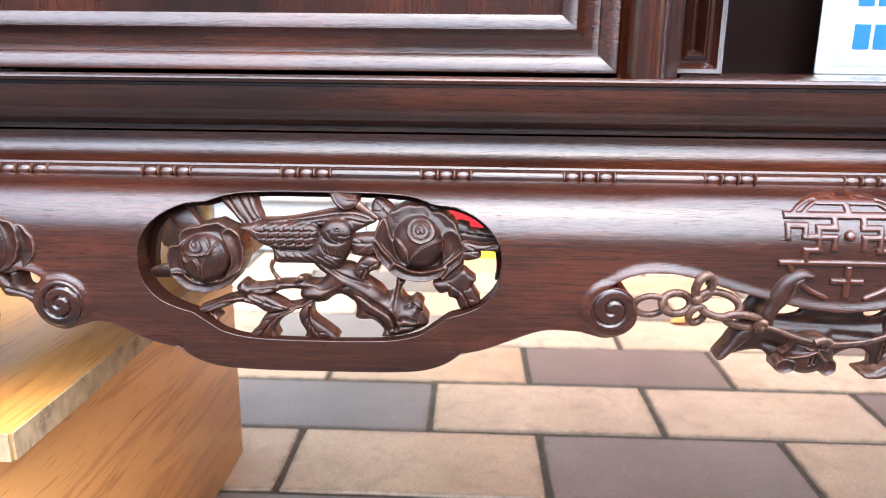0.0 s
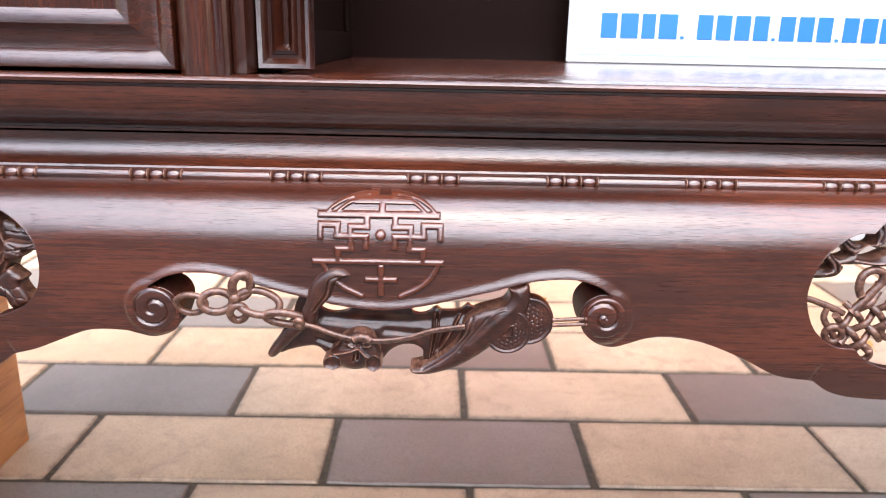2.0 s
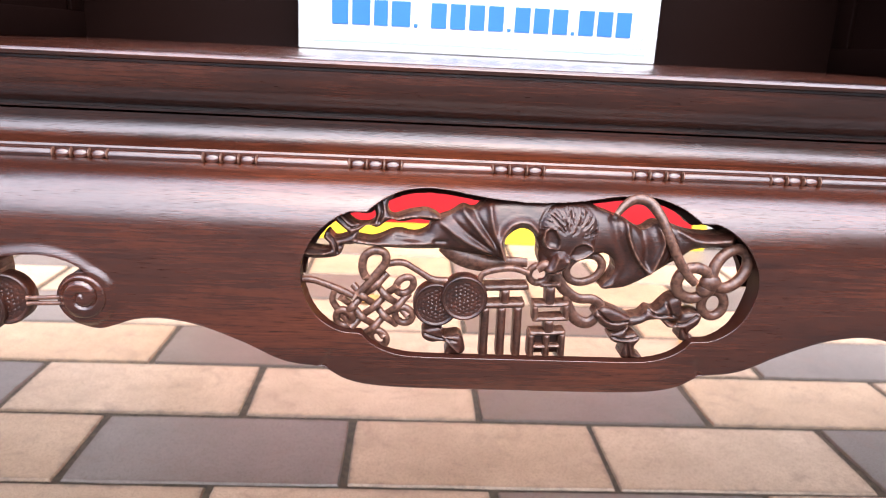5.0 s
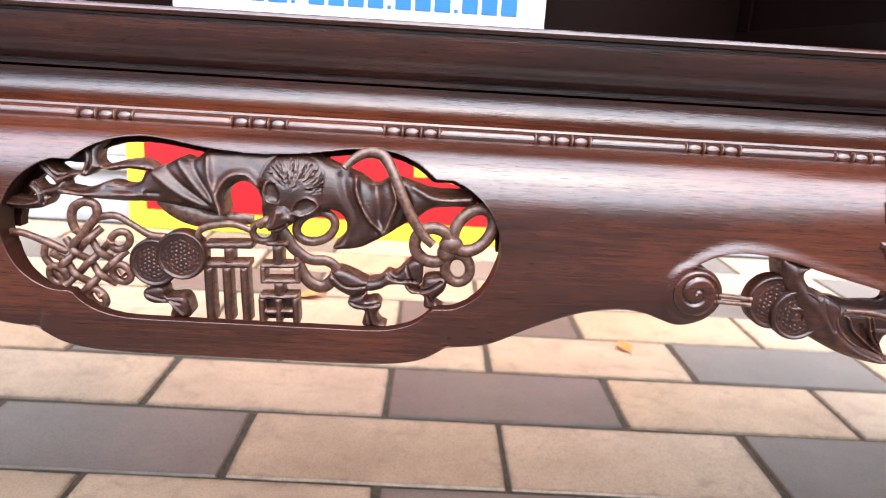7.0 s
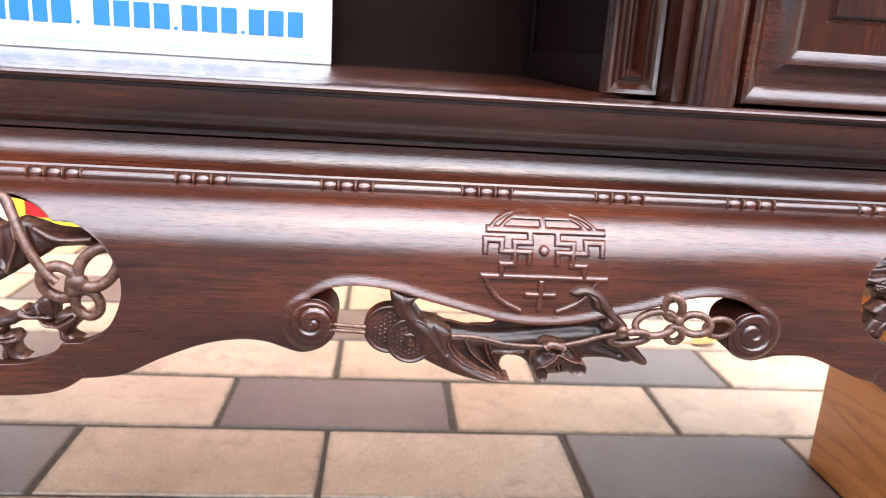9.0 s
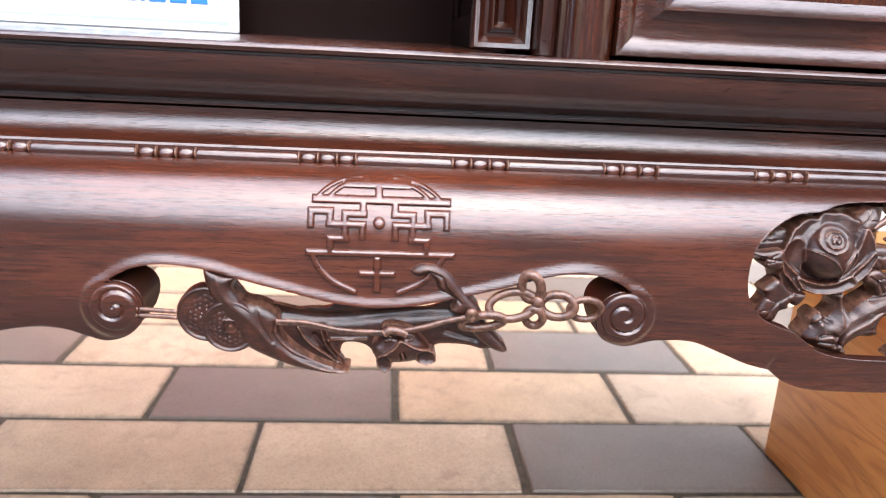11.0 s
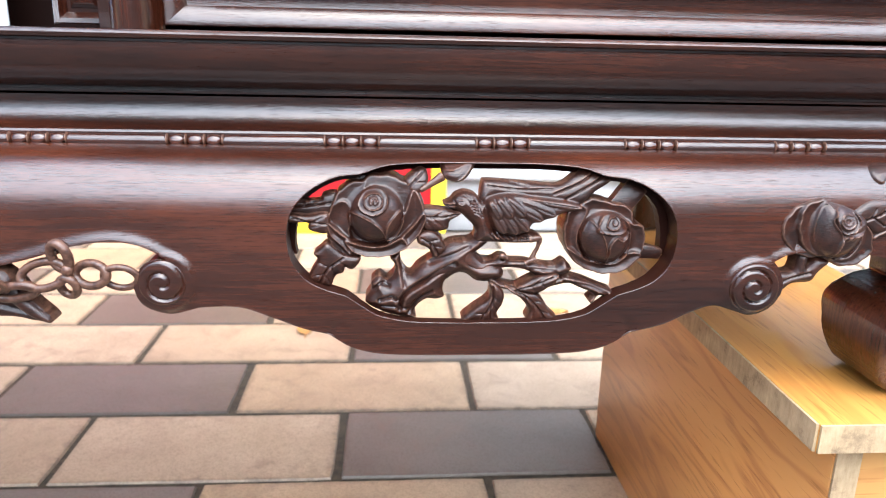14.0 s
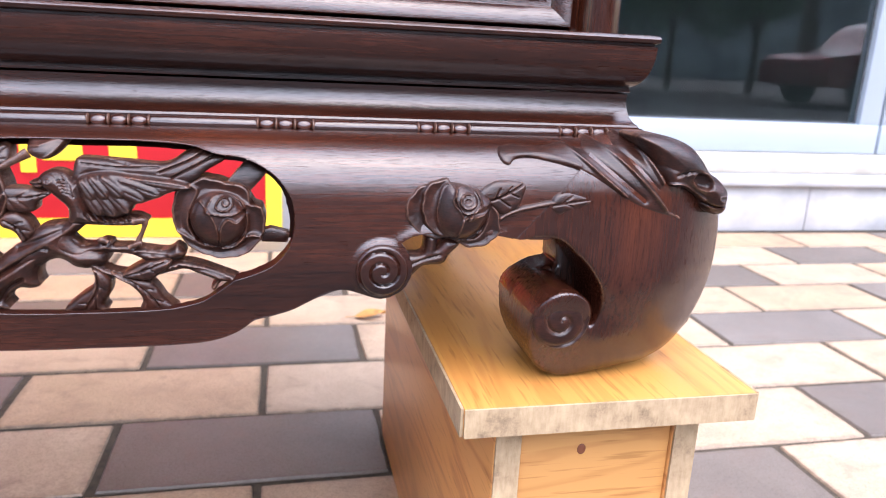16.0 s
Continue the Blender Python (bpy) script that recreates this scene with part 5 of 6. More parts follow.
    carved("bird_leg", merge(R.rod([(280, 384, 16), (322, 380, 14), (318, 412, 9), (302, 445, 10), (292, 472, 14)], base - 0.002, 9), R.rod([(262, 480, 10), (292, 466, 10), (310, 462, 8)], base - 0.005, 8)), mine, "thin leg of the bird", False)

    # its fellow at the other end turns its head back over the wing
    T = Drawing("turned")
    k = T.flat
    scales = []
    for r, (u0, u1, v) in enumerate(((448, 552, 404), (446, 556, 415), (452, 552, 426), (466, 546, 436))):
        n = 6 - (r > 2)
        for q in range(n):
            a, b = u0 + (u1 - u0) * (q + 0.5 * (r % 2)) / n, u0 + (u1 - u0) * (q + 1 + 0.5 * (r % 2)) / n
            scales.append((k([(b, v - 7), (a + 2, v - 3), (a, v + 2), (a + 5, v + 6), (b, v + 6)]), 0.55, 0.42))
    breast = [(k([(486 + 15 * q, 446 + q), (498 + 15 * q, 458), (520 + 13 * q, 466)]), 0.6, 0.42) for q in range(7)] + [(k([(566 + 7 * q, 432 + 3 * q), (574 + 6 * q, 446 + 2 * q), (590 + 4 * q, 456)]), 0.6, 0.42) for q in range(5)]
    carved("bird", layered([
        ("dome", k([(378, 358), (392, 348), (432, 348), (446, 372), (456, 392), (440, 406), (424, 402), (404, 382)]), 0.8, 2.4, 1.6,
         [(k([(392, 354), (414, 380), (438, 402)]), 1.3, 0.6), (k([(408, 350), (428, 376), (446, 398)]), 1.3, 0.6), (k([(424, 350), (438, 374), (452, 392)]), 1.0, 0.5)]),
        ("dome", k([(440, 394), (500, 391), (556, 382), (590, 377), (622, 377), (650, 384), (662, 396), (646, 404), (622, 414), (596, 408), (540, 404), (470, 408)]), 1.8, 3.0, 1.8,
         [(k([(470, 398), (540, 392), (610, 384), (648, 392)]), 1.0, 0.6), (k([(560, 396), (610, 392), (640, 398)]), 0.8, 0.5)]),
        ("dome", k([(452, 426), (478, 444), (484, 466), (520, 468), (556, 470), (590, 480), (606, 468), (620, 442), (624, 424), (612, 404), (586, 398), (562, 408), (540, 436), (500, 436)]), 2.2, 6.8, 3.0, breast),
        ("dome", k([(420, 402), (452, 397), (502, 397), (546, 398), (562, 408), (558, 426), (550, 440), (518, 444), (488, 441), (458, 432), (436, 416)]), 5.2, 2.8, 1.4, scales),
        ("dome", k([(566, 408), (578, 394), (598, 391), (614, 398), (622, 412), (616, 424), (596, 432), (576, 426)]), 7.0, 3.4, 2.0, [(k([(600, 416), (612, 418), (624, 414)]), 0.9, 0.5), (k([(580, 410), (590, 424), (606, 430)]), 0.9, 0.6)]),
        ("over", k(oval((596, 405), 5, 4, 8)), -0.8, 0.9, 0.45)], base + 0.001, 0.009, 0.00055), other, "small carved bird turning its head back", False)
    carved("bird_leg", T.rod([(482, 462, 5), (478, 474, 4), (484, 486, 4), (492, 496, 5)], base - 0.002, 9), other, "thin leg of the bird", False)


build_bird_panel()


def coin(c, r, y, square, seed):
    """A thick coin with a raised rim and punched dots."""
    rnd = random.Random(seed)
    dots = []
    for i in range(-4, 5):
        for j in range(-4, 5):
            q = (0.175 * i + rnd.uniform(-0.03, 0.03), 0.175 * j + 0.08 * (i % 2) + rnd.uniform(-0.03, 0.03))
            if (0.34 if square else 0.0) < math.hypot(*q) < 0.74:
                dots.append((math.hypot(*q), math.atan2(q[1], q[0])))
    nr, na = 30, 64
    Q, A = np.meshgrid(np.linspace(0, 1, nr + 1), np.arange(na) * 2 * math.pi / na, indexing="ij")
    px, pz = Q * np.cos(A), Q * np.sin(A)
    H = 0.0018 + 0.0010 * np.clip((Q - 0.84) / 0.05, 0, 1) - 0.0016 * np.clip((Q - 0.95) / 0.05, 0, 1)
    for dq, da in dots:
        H = H - 0.0009 * np.exp(-(((px - dq * math.cos(da)) ** 2 + (pz - dq * math.sin(da)) ** 2) / 0.0013))
    if square:
        m = np.maximum(np.abs(px), np.abs(pz))
        H = H - 0.0012 * (m < 0.2) + 0.0006 * ((m > 0.2) & (m < 0.27))
    verts = [(c[0] + r * px[i, k], y - H[i, k], c[1] + r * pz[i, k]) for i in range(nr + 1) for k in range(na)]
    faces = [(i * na + k, i * na + (k + 1) % na, (i + 1) * na + (k + 1) % na, (i + 1) * na + k) for i in range(nr) for k in range(na)]
    n = len(verts)
    verts += [(c[0] + r * math.cos(a), y + 0.008, c[1] + r * math.sin(a)) for a in np.arange(na) * 2 * math.pi / na]
    faces += [(nr * na + k, nr * na + (k + 1) % na, n + (k + 1) % na, n + k) for k in range(na)]
    faces.append(tuple(n + k for k in range(na))[::-1])
    return verts, faces


def ring(D, u, v, ru, rv, w, y, sway=0.0, phase=0.0, n=12, sides=9, turn=0.0):
    c, s = math.cos(turn), math.sin(turn)
    pts = []
    for k in range(n):
        a = 2 * math.pi * k / n
        p, q = ru * math.cos(a), rv * math.sin(a)
        pts.append((u + c * p - s * q, v + s * p + c * q, w, sway * math.sin(a + phase)))
    return D.rod(pts, y, sides, 1.0, 4, True)


def build_mid_panel():
    D = Drawing("mid")
    P = Drawing("mid", 0.6485, 0.0, 52.4)
    Q = Drawing("mid", 0.6616, 589.5, 52.4)
    f, g = P.flat, Q.flat
    wing = np.vstack([f([(240, 165), (330, 180), (420, 152), (490, 165), (545, 150), (570, 112), (640, 90), (690, 64), (740, 74), (795, 32), (850, 22), (900, 2), (980, -4)]),
                      g([(150, 4), (250, 18), (320, 78), (380, 105), (440, 130), (500, 165), (560, 140), (630, 158), (700, 182), (800, 190), (870, 178), (856, 238), (780, 240), (700, 246), (650, 276), (600, 300),
                         (540, 335), (480, 366), (420, 388), (336, 389), (372, 350), (390, 310), (378, 272), (340, 250), (290, 262), (230, 275), (190, 302), (150, 322), (104, 306), (84, 262), (84, 212), (60, 165), (20, 146)]),
                      f([(888, 164), (858, 200), (862, 270), (800, 252), (700, 238), (610, 222), (500, 220), (400, 212), (300, 200), (240, 188)])])
    folds = [(f(c), h, w) for c, h, w in (([(690, 72), (760, 160), (858, 266)], -1.5, 2.2), ([(796, 62), (812, 150), (856, 258)], -1.8, 2.0), ([(600, 112), (700, 190), (846, 262)], -1.4, 2.2),
                                          ([(862, 262), (842, 190), (880, 128), (945, 120), (985, 160)], -3.2, 2.4), ([(740, 90), (790, 170), (850, 255)], 0.9, 1.6), ([(640, 100), (730, 180), (840, 255)], 0.9, 1.6),
                                          ([(260, 176), (400, 198), (560, 190)], -1.6, 2.0), ([(420, 168), (520, 184), (620, 190)], 0.9, 1.2))]
    folds += [(g(c), h, w) for c, h, w in (([(432, 130), (436, 190), (470, 270), (520, 330)], -2.4, 1.6), ([(560, 150), (572, 220), (530, 320)], -2.2, 1.6), ([(500, 170), (510, 240), (500, 320)], 1.8, 3.2),
                                           ([(380, 120), (396, 200), (430, 290), (400, 370)], 1.4, 3.0), ([(640, 165), (720, 210), (840, 210)], -1.6, 2.2), ([(600, 170), (620, 230), (600, 290)], 1.2, 1.8))]
    rnd = random.Random(4)
    fur = []
    for k in range(70):
        a = radians(rnd.uniform(-15, 190))
        r0, r1 = rnd.uniform(58, 92), rnd.uniform(98, 132)
        m = (195, 175)
        fur.append((g([(m[0] + r * math.cos(a + t), m[1] - r * math.sin(a + t) * 0.95) for r, t in ((r0, 0), ((r0 + r1) / 2, 0.03), (r1, 0.1))]), rnd.choice((0.6, 0.6, -0.3)), 0.4))
    for k in range(24):
        a = radians(rnd.uniform(30, 150))
        r0 = rnd.uniform(15, 50)
        fur.append((g([(195 + r0 * math.cos(a), 175 - r0 * math.sin(a)), (195 + (r0 + 25) * math.cos(a), 175 - (r0 + 25) * math.sin(a))]), 0.45, 0.35))
    bat = layered([
        ("dome", wing, 0, 4.4, 2.6, folds),
        ("dome", g([(92, 190), (84, 130), (120, 70), (190, 48), (262, 62), (310, 110), (306, 180), (290, 240), (220, 272), (150, 280), (104, 250)]), 3.0, 6.4, 4.5, fur),
        ("dome", g([(118, 262), (140, 232), (172, 226), (196, 250), (204, 276), (180, 300), (160, 318), (130, 322), (104, 308), (100, 286)]), 8.2, 4.2, 2.0,
         [(g([(110, 306), (150, 302), (192, 282)]), 1.6, 0.5), (g([(150, 236), (146, 262), (136, 284)]), -1.2, 1.0)]),
        ("cup", g([(102, 202), (98, 166), (116, 138), (146, 148), (162, 190), (150, 218), (120, 216)]), 5.6, 4.8, 1.0),
        ("cup", g([(198, 246), (214, 214), (250, 198), (288, 212), (290, 240), (244, 264), (212, 262)]), 5.6, 4.8, 1.0),
        ("over", g(oval((158, 246), 9, 8, 8)), 1.3, 0.0, 0.4), ("over", g(oval((196, 262), 9, 8, 8)), 1.3, 0.0, 0.4), ("over", g(oval((122, 300), 20, 14, 10)), 1.4, 0.0, 0.8)], 0.001, 0.014, 0.00065)
    bat_part = carved("bat", bat, None, "carved bat with spread scalloped wings", False)

    def sub(name, data, label):
        carved(name, data, bat_part, label, False)

    def band(D, pts, creases, h=1.0, amt=2.8):
        return layered([("dome", D.flat(pts), h, amt, 1.5, [(D.flat(c), d, w) for c, d, w in creases])], 0.001, 0.012, 0.00065)

    sub("ribbon", merge(
        band(P, [(600, 104), (545, 74), (470, 78), (412, 92), (386, 75), (384, 38), (404, 12), (396, -12), (296, 6), (318, 40), (336, 85), (318, 116), (262, 116), (226, 92), (192, 70), (168, 90), (222, 140), (246, 160),
                 (302, 122), (345, 130), (392, 102), (440, 110), (500, 102), (560, 110)], [([(345, 20), (362, 70), (350, 110)], 1.6, 0.9), ([(190, 86), (240, 128), (300, 108)], 1.2, 0.8), ([(420, 98), (480, 90), (560, 92)], -0.8, 0.9)]),
        band(P, [(262, 146), (216, 165), (176, 170), (150, 143), (132, 165), (156, 192), (148, 215), (52, 204), (52, 238), (130, 248), (192, 240), (214, 208), (205, 196), (262, 192)],
             [([(150, 155), (180, 190), (190, 225)], 1.4, 0.9), ([(60, 222), (120, 230), (165, 222)], -0.8, 0.9)], 0.2)), "fluttering carved ribbon end")
    knot = []
    cx, cy, s = 226, 342, 34
    for k in (-1, 0, 1):
        for hand in (1, -1):
            pts = []
            for j in range(9):
                q = -2 + j * 0.5
                a, b = (q, k) if hand == 1 else (k, q)
                u = cx + (a + b) * s * 0.86
                v = cy + (a - b) * s * 0.80
                pts.append((u, v, 9.5, 0.0024 * math.cos(math.pi * (a + b)) * hand))
            knot.append(D.rod(pts, 0.001, 9, 0.9, 4))
    for u, v, ru, rv, tn in ((302, 290, 24, 20, -0.7), (302, 368, 24, 20, 0.7), (240, 428, 24, 18, 0.8), (150, 372, 24, 20, 0.8)):
        knot.append(ring(D, u, v, ru, rv, 9.5, 0.001, 0.001, 0, 10, 9, tn))
    knot += [D.rod([(200, 268, 10), (190, 240, 11), (195, 210, 11), (220, 196, 11), (246, 204, 11), (250, 228, 11), (232, 252, 11), (208, 282, 11), (180, 310, 10)], 0.0, 9),
             D.rod([(20, 270, 10), (60, 272, 9), (100, 286, 9), (132, 300, 10), (170, 318, 9)], 0.003, 9), D.rod([(120, 300, 8), (118, 330, 9), (150, 372, 9), (160, 385, 9)], 0.002, 9),
             D.rod([(238, 236, 9), (290, 230, 9), (330, 250, 8), (372, 276, 9), (412, 282, 10)], 0.001, 9)]
    for strand in knot:
        sub("knot_strand", strand, "strand of a woven carved cord knot")
    p = D.flat([(384, 341), (455, 320)])
    sub("coin", coin(p[0], 58 * D.u, 0.000, False, 1), "round carved coin with punched dots")
    sub("coin", coin(p[1], 59 * D.u, -0.004, False, 2), "round carved coin with punched dots")
    sub("ribbon", band(P, [(548, 548), (600, 532), (622, 545), (630, 572), (690, 572), (712, 605), (710, 650), (640, 654), (645, 618), (630, 600), (580, 600), (546, 580)],
                       [([(556, 560), (610, 580), (680, 596)], 1.0, 0.8), ([(620, 545), (640, 590), (690, 640)], -0.8, 0.9)]), "short carved ribbon under the coins")
    bars = []
    for u0, u1, v0, v1 in ((506, 622, 292, 308), (552, 574, 305, 345), (500, 614, 338, 354), (502, 523, 352, 484), (546, 566, 352, 484), (588, 608, 352, 486)):
        bars.append((u0, u1, v0, v1, 0))
    for u0, u1, v0, v1 in ((652, 706, 290, 302), (668, 692, 300, 350), (636, 730, 343, 355), (636, 650, 350, 390), (716, 731, 350, 390), (636, 731, 380, 392), (668, 692, 388, 425),
                           (630, 724, 418, 430), (628, 644, 426, 488), (708, 724, 426, 490), (668, 684, 428, 488), (640, 712, 455, 465)):
        bars.append((u0, u1, v0, v1, 1))
    for which in (0, 1):
        got = [D.relief([(a, c), (b, c), (b, d), (a, d)], -0.001, 0.0022, 0.0012, (), 0.010, 0.0009, corners=True) for a, b, c, d, g in bars if g == which]
        if which:
            got.append(D.relief([(640, 425), (712, 425), (712, 484), (640, 484)], 0.004, 0.001, 0.002, (), 0.004, 0.0014, corners=True))
        sub("fretted_emblem", merge(*got), "upright fretted emblem of square bars")
    sub("ribbon", merge(
        Q.rod([(140, 318, 26), (165, 350, 24), (195, 395, 22), (250, 432, 20), (310, 438, 20), (342, 466, 19), (322, 512, 22), (285, 532, 24), (240, 510, 24), (216, 465, 20), (205, 420, 16)], 0.003, 10, 0.7),
        band(Q, [(314, 490), (350, 462), (402, 478), (440, 498), (466, 515), (445, 542), (400, 562), (352, 542), (326, 516)], [([(330, 480), (380, 520), (450, 520)], 1.4, 0.8)]),
        band(Q, [(448, 510), (500, 500), (530, 475), (562, 480), (610, 438), (642, 428), (660, 450), (652, 512), (620, 522), (540, 520), (500, 536), (452, 542)], [([(530, 480), (560, 500), (630, 500)], 1.4, 0.9), ([(600, 450), (620, 500), (640, 510)], 1.2, 0.8)]),
        band(Q, [(384, 575), (430, 556), (452, 548), (446, 578), (484, 574), (502, 600), (482, 628), (492, 660), (514, 676), (432, 672), (440, 620), (408, 612), (384, 596)], [([(392, 584), (440, 596), (490, 590)], 1.3, 0.8), ([(450, 610), (462, 670)], 0.9, 0.8)], 0.4),
        band(Q, [(588, 518), (640, 545), (668, 498), (738, 498), (732, 542), (692, 580), (726, 610), (660, 606), (655, 562), (608, 552)], [([(610, 530), (660, 540), (720, 510)], 1.3, 0.9), ([(670, 560), (690, 600)], 1.0, 0.8)], 0.4)),
        "long twisted carved ribbon")
    sub("cord_knot", merge(
        ring(D, 1052, 300, 44, 42, 15, -0.001, 0.002, 0, 12), ring(D, 1150, 266, 58, 38, 15, 0.000, 0.002, 1.5, 14, 9, -0.75), ring(D, 1108, 358, 30, 34, 13, 0.001, 0.001, 0, 12),
        ball(D.at(1095, 300, -0.002), 0.0075, 0.005, 0.0065, 16, 10), ball(D.at(1085, 318, -0.001), 0.0065, 0.005, 0.006, 14, 8),
        D.rod([(846, 118, 8), (872, 96, 11), (905, 84, 13), (940, 92, 14), (965, 130, 13), (985, 185, 13), (1012, 245, 13), (1034, 278, 12), (1052, 296, 11)], -0.005, 9)), "looped carved cord knot")
    sub("cord", merge(ring(D, 648, 268, 26, 24, 9, 0.000, 0.001, 0, 12), ring(D, 770, 262, 48, 34, 11, 0.005, 0.0, 0, 14, 9, -0.3),
                      D.rod([(620, 262, 8), (580, 248, 9), (535, 250, 9), (500, 262, 8), (492, 290, 7)], -0.003, 8), D.rod([(400, 190, 22), (430, 215, 24), (470, 232, 26), (520, 244, 22), (570, 242, 16), (620, 245, 12)], 0.006, 9, 0.7),
                      D.rod([(640, 250, 10), (660, 240, 14), (675, 250, 15)], -0.005, 9)), "carved cord tied under the bat")


build_mid_panel()


def build_bay():
    """The longevity roundel above each arch."""
    D = Drawing("bay")
    c = 719

    def both(pts):
        return [pts, [(2 * c - u, v) for u, v in pts]]

    strokes = [[(572, 97), (640, 97), (719, 97), (800, 97), (878, 97)], [(719, 60), (719, 95)], [(650, 57), (719, 57), (787, 57)], [(560, 221), (640, 221), (719, 221), (800, 221), (890, 221)],
               [(719, 234), (719, 302)], [(684, 267), (754, 267)]]
    strokes += both([(693, 33), (693, 54)]) + both([(682, 98), (682, 130)]) + both([(640, 130), (684, 130)]) + both([(640, 130), (640, 155)])
    strokes += both([(562, 126), (562, 158)]) + both([(562, 125), (607, 125)]) + both([(606, 125), (606, 155)]) + both([(604, 155), (682, 155)]) + both([(681, 155), (681, 182)])
    strokes += both([(641, 155), (641, 188)]) + both([(607, 188), (643, 188)]) + both([(608, 188), (608, 217)])
    def lie(pts):
        f = smooth_line(D.flat(pts), 5)
        back = face_y(f[:, 1]) + 0.009
        for _ in range(4):
            back = face_y(f[:, 1] - 0.20 * back) + 0.009
        return np.stack([f[:, 0] + (f[:, 0] - 0.465) * back / 0.41, f[:, 1] - 0.20 * back], 1)

    lines = [(lie(st), 0.0021) for st in strokes]
    lines += [(lie(a), 0.0011) for a in both([(572, 97), (595, 74), (625, 54), (660, 40), (700, 33)]) + both([(604, 90), (630, 68), (662, 50)])]
    lines += [(lie(a), 0.0021) for a in both([(566, 221), (584, 254), (618, 286), (668, 309)])]
    dot = lie([(c, 150), (c, 150.5), (c, 151)])[0]
    every = np.vstack([a for a, _ in lines])
    lo, hi = every.min(0) - 0.004, every.max(0) + 0.004

    def fret(X, Z):
        d = np.hypot(X - dot[0], Z - dot[1]) - 0.0036
        for line, w in lines[:len(strokes)]:
            (x0, z0), (x1, z1) = line.min(0) - w, line.max(0) + w
            d = np.minimum(d, np.maximum(np.maximum(x0 - X, X - x1), np.maximum(z0 - Z, Z - z1)))
        for line, w in lines[len(strokes):]:
            d = np.minimum(d, near(X, Z, line) - w)
        return d

    def raised(x, z, d):
        rise = 0.0019 * (1 - np.exp(np.minimum(d, 0) / 0.0005)) + 0.0012 * np.sqrt(np.clip(1 - ((x - dot[0]) ** 2 + (z - dot[1]) ** 2) / 0.0036 ** 2, 0, 1))
        return face_y(z) - 0.0003 - rise

    v, f = plate(fret, (lo[0], hi[0], lo[1], hi[1]), 0.00055, raised, lambda x, z, d: face_y(z) + 0.002)
    carved("longevity_roundel", (v, f), None, "round longevity emblem of raised fretwork", smooth=50, mat=WOOD_X)


build_bay()


def hanging_bat(D, W, web, ribs, wing, crease, arm, blade, brow, head, chevron, eyes, ears, knot, cord, knuckle):
    """One bat under an arch: a hollowed web behind, a broad wing, a curled arm, a blade-like wing tip, its head and the cord over its back."""
    k, w = D.flat, W.flat
    level = lambda x, z: np.zeros_like(x)
    hollow = [(w(line), depth, width) for line, depth, width in ribs]
    body = merge(
        layered([("dome", w(web), 0, 1.6, 1.4, hollow)], 0.0015, 0.005, 0.0007, level),
        layered([("dome", k(wing), 0.4, 3.6, 1.8, [(k(line), depth, width) for line, depth, width in crease])], -0.0085, 0.017, 0.0007, level),
        layered([("dome", k(arm), 0.4, 4.0, 1.7, [(k(brow), 0.9, 0.7)])], -0.0100, 0.013, 0.0007, level),
        layered([("dome", k(blade), 0.2, 3.4, 1.3)], -0.0060, 0.012, 0.0007, level))
    bat = carved("hanging_bat", body, None, "carved bat hanging head down below the apron", False)
    face = layered([("dome", k(head), 0, 6.4, 2.6, [(k(line), depth, width) for line, depth, width in chevron])]
                   + [("over", k(oval(e, 9, 6, 10)), 1.2, 0.6, 0.5) for e in eyes]
                   + [("cup", k(oval(e[:2], e[2], e[3], 14)), 2.6, 4.6, 1.0) for e in ears], -0.0080, 0.012, 0.0006, level)
    carved("bat_head", face, bat, "small snouted head with cupped ears", False)
    lower = [(u, v + 6 * min(1, abs(u - knuckle[0]) / 90), r * 0.8) for u, v, r in cord]
    strand = merge(D.rod(cord, -0.0145, 9), D.rod(lower, -0.0125, 8), D.rod([(u, v, 6.5) for u, v in knot], -0.0165, 9),
                   ring(D, knuckle[0], knuckle[1], 6, 10, 5.5, -0.0145, 0.004, 0, 10, 8), ball(D.at(knuckle[0], knuckle[1], -0.0145), 0.0030, 0.0040, 0.0040, 12, 8))
    carved("cord", strand, bat, "carved double cord held by the bat", False)
    return bat


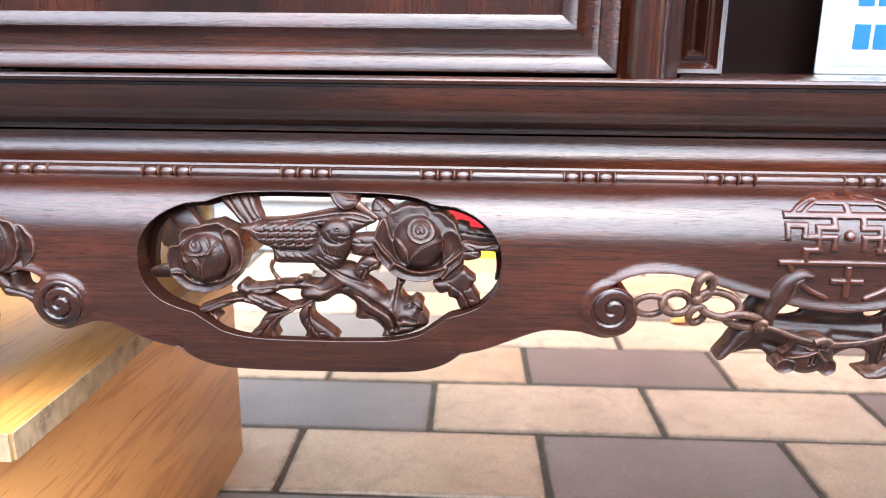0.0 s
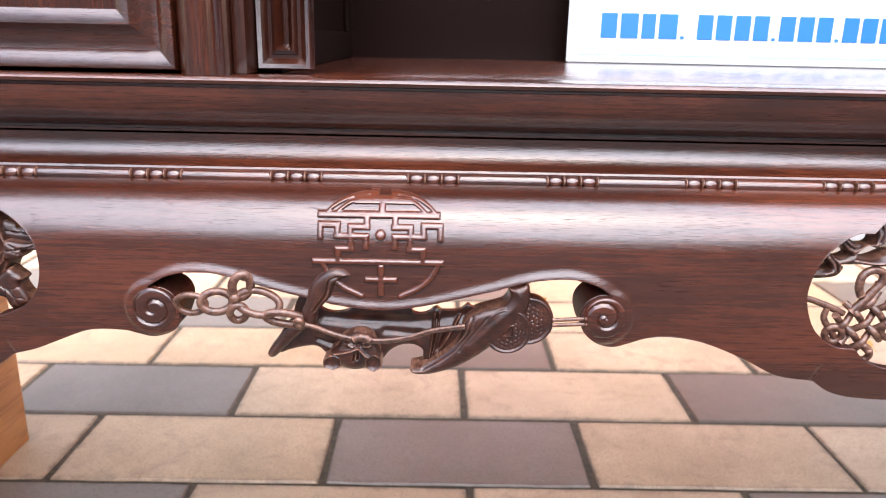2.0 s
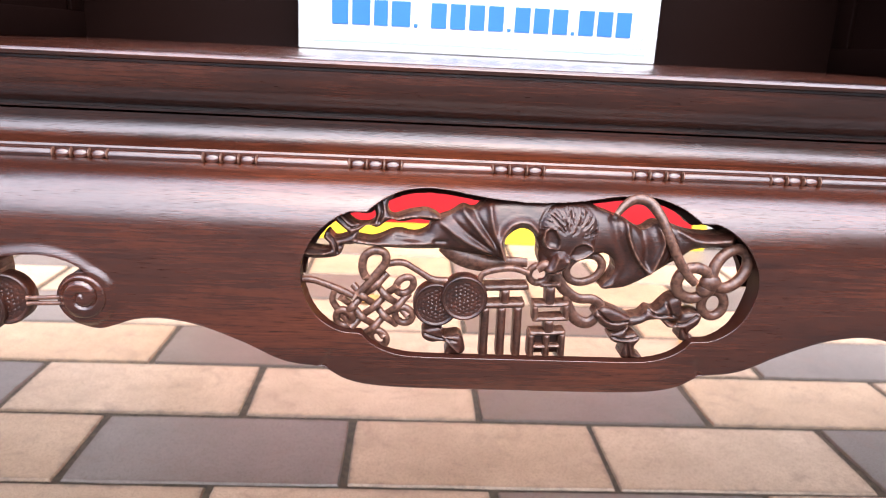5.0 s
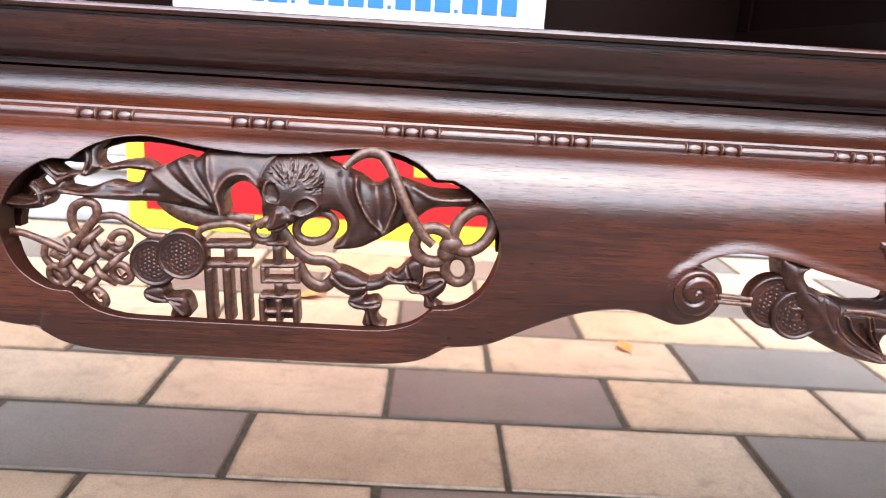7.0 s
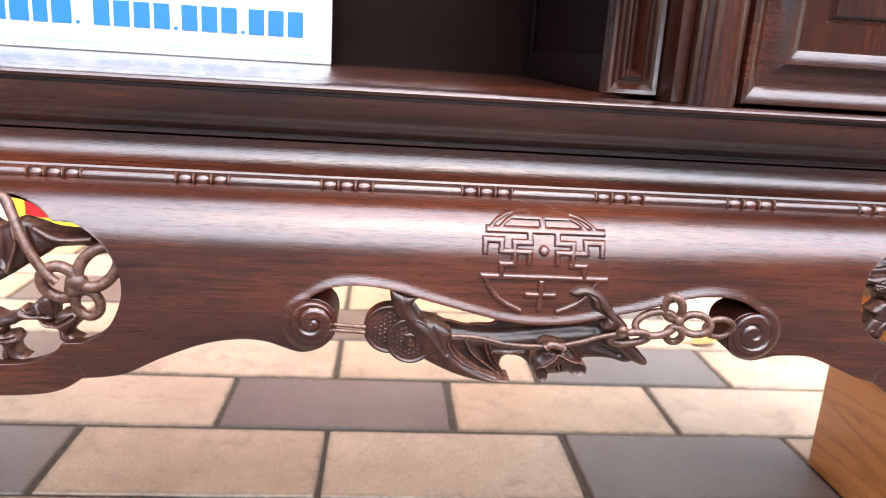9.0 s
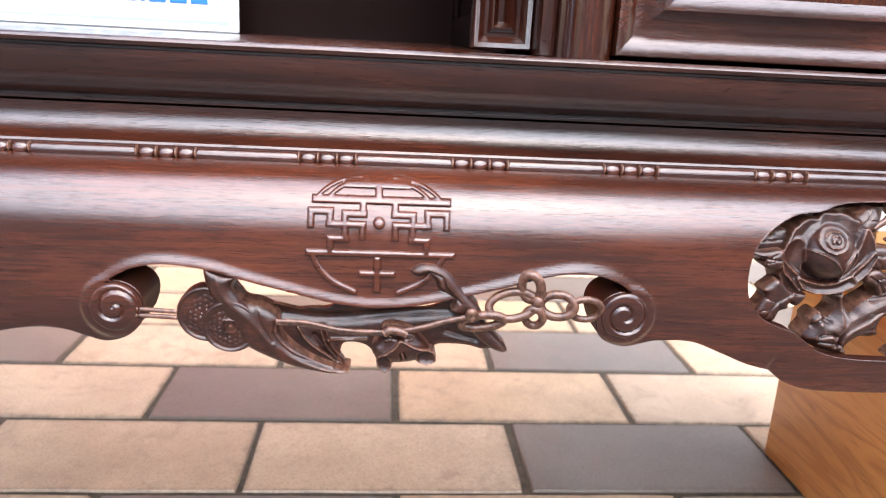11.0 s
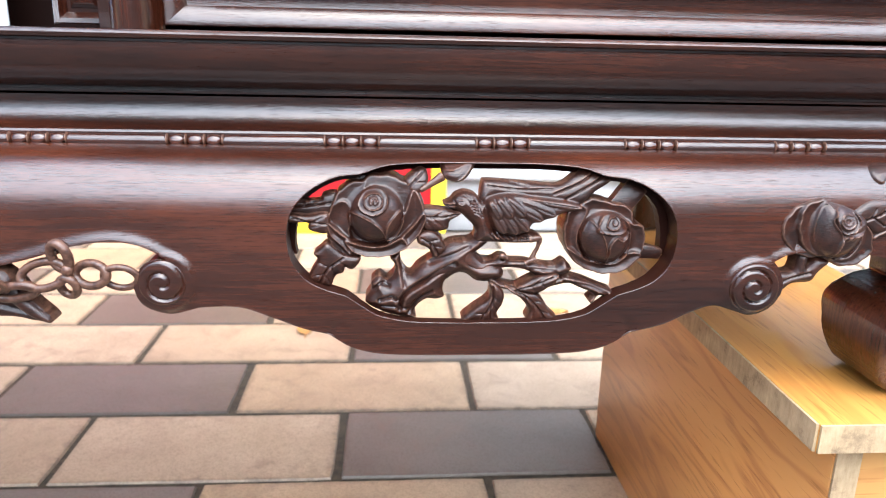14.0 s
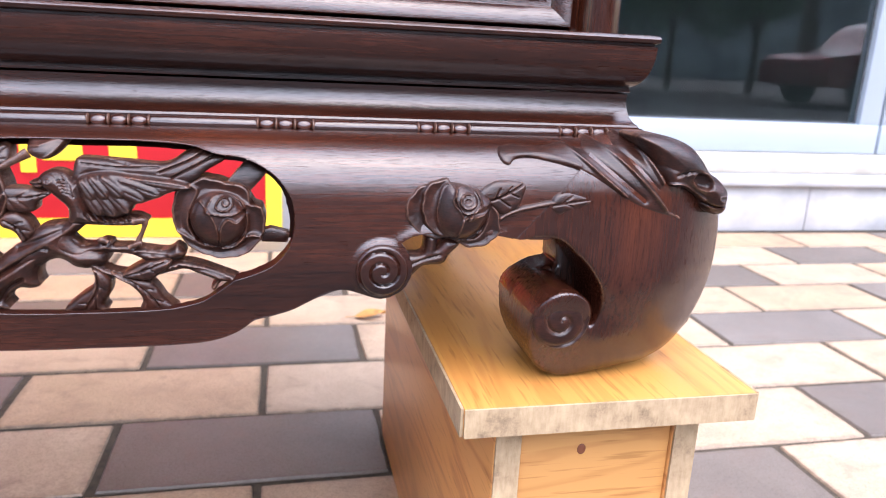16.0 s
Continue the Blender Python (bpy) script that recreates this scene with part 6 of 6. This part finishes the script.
def build_hanging_bats():
    """The two hand-carved bats, each with a chain on one side and two coins on the other."""
    D, E = Drawing("hang"), Drawing("perch")
    left = hanging_bat(
        D, Drawing("hang_web"),
        [(474, 562), (482, 535), (502, 518), (522, 548), (540, 558), (562, 558), (577, 553), (584, 543), (600, 535), (640, 535), (680, 543), (688, 557), (702, 562), (716, 559), (730, 550), (742, 556), (762, 556),
         (776, 553), (787, 545), (798, 551), (825, 552), (845, 552), (815, 600), (770, 635), (712, 655), (708, 638), (706, 624), (690, 615), (668, 616), (648, 626), (630, 645), (600, 652), (550, 645), (536, 632),
         (520, 619), (498, 618), (470, 624), (452, 628), (462, 595)],
        [([(728, 558), (724, 600), (716, 648)], -1.9, 0.7), ([(737, 558), (731, 600), (718, 648)], -1.5, 0.6), ([(772, 565), (745, 610), (716, 652)], -1.9, 0.8), ([(532, 566), (600, 572), (700, 574), (790, 562)], 2.2, 4.2),
         ([(750, 590), (735, 625)], 1.4, 1.4), ([(640, 590), (700, 595)], 1.2, 2.6), ([(520, 605), (560, 618)], 1.2, 2.2)],
        [(850, 513), (868, 514), (892, 508), (897, 524), (895, 546), (880, 570), (852, 599), (812, 629), (770, 653), (724, 667), (692, 668), (684, 659), (704, 655), (742, 634), (770, 606), (780, 578), (800, 561),
         (832, 551), (852, 545), (862, 530), (858, 516)],
        [([(795, 568), (783, 600), (750, 632), (706, 658)], 0.8, 0.7), ([(872, 512), (876, 540), (830, 580), (790, 616)], -0.6, 2.2), ([(820, 566), (790, 600), (770, 624)], 0.5, 0.6)],
        [(500, 521), (510, 501), (525, 487), (545, 479), (562, 481), (575, 491), (560, 497), (547, 509), (541, 530), (526, 545), (516, 560), (513, 578), (494, 574), (490, 556), (497, 538)],
        [(470, 580), (504, 581), (482, 602), (456, 626), (440, 640), (430, 639), (429, 630), (444, 610), (456, 590)],
        [(553, 492), (538, 500), (531, 525), (512, 552)],
        [(562, 602), (585, 593), (611, 596), (623, 612), (630, 632), (612, 650), (597, 659), (574, 659), (557, 650), (548, 636), (541, 627), (556, 615)],
        [([(545, 629), (576, 622), (592, 617), (606, 630), (626, 640)], -1.8, 0.8), ([(585, 628), (583, 640)], 1.2, 0.5), ([(592, 626), (590, 638)], 1.2, 0.5), ([(566, 606), (600, 611), (618, 608)], 1.0, 0.9)],
        [(581, 609), (607, 610)], [(545, 645, 17, 13), (619, 646, 15, 15)], [(584, 599), (594, 595), (605, 596), (613, 601)],
        [(480, 571, 4), (512, 578, 4.5), (545, 590, 4.5), (580, 599, 4), (630, 603, 3.6), (680, 597, 3.4), (725, 584, 3.4), (780, 577, 3.4)], (488, 573))
    right = hanging_bat(
        E, Drawing("perch_web"),
        [(900, 490), (930, 496), (950, 497), (976, 504), (1000, 503), (1024, 503), (1034, 496), (1037, 480), (1060, 472), (1110, 472), (1146, 484), (1150, 500), (1166, 506), (1190, 503), (1204, 494), (1218, 480),
         (1256, 500), (1268, 530), (1280, 562), (1262, 572), (1235, 565), (1200, 562), (1182, 566), (1165, 584), (1130, 588), (1106, 588), (1090, 575), (1075, 562), (1055, 558), (1042, 561), (1036, 576), (1040, 592),
         (1000, 588), (950, 560), (915, 525)],
        [([(976, 530), (992, 557), (1046, 598)], -1.9, 0.8), ([(1010, 530), (1018, 562), (1044, 596)], -1.9, 0.7), ([(1017, 530), (1025, 562), (1046, 594)], -1.4, 0.6), ([(1020, 552), (1080, 552)], -1.3, 0.7),
         ([(940, 508), (1020, 518), (1120, 512), (1210, 508)], 2.2, 4.2), ([(1000, 545), (1020, 575)], 1.4, 1.4), ([(1205, 540), (1250, 556)], 1.2, 2.2)],
        [(852, 436), (875, 446), (899, 450), (898, 454), (891, 458), (889, 468), (897, 481), (906, 492), (930, 498), (955, 514), (956, 538), (970, 560), (1000, 584), (1030, 597), (1058, 604), (1040, 608), (1008, 604),
         (958, 590), (902, 561), (890, 536), (870, 502), (855, 476), (849, 450)],
        [([(950, 522), (948, 545), (975, 575), (1030, 600)], 0.8, 0.7), ([(870, 448), (876, 480), (915, 520), (950, 565)], -0.6, 2.2), ([(925, 502), (932, 530), (945, 552)], 0.6, 0.7)],
        [(1168, 442), (1178, 434), (1192, 431), (1212, 435), (1231, 450), (1246, 475), (1268, 501), (1264, 513), (1240, 515), (1224, 506), (1231, 491), (1222, 480), (1208, 470), (1205, 456), (1195, 448), (1180, 450)],
        [(1238, 514), (1266, 514), (1281, 540), (1305, 570), (1299, 579), (1276, 569), (1252, 543)],
        [(1196, 442), (1216, 452), (1222, 470), (1240, 492)],
        [(1108, 552), (1115, 534), (1136, 531), (1160, 538), (1176, 555), (1186, 574), (1168, 586), (1140, 591), (1110, 589), (1096, 575), (1098, 560)],
        [([(1108, 577), (1134, 559), (1142, 550), (1160, 560), (1184, 570)], -1.8, 0.8), ([(1138, 572), (1140, 582)], 1.2, 0.5), ([(1145, 570), (1147, 580)], 1.2, 0.5), ([(1110, 548), (1135, 546), (1160, 548)], 1.0, 0.9)],
        [(1120, 545), (1155, 545)], [(1112, 589, 12, 15), (1178, 580, 16, 13)], [(1118, 536), (1128, 531), (1142, 533), (1152, 538)],
        [(955, 516, 3.4), (1000, 519, 3.4), (1050, 531, 3.5), (1100, 535, 3.6), (1140, 534, 3.6), (1180, 528, 4), (1215, 519, 4.2), (1262, 510, 4.2)], (1255, 511))
    bats = [left, right]
    y = -0.011
    for u, v, ru, rv, w, tn, ph in ((292, 541, 27, 18, 4.4, 0.05, 0.0), (338, 537, 27, 17, 5.6, 0.12, 2.2), (382, 509, 15, 21, 6.2, 0.1, 1.0), (377, 557, 14, 15, 5.4, 0.0, 0.4), (412, 539, 39, 19, 5.4, 0.22, 3.0),
                                    (461, 567, 35, 11, 5.6, 0.18, 0.8)):
        carved("chain_link", ring(D, u, v, ru, rv, 1.3 * w, y, 0.0022, ph, 12, 9, tn), bats, "carved chain link")
    carved("chain_stub", merge(D.rod([(402, 514, 8), (403, 506, 9), (404, 499, 10)], y + 0.011, 9), ball(D.at(372, 530, y - 0.002), 0.0034, 0.0032, 0.0036, 12, 8)), bats, "stub joining the chain to the arch")
    carved("cord_end", merge(D.rod([(936, 570, 4), (968, 569, 4), (1006, 567, 4)], y, 8), D.rod([(936, 579, 4), (968, 578, 4), (1006, 577, 4)], y, 8)), bats, "double cord running to the scroll")
    p = D.flat([(894, 575), (856, 590)])
    carved("coin", coin(p[0], 46 * D.u, y + 0.0045, False, 5), bats, "round carved coin with punched dots")
    carved("coin", coin(p[1], 43.5 * D.u, y + 0.0015, True, 6), bats, "round carved coin with square centre")


build_hanging_bats()


def build_bracket():
    """The rose spray and the bat's head at each corner."""
    A = Drawing("foot", 0.389, -20.0, 0.0)
    B = Drawing("foot", 0.483, 260.0, 0.0)
    f, g = A.flat, B.flat

    def skin(x, z):
        k = np.clip((x - 1.02) / 0.06, 0, 1)
        return (1 - k) * face_y(z) + k * leg_y(x, z)

    spray = carved("bracket_rose", layered([
        ("dome", f(oval((370, 450), 190, 120)), 0.2, 0.6, 2.0),
        ("cup", f([(146, 422), (172, 370), (214, 334), (262, 336), (252, 450), (312, 558), (240, 558), (178, 516), (150, 470)]), 0.6, 3.4, 3.4),
        ("cup", f([(216, 402), (234, 345), (270, 308), (340, 306), (332, 360), (302, 440), (334, 545), (290, 552), (243, 510), (220, 460)]), 2.2, 3.4, 3.4),
        ("cup", f([(350, 562), (450, 560), (500, 500), (520, 418), (552, 438), (568, 500), (558, 547), (500, 594), (430, 603), (376, 582)]), 1.0, 3.2, 3.4),
        ("dome", f([(283, 450), (298, 370), (330, 318), (400, 323), (462, 348), (518, 388), (521, 420), (492, 492), (440, 548), (380, 564), (318, 544), (288, 502)]), 2.6, 7.8, 4.2),
        ("over", f([(300, 352), (334, 312), (368, 345), (352, 390), (388, 450), (382, 502), (350, 556), (296, 524), (278, 450)]), 1.3, 1.0, 0.5),
        ("over", f([(386, 470), (440, 450), (506, 448), (482, 524), (420, 562), (366, 562)]), 1.3, 1.0, 0.5),
        ("over", f([(455, 346), (512, 380), (524, 420), (470, 452), (410, 470), (432, 440), (470, 402)]), 1.3, 1.0, 0.5),
        ("over", f([(356, 350), (400, 323), (456, 345), (472, 390), (440, 436), (390, 442), (364, 400)]), 1.2, 0.9, 0.5),
        ("over", f([(374, 386), (400, 358), (442, 364), (448, 400), (416, 422), (384, 411)]), 0.9, 0.9, 0.4),
        ("over", f(oval((412, 390), 20, 18, 8)), -0.8, 0.6, 0.4)], 0.001, 0.008, 0.00055, skin), None, "rose carved on the bracket beside the scroll leg")

    def leaf(D, outline, rib, veins):
        cuts = [(D.flat(rib), 1.2, 0.6)] + [(D.flat(v), 0.8, 0.45) for v in veins]
        carved("leaf", layered([("dome", D.flat(outline), 0.4, 2.2, 1.2, cuts)], 0.0, 0.004, 0.0006, skin), spray, "carved leaf lying on the apron")

    leaf(A, [(470, 372), (520, 325), (580, 308), (682, 320), (672, 380), (642, 432), (580, 458), (528, 422)], [(500, 404), (590, 370), (676, 324)], ([(545, 388), (570, 345)], [(590, 370), (625, 335)], [(560, 384), (610, 420)], [(610, 362), (652, 380)]))
    leaf(B, [(56, 342), (80, 298), (130, 286), (206, 312), (190, 337), (120, 358), (88, 372)], [(60, 336), (120, 325), (200, 314)], ([(100, 328), (140, 302)], [(110, 328), (150, 345)]))
    carved("stem", layered([("dome", f([(560, 470), (590, 448), (650, 424), (720, 408), (800, 394), (860, 398), (800, 418), (720, 434), (650, 450), (600, 468), (570, 486)]), 0.4, 2.4, 0.9)], 0.0, 0.004, 0.0006, skin), spray, "thin stem of a leaf")
    carved("twig", layered([("dome", f([(128, 650), (160, 640), (226, 632), (244, 556), (292, 556), (284, 616), (330, 570), (392, 588), (342, 642), (312, 682), (230, 692), (180, 732), (140, 772), (122, 700)]), 0.5, 4.0, 2.0,
                             [(f([(150, 690), (230, 660), (300, 640)]), 1.0, 0.9)])], 0.003, 0.010, 0.0007, skin), spray, "short twig under the bracket rose")

    # the bat whose head points out at the corner
    ribs = [(g(c), h, w) for c, h, w in (([(150, 126), (250, 228), (330, 302)], -1.8, 1.2), ([(272, 108), (380, 230), (480, 352)], -1.8, 1.2), ([(402, 92), (462, 230), (536, 382)], -2.2, 1.5), ([(210, 140), (310, 240), (400, 320)], 1.2, 2.0),
                                         ([(340, 130), (420, 240), (500, 350)], 1.2, 2.0), ([(-80, 160), (60, 158), (180, 195)], -0.6, 1.6))]
    bat = carved("corner_bat", layered([("dome", g([(-110, 162), (-95, 138), (-40, 130), (60, 135), (150, 123), (200, 140), (270, 105), (330, 132), (402, 88), (470, 92), (560, 130), (620, 170), (650, 230), (600, 272), (490, 258),
                                                    (474, 300), (500, 350), (542, 388), (470, 374), (380, 342), (310, 302), (260, 267), (180, 217), (80, 187), (0, 173), (-50, 179), (-75, 197), (-100, 187)]), 0.4, 2.8, 1.2, ribs)],
                                       0.0005, 0.005, 0.0007, skin), None, "bat wing carved in low relief over the corner")
    head = layered([
        ("dome", g([(400, 92), (460, 84), (530, 98), (600, 132), (640, 180), (665, 225), (700, 252), (728, 290), (726, 322), (718, 362), (690, 382), (640, 360), (615, 318), (560, 282), (500, 270), (462, 215), (430, 150)]), 2.0, 13.0, 5.0,
         [(g([(625, 330), (670, 345), (712, 342)]), 1.6, 0.6), (g([(480, 262), (540, 262), (600, 296), (630, 320)]), -2.0, 1.1), (g([(520, 230), (570, 215), (610, 222)]), 1.2, 1.0)]),
        ("cup", g([(584, 256), (590, 224), (632, 222), (658, 250), (648, 284), (608, 282)]), 6.5, 6.5, 1.2),
        ("over", g(oval((692, 314), 22, 13, 10)), -1.2, 1.2, 0.6), ("over", g(oval((556, 222), 16, 10, 8)), -0.8, 0.9, 0.5)], 0.002, 0.026, 0.0007, lambda x, z: np.minimum(skin(x, z), 0.003))
    carved("bat_head", head, bat, "bat head jutting out at the corner")


build_bracket()


# ---- the sign on the shelf ----
def build_sign():
    y = 0.530
    sign = empty("sign_board", (0.013, y, 0.5895), "white plastic sign with blue print standing on the cabinet shelf", "sign")
    lean = 0.0
    part("board", boxed(-0.2205, 0.2445, y, y + 0.006, 0.5896, 0.800, bevel=0.0028, seg=3), SIGN_WHITE, sign)
    f0, f1 = y - 0.0012, y - 0.0002
    bm = bmesh.new()
    for a in (0.0125, 0.0150):
        box(bm, -0.2205 + a, 0.2445 - a, f0, f1, 0.5896 + a - 0.002, 0.5896 + a - 0.0012)
        box(bm, -0.2205 + a, -0.2205 + a + 0.0008, f0, f1, 0.5896 + a - 0.0010, 0.79)
        box(bm, 0.2445 - a - 0.0008, 0.2445 - a, f0, f1, 0.5896 + a - 0.0010, 0.79)
    part("border", bm, SIGN_PALE, sign, "thin pale blue double border")
    # stepped corner ornaments
    for s in (1, -1):
        bm = bmesh.new()
        cx = 0.2445 - 0.017 if s > 0 else -0.2205 + 0.017
        for i in range(4):
            for j in range(4 - i):
                x, z = cx - s * (i * 0.0052 + 0.002), 0.6055 + j * 0.0058 + 0.002
                box(bm, min(x, x - s * 0.0036), max(x, x - s * 0.0036), f0 - 0.0003, f1, z, z + 0.0012)
                box(bm, min(x, x - s * 0.0010), max(x, x - s * 0.0010), f0 - 0.0003, f1, z + 0.0013, z + 0.0046)
        part("corner_ornament", bm, SIGN_PALE, sign, "stepped pale blue corner ornament")
    # two lines of print as plain bars
    for z0, z1, x, widths in ((0.6215, 0.6530, -0.1780, (20, 22, 17, 23, 5, -8, 19, 19, 19, 19, 5, 19, 19, 19, 5, 19, 19, 19)),
                              (0.6750, 0.7065, -0.1780, (20, 20, 5, -8, 19, 19, 19, 19, 5, 19, 19, 19, 5, 19, 19, 19))):
        for w in widths:
            if w > 0:
                low = z0 + 0.0045 if w == 5 else z1
                part("bar", boxed(x, x + w * 0.00106, f0, f1, z0, low, bevel=0.0003, seg=1), SIGN_BLUE, sign, "blue printed bar")
                x += w * 0.00106 + 0.0044
            else:
                x += 0.012


build_sign()


# ---- stone slabs of the forecourt ----
def build_pavers():
    length, depth = 0.3945, 0.193
    shaper = random.Random(3)

    def slab():
        """One slab with slightly chipped, uneven edges."""
        hx, hy = length / 2 - 0.0042, depth / 2 - 0.0040
        rim = []
        for (ax, ay), (bx, by), n in (((-hx, -hy), (hx, -hy), 9), ((hx, -hy), (hx, hy), 5), ((hx, hy), (-hx, hy), 9), ((-hx, hy), (-hx, -hy), 5)):
            for k in range(n):
                q = (k + shaper.uniform(-0.2, 0.2) * (k > 0)) / n
                pull = 1 - abs(shaper.gauss(0, 0.0075)) - (0.012 if k == 0 else 0)
                rim.append(((ax + (bx - ax) * q) * (1 - (1 - pull) * 0.5), (ay + (by - ay) * q) * pull))
        m = len(rim)
        verts = [(x * 0.989, y * 0.978, 0.0) for x, y in rim] + [(x, y, -0.0028) for x, y in rim] + [(x, y, -0.010) for x, y in rim]
        faces = [tuple(range(m))] + [(i + m, (i + 1) % m + m, (i + 1) % m, i) for i in range(m)] + [(i + 2 * m, (i + 1) % m + 2 * m, (i + 1) % m + m, i + m) for i in range(m)]
        return to_mesh("paver", verts, faces, 30)

    beige, greys = [slab() for _ in range(7)], [slab() for _ in range(5)]
    for one in beige:
        one.materials.append(PAVER_BEIGE)
    for one in greys:
        one.materials.append(PAVER_GREY)
    rnd = random.Random(7)
    spare = ([], [], [])
    for row in range(-4, 7):
        for col in range(-18, 20):
            off = 0.0 if row % 2 == 0 else 0.2125
            x = 0.243 + off + (col + 0.5) * length
            y = 0.45 + (row + 0.5) * depth
            is_grey = col % 3 == (1 if row % 2 == 0 else 2)
            jog = (rnd.uniform(-0.0014, 0.0014), rnd.uniform(-0.0012, 0.0012), rnd.uniform(-0.0014, 0.0004))
            turn = rnd.uniform(-0.35, 0.35)
            if y + depth / 2 > 1.86:
                continue
            near = -3 <= row <= 6 and -9 <= col <= 10
            if near:
                ob = new("paver", rnd.choice(greys if is_grey else beige))
                ob.parent = pavement
                ob.matrix_basis = pose(x + jog[0], y + jog[1], jog[2], 0, 0, turn)
            else:
                n = len(spare[0])
                c, s = math.cos(radians(turn)), math.sin(radians(turn))
                for vert in beige[0].vertices:
                    vx, vy, vz = vert.co
                    spare[0].append((x + c * vx - s * vy, y + s * vx + c * vy, vz + jog[2]))
                for face in beige[0].polygons:
                    spare[1].append([i + n for i in face.vertices])
                    spare[2].append(1 if is_grey else 0)
    rest = to_mesh("outer_pavers", spare[0], spare[1], 60)
    rest.materials.append(PAVER_BEIGE)
    rest.materials.append(PAVER_GREY)
    rest.polygons.foreach_set("material_index", spare[2])
    tagged(part("outer_pavers", rest, PAVER_BEIGE, pavement), kind="stuff")


build_pavers()
